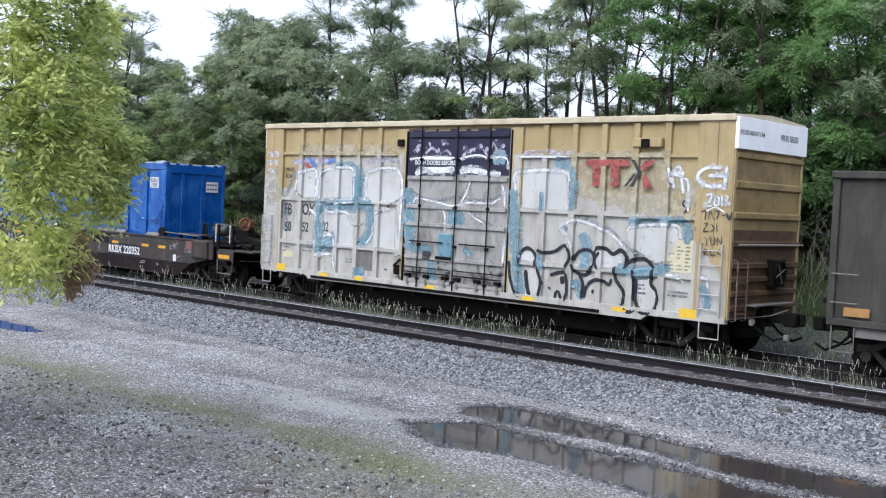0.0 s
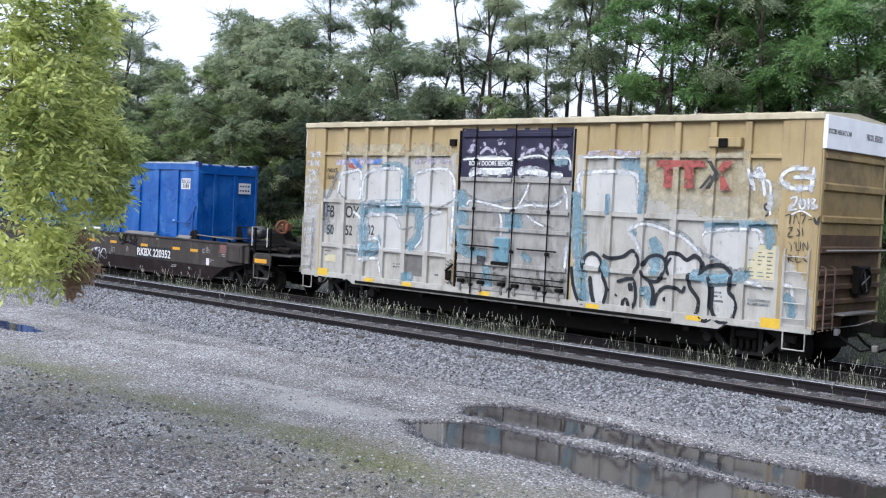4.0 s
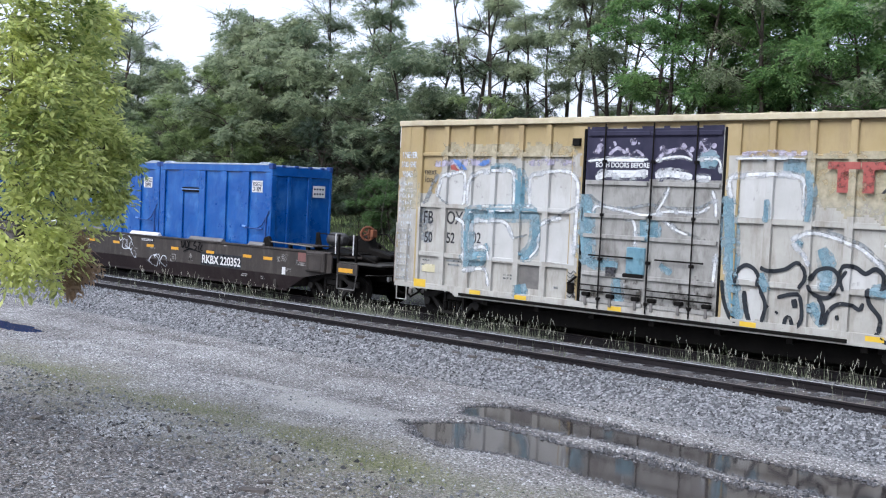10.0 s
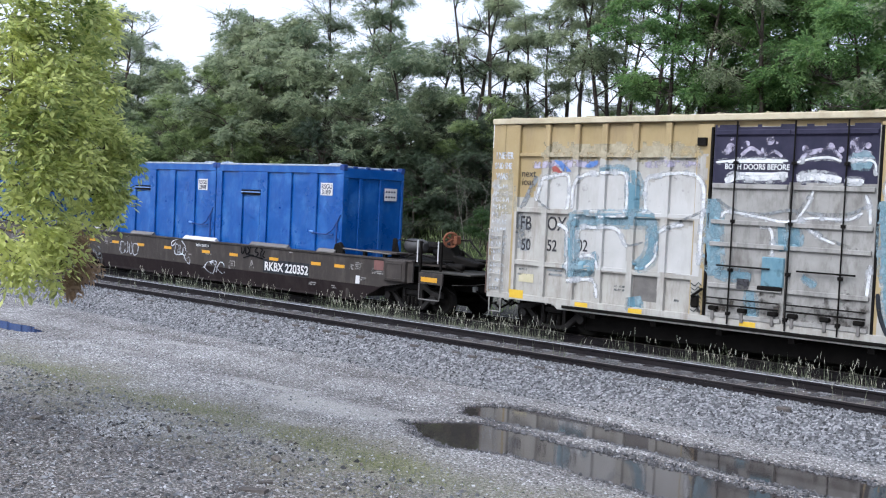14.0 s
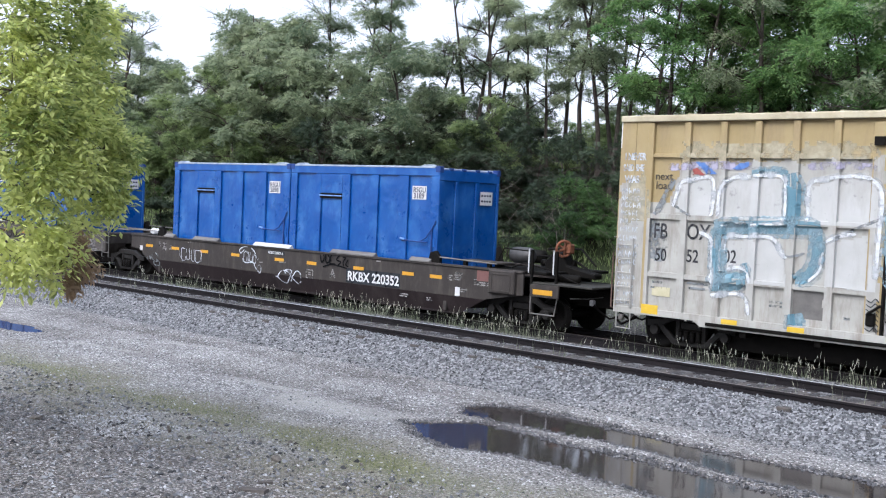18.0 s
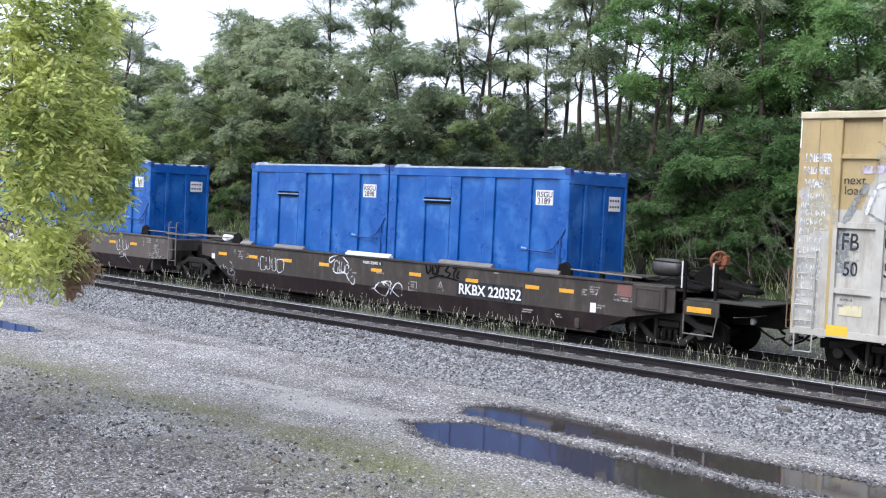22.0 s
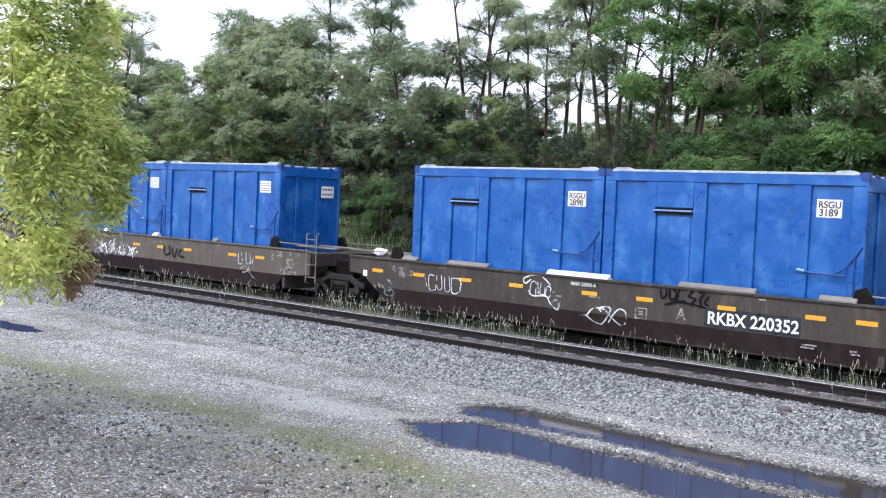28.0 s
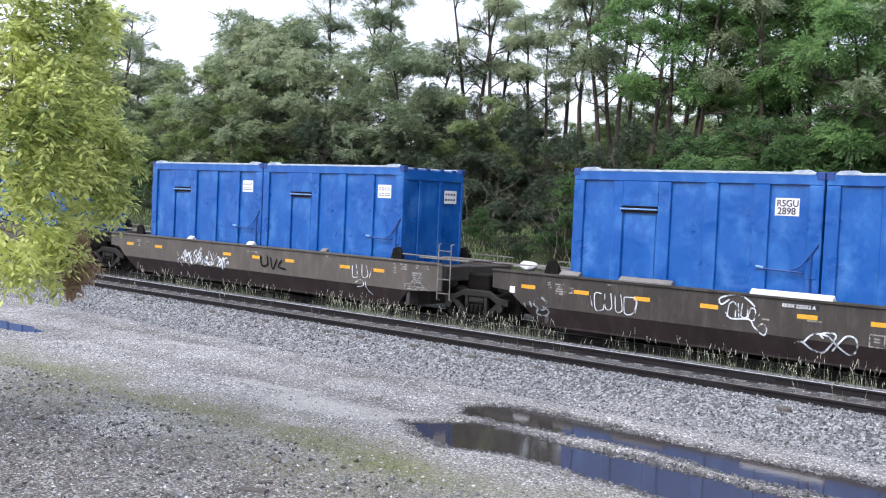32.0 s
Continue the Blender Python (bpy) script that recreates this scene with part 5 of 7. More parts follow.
# ---- grass and weeds ----
def blades(name, pts, heights, seed, material, label, width=0.004, lean=0.35, heads=None):
    """Tapered blades, each with its own lean; seed heads on some of them are a second object."""
    rs = np.random.RandomState(seed)
    V, F, HV, HF = [], [], [], []
    for (x, y, z), h in zip(pts, heights):
        a = rs.uniform(0, math.tau)
        lx, ly = rs.normal(0, lean * h, 2) * 0.6
        wx, wy = math.cos(a) * width, math.sin(a) * width
        b = len(V)
        V += [(x - wx, y - wy, z), (x + wx, y + wy, z), (x + lx * 0.4 + wx * 0.7, y + ly * 0.4 + wy * 0.7, z + h * 0.6), (x + lx * 0.4 - wx * 0.7, y + ly * 0.4 - wy * 0.7, z + h * 0.6), (x + lx, y + ly, z + h)]
        F += [(b, b + 1, b + 2, b + 3), (b + 3, b + 2, b + 4)]
        if heads is not None and rs.rand() < heads and h > 0.2:
            for k in range(4):
                u = 0.78 + 0.07 * k
                cx, cy, cz = x + lx * u, y + ly * u, z + h * u
                d = width * 1.9
                ang = rs.uniform(0, math.tau)
                b = len(HV)
                HV += [(cx + d * math.cos(ang), cy + d * math.sin(ang), cz), (cx - d * math.cos(ang), cy - d * math.sin(ang), cz + 0.01), (cx + rs.normal(0, d), cy + rs.normal(0, d), cz + 0.05)]
                HF += [(b, b + 1, b + 2)]
    tagged(soup(name, V, F, material), label, "grass", kind="stuff")
    if HV:
        tagged(soup("seed_heads", HV, HF, M_HEAD), "pale straw-coloured seed heads on the trackside grass", "grass", kind="stuff")


def scatter(n, x0, x1, y0, y1, seed, clump=0.0):
    rs = np.random.RandomState(seed)
    x, y = rs.uniform(x0, x1, n), rs.uniform(y0, y1, n)
    if clump:
        keep = wobble(x, y, 1.4, seed + 1) + rs.uniform(-0.6, 0.6, n) > clump
        x, y = x[keep], y[keep]
    return np.stack([x, y, ground_z(x, y)], 1)


p = scatter(12000, -42, -3, 18.3, 20.3, 31, 0.15)
rs = np.random.RandomState(32)
blades("trackside_grass", p.tolist(), (0.08 + 0.40 * rs.rand(len(p)) ** 2.4).tolist(), 33, M_GRASS, "thin dry grass growing between the tracks", width=0.0032, heads=0.4)
p = scatter(1300, -42, -3, 16.8, 17.8, 34, 0.35)
blades("track_weeds", p.tolist(), (0.05 + 0.25 * rs.rand(len(p)) ** 2).tolist(), 35, M_GRASS, "sparse weeds between the rails", heads=0.3)
p = scatter(15000, -26, -6, 8.6, 10.6, 36, -2)
fxm = bump(p[:, 1] + 0.22 * wobble(p[:, 0], p[:, 1], 0.8, 11), 9.5, 9.9, 0.4) * (0.25 + 0.75 * np.maximum(bump(p[:, 0], -11.9, -9.2, 1.2), bump(p[:, 0], -15.2, -13.4, 1.0)))
p = p[fxm * (0.6 + 0.6 * wobble(p[:, 0], p[:, 1], 2.3, 12)) > rs.rand(len(p)) * 1.1]
blades("yard_weeds", p.tolist(), (0.015 + 0.035 * rs.rand(len(p))).tolist(), 37, M_MOSS, "low green weeds in strips across the yard", width=0.006, lean=0.8)
p = scatter(9000, -26, -5, 8.4, 10.4, 40, 0.1)
blades("straw_tufts", p.tolist(), (0.012 + 0.05 * rs.rand(len(p)) ** 2).tolist(), 41, M_GRASS, "short dry grass on the gravel yard", width=0.004, lean=0.9)
p = scatter(7000, -60, -8, 41.5, 46.0, 42, -2)
blades("road_bank_grass", p.tolist(), (0.2 + 0.6 * rs.rand(len(p))).tolist(), 43, M_LEAF_LIT, "tall light green grass on the road embankment", width=0.03, lean=0.5)
p = scatter(22000, -62, 2, 25.0, 31.0, 38, -0.2)
blades("bank_grass", p.tolist(), (0.08 + 0.34 * rs.rand(len(p)) ** 1.8).tolist(), 39, M_LEAF_LIT, "low green grass on the bank", width=0.016, lean=0.6)


# ---- trees ----
def spray(rs, at, way, length, leaflets, lw, V, F, wide=0.2, plain=False):
    """One compound leaf: pairs of leaflets along a drooping stalk; plain ones have three corners."""
    side = np.cross(way, (0, 0, 1.0))
    side = side / (np.linalg.norm(side) + 1e-6)
    up = np.cross(side, way)
    tw = rs.uniform(-0.7, 0.7)
    side, up = side * math.cos(tw) + up * math.sin(tw), up * math.cos(tw) - side * math.sin(tw)
    for k in range(leaflets):
        u = (k // 2 + 1) / (leaflets // 2 + 1)
        s = 1 if k % 2 else -1
        if k == leaflets - 1 and leaflets % 2:
            s, u = 0, 1.0
        o = at + way * (length * u) - np.array((0, 0, 0.25 * length * u * u))
        d = side * s * 0.9 + way * (0.55 if s else 1.0) + np.array((0, 0, -0.25)) + rs.normal(0, 0.12, 3)
        d = d / np.linalg.norm(d)
        n = np.cross(d, up)
        n = n / (np.linalg.norm(n) + 1e-6)
        ll = lw * rs.uniform(0.8, 1.25)
        b = len(V)
        if plain:
            V += [o + d * ll * 0.2 + n * ll * wide, o + d * ll, o + d * ll * 0.2 - n * ll * wide]
            F.append((b, b + 1, b + 2))
        else:
            V += [o, o + d * ll * 0.45 + n * ll * wide, o + d * ll, o + d * ll * 0.45 - n * ll * wide]
            F.append((b, b + 1, b + 2, b + 3))


def limb(bm, rs, p, way, length, r, depth, tips, droop):
    """A crooked branch that forks; collects its twig tips."""
    pts = [p]
    d = way
    n = 5
    for i in range(n):
        d = d + rs.normal(0, 0.16, 3) + np.array((0, 0, droop))
        d = d / np.linalg.norm(d)
        pts.append(pts[-1] + d * length / n)
    tube(bm, pts if depth == 0 else [pts[0], pts[2], pts[3], pts[5]] if depth == 1 else [pts[0], pts[2], pts[5]], r, r * 0.45, 5 - depth if depth else 5)
    for i in range(2, n + 1):
        tips.append((pts[i], d, depth))
    if depth < 2:
        for i in range(2, n + 1):
            for _ in range(2 if depth == 0 else 1):
                a = rs.uniform(0, math.tau)
                side = np.array((math.cos(a), math.sin(a), rs.uniform(-0.1, 0.6)))
                w = d * 0.55 + side * 0.8
                limb(bm, rs, pts[i], w / np.linalg.norm(w), length * rs.uniform(0.4, 0.62), r * 0.42, depth + 1, tips, droop)


def tree(seed, height, spread, bare, sprays, leaf, leaflets, lw, material, label, trunk_r=0.16, droop=-0.02, stems=((0, 0, 0, 0),), limbs=9, rise=(0.15, 0.9), pad=64):
    """Trunks (foot x and y, lean x and y), forking limbs, and a crown of leaf pads round the twig tips."""
    rs = np.random.RandomState(seed)
    t = thing("tree", pose(0, 0, 0), label, "tree", "trees")
    bm = bmesh.new()
    tips = []
    for sx, sy, lx, ly in stems:
        pts, p = [], np.array((sx, sy, -0.3))
        n = 9
        d = np.array((lx, ly, 1.0))
        for i in range(n + 1):
            pts.append(p)
            d = d + rs.normal(0, 0.05, 3) * np.array((1, 1, 0))
            p = p + d / np.linalg.norm(d) * (height * 0.92 / n)
        tube(bm, pts, trunk_r, trunk_r * 0.22, 8)
        for k in range(limbs):
            u = bare + (0.98 - bare) * (k + rs.rand()) / limbs
            q = pts[int(u * n)] + (pts[min(n, int(u * n) + 1)] - pts[int(u * n)]) * (u * n % 1)
            a = k * 2.4 + rs.uniform(-0.5, 0.5)
            w = np.array((math.cos(a), math.sin(a), rs.uniform(*rise)))
            limb(bm, rs, q, w / np.linalg.norm(w), spread * rs.uniform(0.7, 1.15) * (1.1 - 0.5 * u), trunk_r * 0.30, 0, tips, droop)
    part("trunk", bm, M_BARK, t)
    V, F = [], []
    clumps = max(8, sprays // pad)
    pads = [tips[i] for i in rs.permutation(len(tips))[:clumps]]
    for q, d, dep in pads:
        r = (0.20 + 0.13 * spread) * rs.uniform(0.6, 1.25)
        for _ in range(int(sprays / clumps * r / (0.20 + 0.13 * spread))):
            a, k = rs.uniform(0, math.tau), math.sqrt(rs.rand())
            out = np.array((math.cos(a), math.sin(a), 0.0))
            o = q + out * r * k + np.array((0, 0, r * (0.55 * (1 - k * k) - 0.2) + rs.normal(0, 0.16 * r)))
            w = out * (0.35 + 0.5 * k) + d * 0.25 + rs.normal(0, 0.38, 3) - np.array((0, 0, 0.3 * k))
            spray(rs, o, w / (np.linalg.norm(w) + 1e-6), leaf * rs.uniform(0.7, 1.2), leaflets, lw, V, F, 0.22, True)
    soup("crown", V, F, material, t)
    return t


# a wood of tall thin trees and bushy young growth on the bank
LOCUST = "tall thin-trunked tree with feathery green leaves on the bank"
BUSHY = "bushy young tree with layered green leaves on the bank"
SHRUB = "dense green shrub at the foot of the wood"
BEHIND = "rounded green tree deep in the wood"
THICKET = "mid-green leafy shrub on the bank below the wood"
kinds = []
TOWARD_RIGHT = (0.20, 0.19)
for i, (h, sp, bare, n, m, lab, nl, lw, nf, stems) in enumerate((
        (10.2, 2.1, 0.40, 1050, M_LEAF_FAR, LOCUST, 9, 0.150, 9, ((0, 0, 0, 0),)),
        (8.2, 2.9, 0.10, 2300, M_LEAF_FAR, BUSHY, 12, 0.185, 8, ((0, 0, 0, 0),)),
        (6.8, 2.9, 0.08, 2500, M_LEAF_LIT, BUSHY, 11, 0.185, 8, ((0, 0, 0, 0),)),
        (4.4, 2.4, 0.04, 1300, M_LEAF_SHADED, SHRUB, 9, 0.17, 8, ((0, 0, 0, 0),)),
        (10.4, 1.7, 0.34, 950, M_LEAF_FAR, LOCUST, 9, 0.145, 9, ((0, 0, 0, 0),)),
        (9.0, 2.8, 0.24, 2000, M_LEAF_VIVID, LOCUST, 11, 0.175, 9, ((0, 0, 0, 0),)),
        (5.6, 3.2, 0.06, 1400, M_LEAF_FAR, BEHIND, 9, 0.22, 8, ((0, 0, 0, 0),)),
        (10.0, 2.0, 0.42, 1500, M_LEAF_FAR, "group of thin dark trunks with feathery leaf tufts on the bank", 6, 0.150, 9, ((0, 0, 0.02, 0.02), (0.35, 0.3, 0.10, 0.06), (-0.3, -0.25, -0.05, -0.04))),
        (9.6, 2.2, 0.36, 1500, M_LEAF_VIVID, "group of slanting dark trunks under feathery green crowns", 6, 0.160, 9, ((0, 0, 0.06, 0.05), (0.5, 0.45, *TOWARD_RIGHT), (-0.4, -0.35, 0.02, 0.03))),
        (3.6, 2.3, 0.03, 1500, M_LEAF_SHRUB, THICKET, 9, 0.16, 8, ((0, 0, 0, 0),)),
        (2.0, 2.0, 0.02, 560, M_LEAF_LIT, "low light green bush along the top of the bank", 6, 0.17, 8, ((0, 0, 0, 0),)))):
    kinds.append(tree(100 + i, h, sp, bare, n, 0.42, nf, lw, m, lab, trunk_r=0.05 + 0.008 * h, limbs=nl, stems=stems, rise=(0.35, 1.3) if bare > 0.3 else (0.15, 0.9)))


def plant(kind, x, y, turn, size=1.0):
    z = float(ground_z(np.array([x]), np.array([y]))[0])
    t = copy_thing(kinds[kind], pose(x, y, z, 0, 0, turn))
    t.scale = (size, size, size)
    return t


def along(column, y):
    """The x at which a sight line across the yard (columns 0 to 1568) meets the line at distance y."""
    right, ahead = Vector((0.73186, 0.68026)), Vector((-0.68026, 0.73186))
    w = ahead + right * ((column - 784) / 1970.7)
    return w.x / w.y * y


rnd = random.Random(77)
# (sight line, distance, kind, size)
WOOD = ((-40, 33, 1, 1.0), (40, 34, 1, 1.0), (100, 32, 1, 1.0), (150, 36, 5, 1.0), (176, 35, 4, 1.0), (206, 34, 0, 1.02), (228, 37, 4, 0.86), (222, 31, 2, 0.6), (275, 31, 2, 0.62), (325, 31, 2, 0.70), (388, 31, 2, 0.7), (460, 31, 2, 0.6), (250, 34, 2, 0.82), (262, 37, 1, 0.84), (300, 35, 1, 0.90), (345, 33, 2, 0.9), (385, 35, 1, 1.0), (440, 38, 1, 1.12), (415, 32, 2, 0.95), (455, 35, 1, 1.1), (495, 33, 1, 1.05), (535, 36, 1, 1.05), (575, 33, 1, 0.95),
        (430, 36, 4, 0.98), (560, 38, 0, 1.0), (625, 37, 0, 0.98), (655, 34, 1, 0.8), (688, 37, 4, 0.98), (700, 33, 1, 0.95), (745, 36, 1, 0.88), (780, 33, 1, 0.70), (830, 37, 7, 0.92), (848, 33, 2, 0.62), (885, 33, 3, 0.8), (868, 38, 4, 0.82), (930, 37, 4, 0.82), (962, 38, 0, 0.80), (992, 39, 4, 0.86), (1050, 35, 7, 0.95), (1072, 36, 4, 0.9), (1095, 38, 0, 0.8),
        (1118, 40, 2, 0.66), (1165, 34, 8, 1.0), (1215, 35, 8, 0.95), (1270, 37, 5, 0.86), (1320, 37, 5, 1.0), (1345, 34, 0, 0.95), (1390, 36, 5, 1.1), (1425, 35, 5, 0.9), (1470, 36, 5, 1.0), (1520, 31, 5, 0.80), (1530, 29.6, 5, 0.56), (1550, 34, 5, 0.95), (1600, 31, 5, 0.9), (1660, 33, 1, 1.0), (1730, 33, 5, 1.0))
for column, y, k, size in WOOD:
    plant(k, along(column, y), y, rnd.uniform(-25, 25) if k == 8 else rnd.uniform(0, 360), size * rnd.uniform(0.95, 1.05))
# a second row on the embankment, lower where the sky shows between the trunks
for i in range(30):
    column = -60 + i * 62 + rnd.uniform(-12, 12)
    y = rnd.uniform(44, 47)
    low = 0.34 if column > 600 else 0.45 if 180 < column < 340 else 0.80
    plant(6, along(column, y), y, rnd.uniform(0, 360), low * rnd.uniform(0.92, 1.08))
# light young growth along the top of the bank, under the gaps; shade-coloured shrubs left of column 950
for i in range(34):
    column = 770 + i * 19 + rnd.uniform(-8, 8)
    y = rnd.uniform(38.5, 43.0)
    if column < 950:
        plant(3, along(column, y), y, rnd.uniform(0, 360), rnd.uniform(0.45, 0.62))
    else:
        plant(10, along(column, y), y, rnd.uniform(0, 360), rnd.uniform(0.75, 1.15))
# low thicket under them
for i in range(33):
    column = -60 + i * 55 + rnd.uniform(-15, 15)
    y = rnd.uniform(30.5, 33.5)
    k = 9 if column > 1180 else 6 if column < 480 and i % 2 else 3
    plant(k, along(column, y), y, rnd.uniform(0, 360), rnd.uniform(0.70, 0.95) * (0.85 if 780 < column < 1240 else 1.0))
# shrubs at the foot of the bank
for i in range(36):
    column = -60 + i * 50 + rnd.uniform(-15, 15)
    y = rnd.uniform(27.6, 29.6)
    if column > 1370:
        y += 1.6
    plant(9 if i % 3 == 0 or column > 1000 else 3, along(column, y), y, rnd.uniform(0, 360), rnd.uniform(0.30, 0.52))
for column, y, size in ((1300, 29.5, 1.0), (1400, 30.2, 1.05), (1490, 30.4, 1.15), (1550, 30.0, 1.25), (1240, 30.5, 0.9), (1050, 29.5, 0.55), (690, 28.6, 0.55)):
    plant(9, along(column, y), y, rnd.uniform(0, 360), size)
for k in kinds:
    for o in list(k.children_recursive) + [k]:
        bpy.data.objects.remove(o)


# steel barrier of the road above the bank
def guard_rail():
    y = 43.2
    x0, x1 = along(1040, y), along(1330, y)
    z = float(ground_z(np.array([x0]), np.array([y]))[0])
    g = thing("guard_rail", pose(0, y, z), "dull galvanised steel road barrier on the embankment", "guard rail")
    prof = [(-0.04, 0.52), (-0.09, 0.58), (-0.04, 0.66), (-0.09, 0.74), (-0.04, 0.82), (-0.02, 0.82), (-0.06, 0.74), (-0.02, 0.66), (-0.06, 0.58), (-0.02, 0.52)]
    part("beam", prism(prof, x0, x1, 0.0, "x"), M_DUSTSTEEL, g)
    x = x0 + 0.5
    while x < x1:
        part("post", box(x - 0.06, x + 0.06, -0.018, 0.08, -0.3, 0.86, 0.006), M_DUSTSTEEL, g)
        x += 1.9


guard_rail()


# dry leafless stems on the bank
def dry_bush(x, y, seed, height):
    z = float(ground_z(np.array([x]), np.array([y]))[0])
    t = thing("dry_bush", pose(x, y, z), "pale leafless tangle of dry stems on the bank", "bush", "dry bushes")
    rs = np.random.RandomState(seed)
    bm = bmesh.new()
    for k in range(7):
        a = rs.uniform(0, math.tau)
        w = np.array((math.cos(a) * 0.35, math.sin(a) * 0.5, 1.0))
        limb(bm, rs, np.array((rs.normal(0, 0.3), rs.normal(0, 0.3), -0.05)), w / np.linalg.norm(w), height * rs.uniform(0.6, 1.1), 0.010, 1, [], 0.03)
    part("stem_tangle", bm, M_TWIG, t)


for i, (column, y, h) in enumerate(((1385, 27.2, 2.4), (1440, 26.8, 3.0), (1500, 27.0, 3.2), (1550, 26.6, 3.0), (1480, 28.4, 3.4), (700, 28.2, 2.4), (1000, 28.0, 2.2), (860, 28.4, 2.4), (1130, 27.8, 2.2), (1230, 27.4, 2.0))):
    dry_bush(along(column, y), y, 300 + i, h)


# the leafy tree that leans into the yard
def yard_tree():
    rs = np.random.RandomState(210)
    t = thing("tree", pose(0, 0, 0), "leafy yellow-green tree with drooping compound leaves beside the yard", "tree", "trees")
    bm = bmesh.new()
    root = np.array((-14.3, 4.6, -0.55))
    stem = [root, root + (0.05, 0.1, 1.3), root + (0.15, 0.1, 2.6), root + (0.2, 0.3, 4.0), root + (0.3, 0.5, 5.6), root + (0.3, 0.6, 7.2)]
    tube(bm, stem, 0.19, 0.06, 10)
    clumps = ((-11.62, 5.56, 4.51, 0.42), (-11.77, 6.12, 4.67, 0.36), (-12.09, 6.74, 4.87, 0.22), (-11.55, 5.80, 4.15, 0.38), (-11.89, 6.45, 4.15, 0.28), (-11.32, 5.45, 3.71, 0.45), (-11.49, 6.01, 3.68, 0.40), (-11.99, 6.72, 3.93, 0.25), (-11.29, 5.57, 3.22, 0.45), (-11.44, 6.16, 3.29, 0.40), (-11.88, 6.78, 3.51, 0.22), (-11.94, 6.90, 3.20, 0.22),
              (-11.99, 7.21, 3.18, 0.13), (-12.02, 7.18, 3.07, 0.09), (-11.24, 5.68, 2.78, 0.33), (-11.41, 6.22, 2.98, 0.28), (-11.80, 6.76, 2.94, 0.12))
    clumps += ((-11.83, 6.71, 2.65, 0.20), (-11.91, 6.97, 2.70, 0.09), (-11.92, 6.95, 2.48, 0.09), (-11.72, 6.48, 2.41, 0.14), (-11.13, 5.45, 2.33, 0.30), (-11.33, 5.94, 2.27, 0.24), (-11.26, 6.04, 2.05, 0.18), (-11.09, 5.50, 2.01, 0.24), (-11.28, 5.99, 1.86, 0.12), (-12.25, 6.95, 4.57, 0.12), (-12.34, 7.15, 4.78, 0.08))
    clumps += ((-13.0, 4.6, 3.2, 0.7), (-14.9, 4.0, 3.2, 1.2), (-14.6, 3.6, 5.2, 1.4), (-15.2, 5.0, 5.4, 0.9), (-14.3, 5.0, 6.8, 1.3))
    V, F = [], []
    for x, y, z, r in clumps:
        c = np.array((x, y, z))
        s = stem[2] if z < 3.4 else stem[3] if z < 4.6 else stem[4]
        mid = (s + c) / 2 + (0, 0, 0.35)
        tube(bm, [s, mid, c], 0.030, 0.006, 5)
        for k in range(int(5 * r + 3)):
            w = rs.normal(0, 1, 3) * (1, 1, 0.7)
            w = w / np.linalg.norm(w)
            tube(bm, [c, c + w * r * 0.55 + (0, 0, 0.06), c + w * r * 0.95 - np.array((0, 0, 0.1 * r))], 0.006, 0.002, 4)
        # small hanging bunches, with gaps between them
        for _ in range(int((55 * r * r + 46 * r + 4) * (0.72 if z < 2.7 else 1.0))):
            w = rs.normal(0, 1, 3)
            w = w / np.linalg.norm(w)
            o = c + w * r * (rs.rand() ** 0.4) * (1.02, 1.02, 1.0)
            out = w * 0.6 + rs.normal(0, 0.35, 3)
            for _ in range(7):
                d = out + rs.normal(0, 0.42, 3) + np.array((0.12, 0.10, -0.22))
                spray(rs, o + rs.normal(0, 0.05, 3), d / np.linalg.norm(d), 0.19 * rs.uniform(0.6, 1.3), 5, 0.100, V, F, 0.2)
    part("trunk", bm, M_BARK, t)
    soup("crown", V, F, M_LEAF_NEAR, t)
    V, F = [], []
    for x, y, z, r in ((-11.55, 6.36, 2.2, 0.12), (-11.51, 6.43, 2.04, 0.14), (-11.49, 6.44, 1.9, 0.13), (-11.55, 6.33, 1.82, 0.10), (-11.55, 6.31, 1.69, 0.08)):
        for _ in range(40):
            w = rs.normal(0, 1, 3)
            o = np.array((x, y, z)) + w * r * 0.5
            d = np.array((0.1, 0.1, -1.0)) + rs.normal(0, 0.4, 3)
            spray(rs, o, d / np.linalg.norm(d), 0.14, 5, 0.07, V, F)
    soup("dead_leaves", V, F, M_LEAF_DEAD, t)["label"] = "withered brown leaves"


yard_tree()

# ---- paint, lettering and plates on the cars ----
layer = [0]


def smooth_line(pts, d=0.045):
    """Points along a smooth curve through pts."""
    P = [Vector(p) for p in pts]
    P = [P[0] * 2 - P[1]] + P + [P[-1] * 2 - P[-2]]
    out = []
    for a, b, c, e in zip(P, P[1:], P[2:], P[3:]):
        n = max(1, int((c - b).length / d))
        for i in range(n):
            u = i / n
            out.append(0.5 * (2 * b + (c - a) * u + (2 * a - 5 * b + 4 * c - e) * u * u + (3 * b - a - 3 * c + e) * u ** 3))
    return out + [P[-2]]


def well_y(x, z):
    return -1.42 if z > 0.64 else -1.42 + 0.16 * (0.64 - z) / 0.42


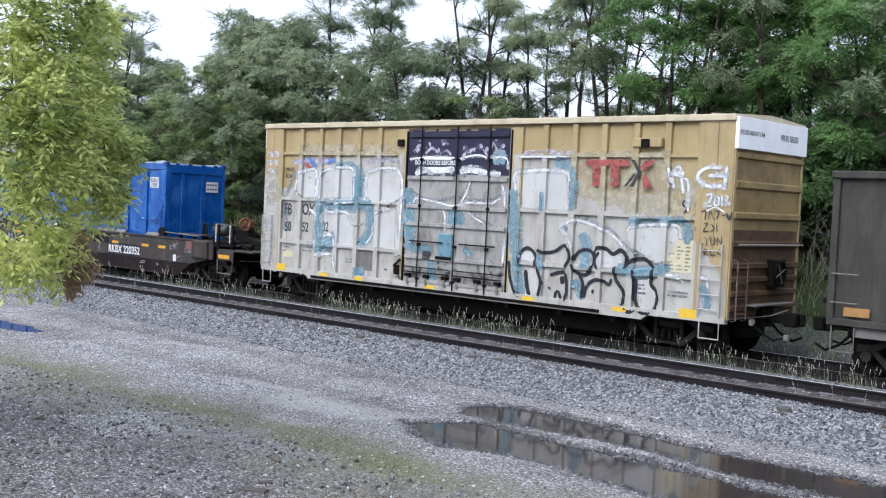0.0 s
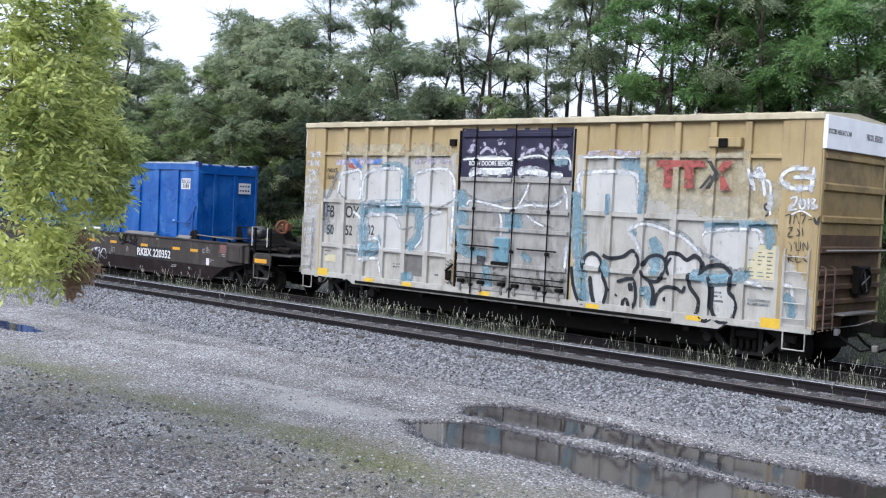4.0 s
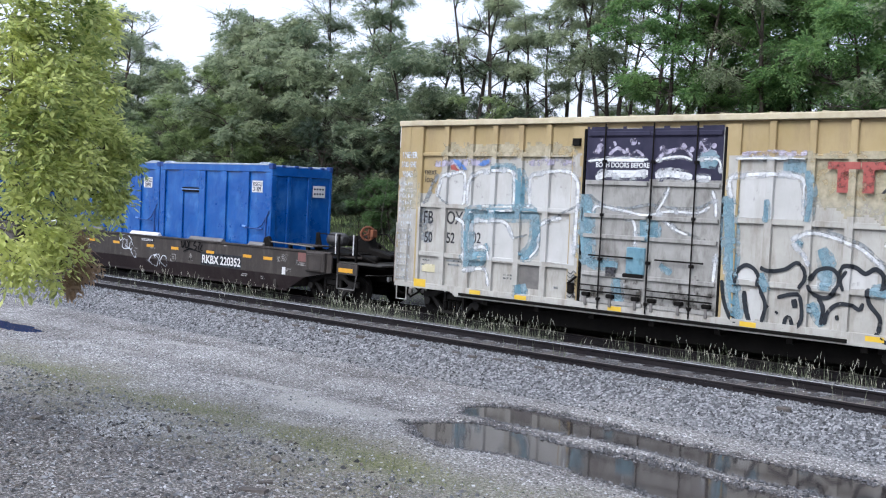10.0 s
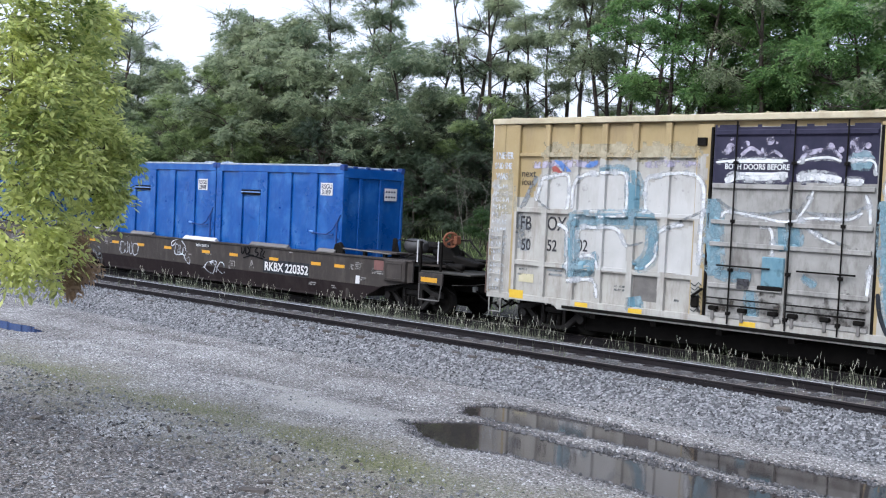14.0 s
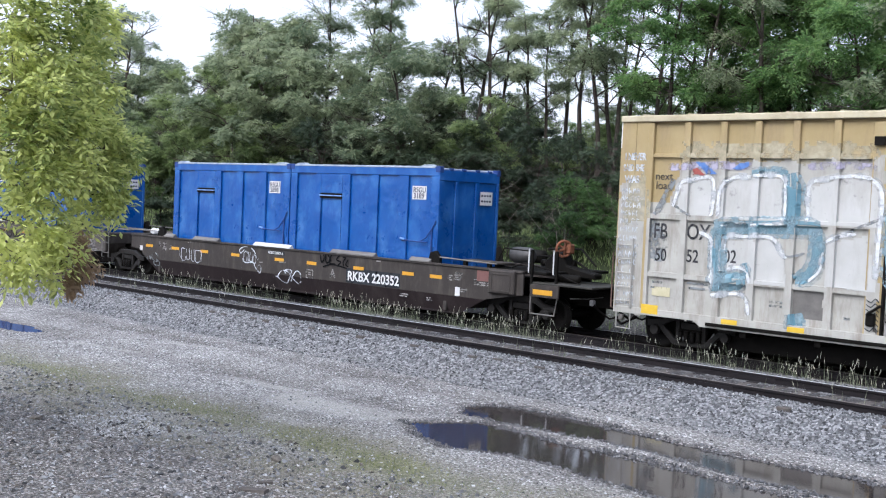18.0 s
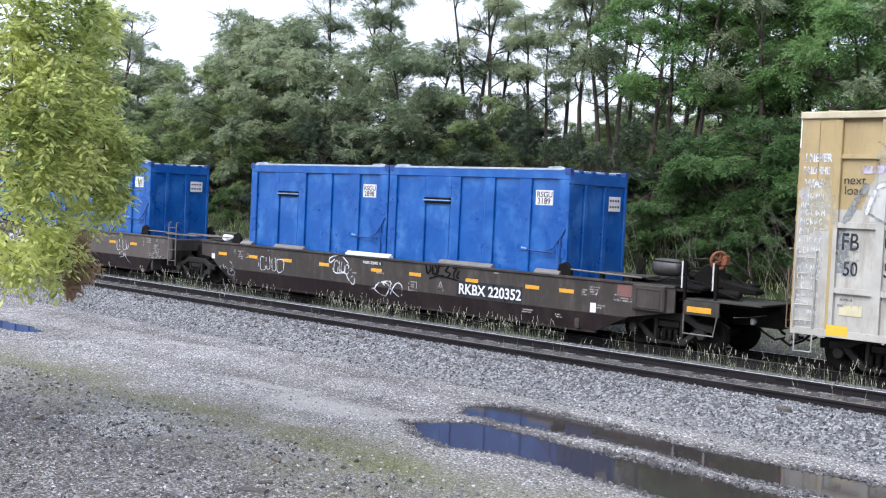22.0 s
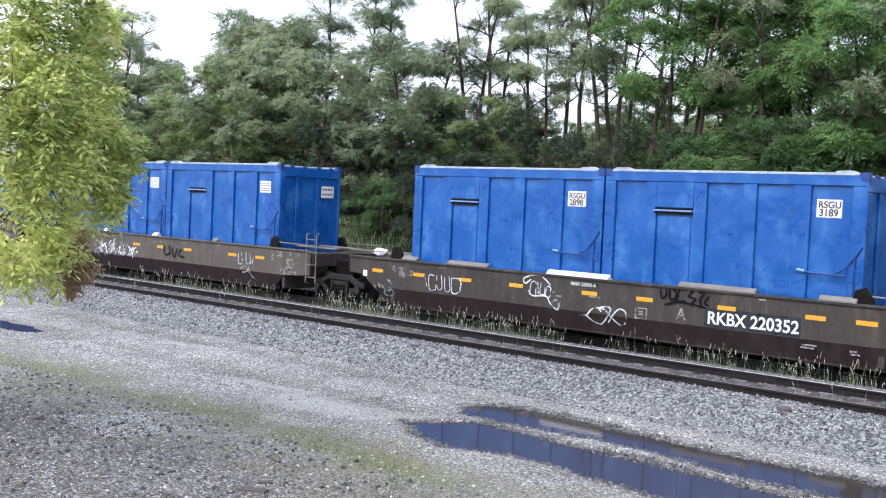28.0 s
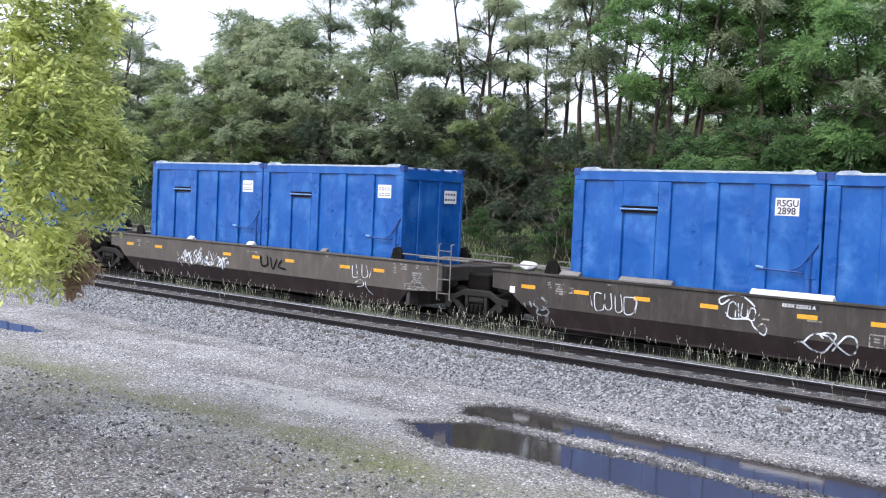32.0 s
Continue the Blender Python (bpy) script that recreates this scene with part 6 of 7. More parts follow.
def paint_lines(name, material, label, strokes, car=None, surface=side_y):
    """Sprayed strokes that lie on the relief of a car's side, a few millimetres proud; each is a part."""
    layer[0] += 1
    lift = 0.003 + 0.0005 * layer[0]
    rs = random.Random(layer[0])
    mist = {"light_blue_spray": M_BLUEMIST, "white_spray": M_WHITEMIST}.get(material.name)
    if mist and car is None and not name.endswith("overspray"):
        paint_lines("overspray", mist, label, [(pts, w * 1.55 + 0.05) for pts, w in strokes if w > 0.035])
    for pts, w in strokes:
        V, F = [], []
        lift += 0.00003
        line_ = smooth_line(pts)
        across = 4 if w > 0.08 else 2
        n = len(line_)
        for i, p in enumerate(line_):
            d = (line_[min(i + 1, n - 1)] - line_[max(i - 1, 0)]).normalized()
            s = Vector((-d.y, d.x))
            end = min(i, n - 1 - i) * 0.045
            ww = w * (0.62 + 0.38 * min(1.0, end / (w * 0.5 + 1e-6))) * rs.uniform(0.94, 1.06)
            for k in range(across + 1):
                q = p + s * ww * (k / across - 0.5)
                V.append((q.x, surface(q.x, q.y) - lift, q.y))
            if i:
                b = len(V) - 2 * (across + 1)
                for k in range(across):
                    F.append((b + k, b + k + 1, b + across + 2 + k, b + across + 1 + k))
        soup(name, V, F, material, car or the_boxcar)["label"] = label


def paint_fill(name, material, label, outline, cell=0.05, ragged=0.06):
    """A painted area with a ragged edge, draped over the boxcar's side."""
    layer[0] += 1
    lift = 0.002 + 0.0005 * layer[0]
    x0, x1 = min(p[0] for p in outline), max(p[0] for p in outline)
    z0, z1 = min(p[1] for p in outline), max(p[1] for p in outline)
    xs = sorted(set([x0 + i * cell for i in range(int((x1 - x0) / cell) + 2)] + [p + d for p in POSTS for d in (-0.083, -0.079, 0.079, 0.083) if x0 < p + d < x1]))
    zs = sorted(set([z0 + i * cell for i in range(int((z1 - z0) / cell) + 2)] + [r + d for r in RAILS for d in (-0.058, -0.054, 0.054, 0.058) if z0 < r + d < z1]))
    n = len(xs)
    V = [(x, side_y(x, z, 0.004) - lift, z) for z in zs for x in xs]
    F = []
    for k in range(len(zs) - 1):
        for i in range(n - 1):
            cx, cz = (xs[i] + xs[i + 1]) / 2, (zs[k] + zs[k + 1]) / 2
            cx, cz = cx + ragged * noise.noise((cx * 4, cz * 4, 3)), cz + ragged * noise.noise((cx * 4, cz * 4, 7))
            inside = False
            for (ax, az), (bx, bz) in zip(outline, outline[1:] + outline[:1]):
                if (az > cz) != (bz > cz) and cx < (bx - ax) * (cz - az) / (bz - az) + ax:
                    inside = not inside
            if inside:
                b = k * n + i
                F.append((b, b + 1, b + n + 1, b + n))
    ob = soup(name, V, F, material, the_boxcar)
    ob["label"] = label
    return ob


def paint_dots(dots):
    for x, z, r in dots:
        V = [(x, side_y(x, z) - 0.022, z)] + [(x + r * math.cos(k * math.tau / 14), side_y(x, z) - 0.022, z + r * math.sin(k * math.tau / 14)) for k in range(14)]
        soup("paint_bubble", V, [(0, 1 + k, 1 + (k + 1) % 14) for k in range(14)], M_LILAC, the_boxcar)["label"] = "pale lilac sprayed bubble"


def dash(parent, x, z, w, h, y, material, name="stencil_line"):
    """A short bar for writing too small to read."""
    return part(name, box(x, x + w, y - 0.003, y, z, z + h, 0.0), material, parent)


paint_fill("buff_fill", M_BUFF, "chalky off-white paint over the yellow", [(-7.72, 0.78), (-7.72, 3.5), (-7.35, 3.7), (-7.0, 3.3), (-6.5, 3.2), (-6.15, 4.05), (-1.84, 4.25), (-1.84, 0.72), (-5.5, 0.68), (-5.7, 0.78)], ragged=0.14)
paint_fill("buff_fill", M_BUFF, "chalky off-white paint over the yellow", [(1.9, 0.72), (1.9, 4.25), (3.62, 4.22), (3.8, 3.45), (5.3, 3.42), (6.2, 3.35), (6.3, 2.7), (7.0, 2.4), (7.7, 1.6), (7.7, 0.8), (5.9, 0.78), (5.7, 0.7)])
paint_fill("thin_fill", M_BUFFMIST, "thin chalky overspray on the yellow", [(3.5, 3.3), (3.5, 4.35), (6.1, 4.3), (6.9, 3.6), (6.9, 2.3), (6.2, 2.8)], ragged=0.2)
paint_fill("thin_fill", M_BUFFMIST, "thin chalky overspray on the yellow", [(-7.6, 2.7), (-7.5, 3.6), (-7.05, 3.9), (-6.9, 2.9)], ragged=0.2)
paint_fill("thin_fill", M_BUFFMIST, "thin chalky overspray on the yellow", [(-6.3, 4.0), (-6.2, 4.5), (-2.3, 4.5), (-1.9, 4.2)], ragged=0.25)
paint_fill("navy_fill", M_NIGHT, "dark navy paint on the upper doors", [(-1.70, 3.68), (-1.70, 4.86), (1.76, 4.86), (1.76, 3.72)], ragged=0.03)
paint_fill("smoke_fill", M_GREYSPRAY, "smudged grey paint", [(-6.9, 2.0), (-6.9, 2.88), (-6.75, 2.88), (-6.45, 2.3), (-6.6, 1.95)])
paint_fill("patch_fill", M_DUSTSTEEL, "grey primer patch", [(-3.55, 1.05), (-3.55, 1.6), (-2.92, 1.6), (-2.92, 1.05)], ragged=0.02)
paint_fill("patch_fill", M_FADEDYEL, "pale yellow data panel", [(6.23, 1.75), (6.23, 2.45), (6.88, 2.45), (6.88, 1.75)], ragged=0.0)
paint_fill("soot_fill", M_SOOT, "greasy soot around the door gear", [(-1.9, 0.85), (-1.95, 1.4), (-1.2, 1.25), (-0.4, 1.5), (0.5, 1.2), (1.2, 1.7), (1.75, 1.5), (1.75, 0.85)], ragged=0.12)

paint_fill("letter_fill", M_LETTER, "white sprayed letter body", [(-6.32, 3.02), (-6.2, 3.61), (-5.5, 3.77), (-5.43, 2.98)], ragged=0.02)
paint_fill("letter_fill", M_LETTER, "white sprayed letter body", [(-5.25, 2.94), (-5.2, 3.56), (-4.92, 3.79), (-3.91, 3.81), (-3.86, 2.94)], ragged=0.02)
paint_fill("letter_fill", M_LETTER, "white sprayed letter body", [(-3.31, 2.93), (-3.33, 3.64), (-2.61, 3.85), (-2.04, 3.79), (-1.89, 3.53), (-1.89, 2.91)], ragged=0.02)
paint_fill("letter_fill", M_LETTER, "white sprayed letter body", [(-5.09, 1.86), (-5.03, 2.5), (-4.07, 2.55), (-3.72, 2.18), (-3.69, 1.66), (-4.45, 1.65), (-4.54, 1.94)], ragged=0.02)
paint_fill("letter_fill", M_LETTER, "white sprayed letter body", [(-2.89, 1.72), (-2.95, 2.55), (-2.13, 2.76), (-1.9, 1.94), (-1.89, 1.7)], ragged=0.02)
paint_fill("letter_fill", M_LETTER, "white sprayed letter body", [(2.04, 2.98), (1.99, 3.79), (2.78, 3.85), (3.38, 3.81), (3.51, 3.58), (3.54, 2.99)], ragged=0.02)
paint_fill("letter_fill", M_LETTER, "white sprayed letter body", [(5.26, 2.41), (5.26, 2.54), (5.39, 2.65), (5.88, 2.7), (6.42, 2.71), (6.5, 2.49), (6.27, 1.98), (5.93, 1.92), (5.45, 2.15)], ragged=0.02)
paint_fill("letter_fill", M_LETTER, "white sprayed letter body", [(2.21, 1.73), (2.27, 1.95), (2.55, 1.95), (2.66, 1.69)], ragged=0.02)
paint_fill("letter_fill", M_LETTER, "white sprayed letter body", [(3.83, 1.67), (3.97, 2.0), (4.22, 2.02), (4.27, 1.71)], ragged=0.02)
paint_fill("letter_fill", M_LETTER, "white sprayed letter body", [(5.57, 0.95), (5.54, 1.53), (5.84, 1.56), (6.04, 1.13), (5.88, 0.85)], ragged=0.02)
paint_fill("letter_fill", M_LETTER, "white sprayed letter body", [(2.49, 0.89), (2.44, 1.5), (2.73, 1.58), (2.85, 0.95)], ragged=0.02)
paint_fill("letter_fill", M_LETTER, "white sprayed letter body", [(4.43, 1.69), (4.45, 2.06), (4.72, 2.1), (5.07, 2.06), (5.13, 1.77)], ragged=0.02)

paint_lines("lilac_cloud", M_LILAC, "lilac spray-paint clouds", (
    ([(-1.08, 4.25), (-0.86, 4.4), (-0.61, 4.26)], 0.08),
    ([(-0.56, 4.25), (-0.37, 4.34), (-0.17, 4.23)], 0.068),
    ([(0.19, 4.14), (0.35, 4.3), (0.8, 4.36), (1.04, 4.2)], 0.098),
    ([(1.15, 4.19), (1.36, 4.32), (1.63, 4.3)], 0.086),
    ([(-1.52, 4.34), (-1.34, 4.31)], 0.116),
    ([(-6.55, 4.0), (-5.55, 4.04), (-4.6, 4.05)], 0.17),
    ([(-3.4, 4.04), (-2.55, 4.07), (-2.0, 4.02)], 0.145),
    ([(2.19, 4.28), (2.89, 4.31), (3.59, 4.31)], 0.12),
))
paint_lines("blue_stroke", M_SKYBLUE, "pale blue spray-paint strokes", (
    ([(-5.37, 2.74), (-4.52, 2.79), (-3.76, 2.83), (-3.04, 2.84)], 0.263),
    ([(-5.29, 2.77), (-5.26, 2.09), (-5.24, 1.43)], 0.261),
    ([(-5.27, 1.59), (-4.92, 1.64), (-4.58, 1.74)], 0.362),
    ([(-4.63, 2.06), (-4.55, 1.75)], 0.179),
    ([(-3.7, 3.91), (-3.65, 3.44), (-3.65, 2.89)], 0.299),
    ([(-4.59, 3.9), (-4.13, 3.93), (-3.8, 3.92)], 0.114),
    ([(-3.15, 2.81), (-3.1, 2.34), (-3.22, 1.94), (-3.52, 1.8)], 0.235),
    ([(-3.51, 1.13), (-3.46, 0.89), (-3.48, 0.67)], 0.299),
    ([(-1.64, 3.35), (-1.61, 2.55), (-1.53, 1.75)], 0.306),
    ([(-1.53, 1.8), (-1.08, 1.8), (-0.7, 1.79)], 0.163),
    ([(-0.73, 1.54), (-0.66, 1.16), (-0.62, 0.86)], 0.184),
    ([(-0.11, 2.88), (-0.05, 2.35)], 0.18),
    ([(0.15, 2.89), (0.21, 2.37)], 0.223),
    ([(0.38, 1.88), (0.68, 1.72)], 0.099),
    ([(1.21, 4.13), (1.42, 4.17), (1.64, 4.09)], 0.257),
))
paint_lines("blue_stroke", M_SKYBLUE, "pale blue spray-paint strokes", (
    ([(1.94, 3.42), (2.0, 2.7), (2.07, 1.84)], 0.223),
    ([(2.06, 1.84), (2.18, 1.23), (2.26, 0.87)], 0.197),
    ([(3.07, 4.01), (3.55, 4.03)], 0.201),
    ([(3.62, 3.96), (3.7, 3.43), (3.65, 2.96)], 0.118),
    ([(2.78, 3.37), (2.8, 2.91)], 0.097),
    ([(3.94, 2.45), (4.09, 2.13), (4.08, 1.64)], 0.21),
    ([(5.26, 2.78), (5.76, 2.8), (6.33, 2.82), (6.66, 2.88)], 0.12),
    ([(6.66, 2.88), (6.71, 2.61), (6.71, 2.37)], 0.129),
    ([(4.97, 1.73), (5.48, 1.68), (5.94, 1.73), (6.32, 1.85)], 0.176),
    ([(3.81, 1.38), (4.08, 0.96)], 0.152),
    ([(2.76, 1.89), (2.86, 1.51)], 0.145),
    ([(7.15, 1.52), (7.29, 1.26), (7.29, 1.03)], 0.127),
    ([(3.41, 2.56), (3.62, 2.5)], 0.094),
))
paint_lines("grey_outline", M_GREYSPRAY, "grey-blue spray-paint outlines", (
    ([(-2.88, 2.59), (-2.41, 2.84), (-1.86, 3.08)], 0.06),
    ([(-6.41, 3.2), (-5.89, 2.96)], 0.053),
    ([(-4.11, 2.59), (-3.73, 2.26), (-3.36, 2.34)], 0.05),
    # this wide diagonal draws a shadow as a grey stroke
    ([(-6.8, 2.97), (-6.39, 3.74)], 0.147),
    ([(-1.59, 3.35), (-1.16, 3.13), (-0.53, 3.07), (0.01, 3.17), (0.54, 3.12), (1.21, 3.14), (1.59, 3.3)], 0.067),
    ([(0.17, 3.07), (0.38, 3.39), (0.51, 3.62)], 0.055),
    ([(0.27, 2.95), (0.56, 2.8), (1.02, 2.59), (1.45, 2.47)], 0.065),
    ([(3.72, 2.79), (4.18, 2.75), (4.76, 2.56), (5.1, 2.29), (5.47, 2.11), (5.93, 1.9)], 0.079),
    ([(3.81, 2.85), (4.17, 2.83)], 0.046),
    ([(5.93, 1.88), (6.31, 1.94)], 0.065),
))
paint_lines("white_highlight", M_WHITE, "white spray-paint highlights", (
    ([(-6.39, 3.15), (-6.22, 3.61), (-5.94, 3.74), (-5.52, 3.79), (-5.42, 3.52), (-5.45, 2.98)], 0.066),
    ([(-5.27, 2.99), (-5.23, 3.55), (-4.97, 3.8), (-4.55, 3.82)], 0.065),
    ([(-4.52, 3.85), (-3.93, 3.83), (-3.83, 3.43), (-3.84, 2.93)], 0.063),
    ([(-3.33, 2.95), (-3.34, 3.67), (-3.02, 3.8), (-2.47, 3.88)], 0.061),
    ([(-5.11, 1.86), (-5.08, 2.53), (-4.66, 2.6), (-4.08, 2.6), (-3.83, 2.3), (-3.69, 2.22)], 0.063),
    ([(-5.06, 1.89), (-4.78, 1.96), (-4.55, 1.87), (-4.48, 1.65)], 0.064),
    ([(-5.35, 1.4), (-5.38, 2.08), (-5.44, 2.5), (-5.71, 2.64)], 0.079),
    ([(-2.95, 2.57), (-2.66, 2.72), (-2.36, 2.77)], 0.061),
    ([(-2.99, 2.38), (-3.04, 2.03), (-3.26, 1.79)], 0.049),
    ([(-5.38, 1.34), (-4.74, 1.41), (-4.52, 1.3), (-4.45, 1.01)], 0.064),
    ([(-5.18, 2.8), (-4.52, 2.85), (-3.8, 2.89)], 0.038),
))
paint_lines("white_highlight", M_WHITE, "white spray-paint highlights", (
    ([(-2.47, 3.88), (-2.1, 3.81), (-1.88, 3.54), (-1.89, 2.77), (-1.91, 1.94)], 0.071),
    ([(-1.44, 2.97), (-1.38, 3.08), (-1.1, 3.08), (-0.53, 3.0), (-0.02, 2.94), (0.54, 3.04), (1.22, 3.04), (1.51, 3.17)], 0.045),
    ([(-0.57, 2.82), (-0.37, 2.81), (-0.28, 2.51), (-0.31, 1.73)], 0.057),
    ([(0.22, 3.01), (0.41, 3.3), (0.53, 3.61)], 0.044),
    ([(0.37, 2.88), (0.68, 2.68), (1.0, 2.56)], 0.044),
    ([(1.55, 3.52), (1.64, 3.28), (1.67, 2.96)], 0.053),
    ([(1.72, 2.2), (1.7, 1.88), (1.68, 1.61)], 0.064),
    ([(-1.64, 4.11), (-0.85, 4.17), (-0.05, 4.15)], 0.046),
    ([(0.13, 4.12), (0.47, 4.2), (0.81, 4.22), (1.04, 4.15)], 0.044),
    ([(1.13, 4.16), (1.64, 4.16), (1.73, 3.88)], 0.042),
    ([(-1.41, 3.72), (-1.08, 3.83), (-0.58, 3.82), (-0.04, 3.87)], 0.148),
    ([(0.15, 3.8), (0.49, 3.85), (1.06, 3.79)], 0.143),
    ([(1.12, 3.78), (1.5, 3.77)], 0.096),
))
paint_lines("white_highlight", M_WHITE, "white spray-paint highlights", (
    ([(2.01, 3.37), (1.94, 3.67), (2.08, 3.83), (2.78, 3.88), (3.41, 3.84), (3.54, 3.61), (3.57, 3.06)], 0.072),
    ([(3.31, 2.58), (3.73, 2.74), (4.18, 2.68), (4.7, 2.51), (5.06, 2.26), (5.19, 2.12)], 0.057),
    ([(3.34, 2.52), (3.62, 2.31), (3.75, 2.08)], 0.059),
    ([(5.18, 2.56), (5.35, 2.67), (5.88, 2.74), (6.44, 2.74), (6.53, 2.57), (6.56, 2.45)], 0.054),
    ([(2.06, 4.19), (2.76, 4.2), (3.54, 4.18)], 0.048),
    ([(6.26, 1.68), (6.51, 1.65), (6.69, 1.53)], 0.054),
    ([(7.06, 1.69), (7.25, 1.66), (7.3, 1.48)], 0.063),
))
paint_lines("white_highlight", M_WHITE, "white spray-paint drips", (
    ([(6.2, 3.99), (6.32, 3.54)], 0.06),
    ([(6.34, 3.93), (6.43, 3.99), (6.56, 3.44)], 0.07),
    ([(6.54, 3.77), (6.66, 3.66), (6.69, 3.06)], 0.05),
    ([(6.26, 3.88), (6.55, 3.86)], 0.14),
))
paint_lines("white_highlight", M_WHITE, "white spray-paint highlights", (
    ([(7.49, 4), (7.11, 3.98), (6.92, 3.8), (7.13, 3.62), (7.51, 3.63), (7.55, 3.81), (7.17, 3.83)], 0.07),
    ([(7.59, 4.03), (7.55, 3.53)], 0.06),
    ([(7.14, 3.41), (7.27, 3.44), (7.24, 3.3), (7.13, 3.19), (7.29, 3.2)], 0.04),
    ([(7.36, 3.42), (7.45, 3.36), (7.44, 3.23), (7.35, 3.23), (7.36, 3.42)], 0.04),
    ([(7.51, 3.43), (7.53, 3.2)], 0.04),
    ([(7.59, 3.42), (7.66, 3.39), (7.6, 3.32), (7.68, 3.27), (7.59, 3.21)], 0.04),
    ([(7.16, 3.08), (7.38, 3.17), (7.6, 3.07)], 0.03),
))
paint_lines("black_outline", M_BLACKSPRAY, "black spray-paint bubble outlines", (
    ([(1.89, 1.68), (1.96, 1.27), (2.11, 0.94), (2.26, 0.84)], 0.087),
    ([(2.19, 1.63), (2.18, 1.87), (2.38, 2.02), (2.59, 1.93), (2.69, 1.74), (2.66, 1.61)], 0.085),
    ([(2.37, 1.49), (2.43, 1.13), (2.52, 0.87)], 0.11),
    ([(2.7, 1.64), (2.89, 1.27), (2.83, 0.9)], 0.085),
    ([(2.7, 2.01), (2.93, 1.94), (3.24, 2.0), (3.46, 2.14), (3.65, 2.04), (3.69, 1.84), (3.56, 1.64)], 0.083),
    ([(3.1, 1.42), (3.4, 1.51), (3.61, 1.47), (3.67, 1.07), (3.56, 0.85)], 0.083),
    ([(3.27, 0.82), (3.3, 1.02), (3.39, 1.04), (3.46, 0.84)], 0.083),
    ([(3.07, 1.14), (3.13, 1.1)], 0.084),
    ([(3.45, 1.42), (3.49, 1.25)], 0.154),
))
paint_lines("black_outline", M_BLACKSPRAY, "black spray-paint bubble outlines", (
    ([(3.77, 1.82), (3.9, 2.02), (4.16, 2.08), (4.33, 1.95), (4.31, 1.7), (4.13, 1.51), (3.86, 1.55), (3.75, 1.73)], 0.081),
    ([(4.33, 2.0), (4.47, 2.15), (4.67, 2.13), (4.85, 2.03), (5.04, 2.13), (5.2, 2.0), (5.19, 1.73)], 0.091),
    ([(4.47, 1.67), (4.41, 1.87), (4.52, 2.06)], 0.069),
    ([(3.95, 1.51), (4.06, 1.28), (4.03, 0.97)], 0.093),
    ([(4.1, 0.98), (4.16, 1.23), (4.34, 1.4), (4.59, 1.42), (4.77, 1.34), (4.84, 1.47)], 0.08),
    ([(4.34, 1.19), (4.36, 1.1)], 0.093),
    ([(4.93, 1.76), (4.95, 1.48), (5.17, 1.21), (5.16, 0.93)], 0.09),
    ([(5.21, 1.75), (5.31, 1.86), (5.29, 2.03)], 0.067),
))
paint_lines("black_outline", M_BLACKSPRAY, "black spray-paint bubble outlines", (
    ([(5.29, 1.85), (5.46, 1.95), (5.69, 1.97), (5.88, 1.84), (5.92, 1.68), (5.87, 1.45), (6.02, 1.3), (6.09, 1.14), (5.99, 0.91), (5.81, 0.8), (5.6, 0.86), (5.49, 1.08), (5.49, 1.42), (5.41, 1.72)], 0.088),
    ([(5.09, 0.92), (5.35, 0.78), (5.55, 0.86)], 0.079),
))
paint_lines("marker_stroke", M_STENCIL, "dark scrawled marker strokes", (
    ([(7.05, 3.06), (7.16, 3.09), (7.15, 2.9)], 0.025),
    ([(7.23, 2.9), (7.27, 3.09), (7.35, 2.91)], 0.025),
    ([(7.38, 3.08), (7.47, 3.09), (7.41, 2.91)], 0.025),
    ([(7.53, 3), (7.62, 3.02)], 0.025),
    ([(7.12, 2.81), (7.22, 2.84), (7.13, 2.66), (7.25, 2.67)], 0.025),
    ([(7.31, 2.82), (7.38, 2.72), (7.3, 2.67)], 0.025),
    ([(7.42, 2.85), (7.45, 2.67)], 0.025),
    ([(7.15, 2.55), (7.22, 2.47), (7.21, 2.36)], 0.022),
    ([(7.28, 2.56), (7.27, 2.5)], 0.022),
    ([(7.31, 2.56), (7.33, 2.39), (7.4, 2.4), (7.4, 2.57)], 0.022),
    ([(7.47, 2.38), (7.46, 2.55), (7.56, 2.41), (7.55, 2.58)], 0.022),
    ([(7.18, 2.14), (7.17, 2.29), (7.26, 2.26), (7.17, 2.21), (7.28, 2.16)], 0.022),
))
paint_lines("marker_stroke", M_STENCIL, "dark scrawled marker strokes", (
    ([(7.32, 2.3), (7.34, 2.16), (7.44, 2.18)], 0.022),
    ([(7.54, 2.32), (7.48, 2.24), (7.57, 2.17)], 0.022),
    ([(7.65, 3.05), (7.71, 2.93), (7.77, 3.08)], 0.06),
))
paint_dots(((-0.45, 4.55, 0.09), (-1.32, 4.41, 0.1), (0.3, 4.39, 0.07), (0.8, 4.41, 0.1), (1.33, 4.46, 0.15), (1.54, 4.45, 0.06), (-1.31, 4.59, 0.05), (-0.95, 4.49, 0.06), (1.02, 4.37, 0.06), (-1.07, 4.41, 0.03), (-0.3, 4.51, 0.03), (-0.57, 4.36, 0.07)))
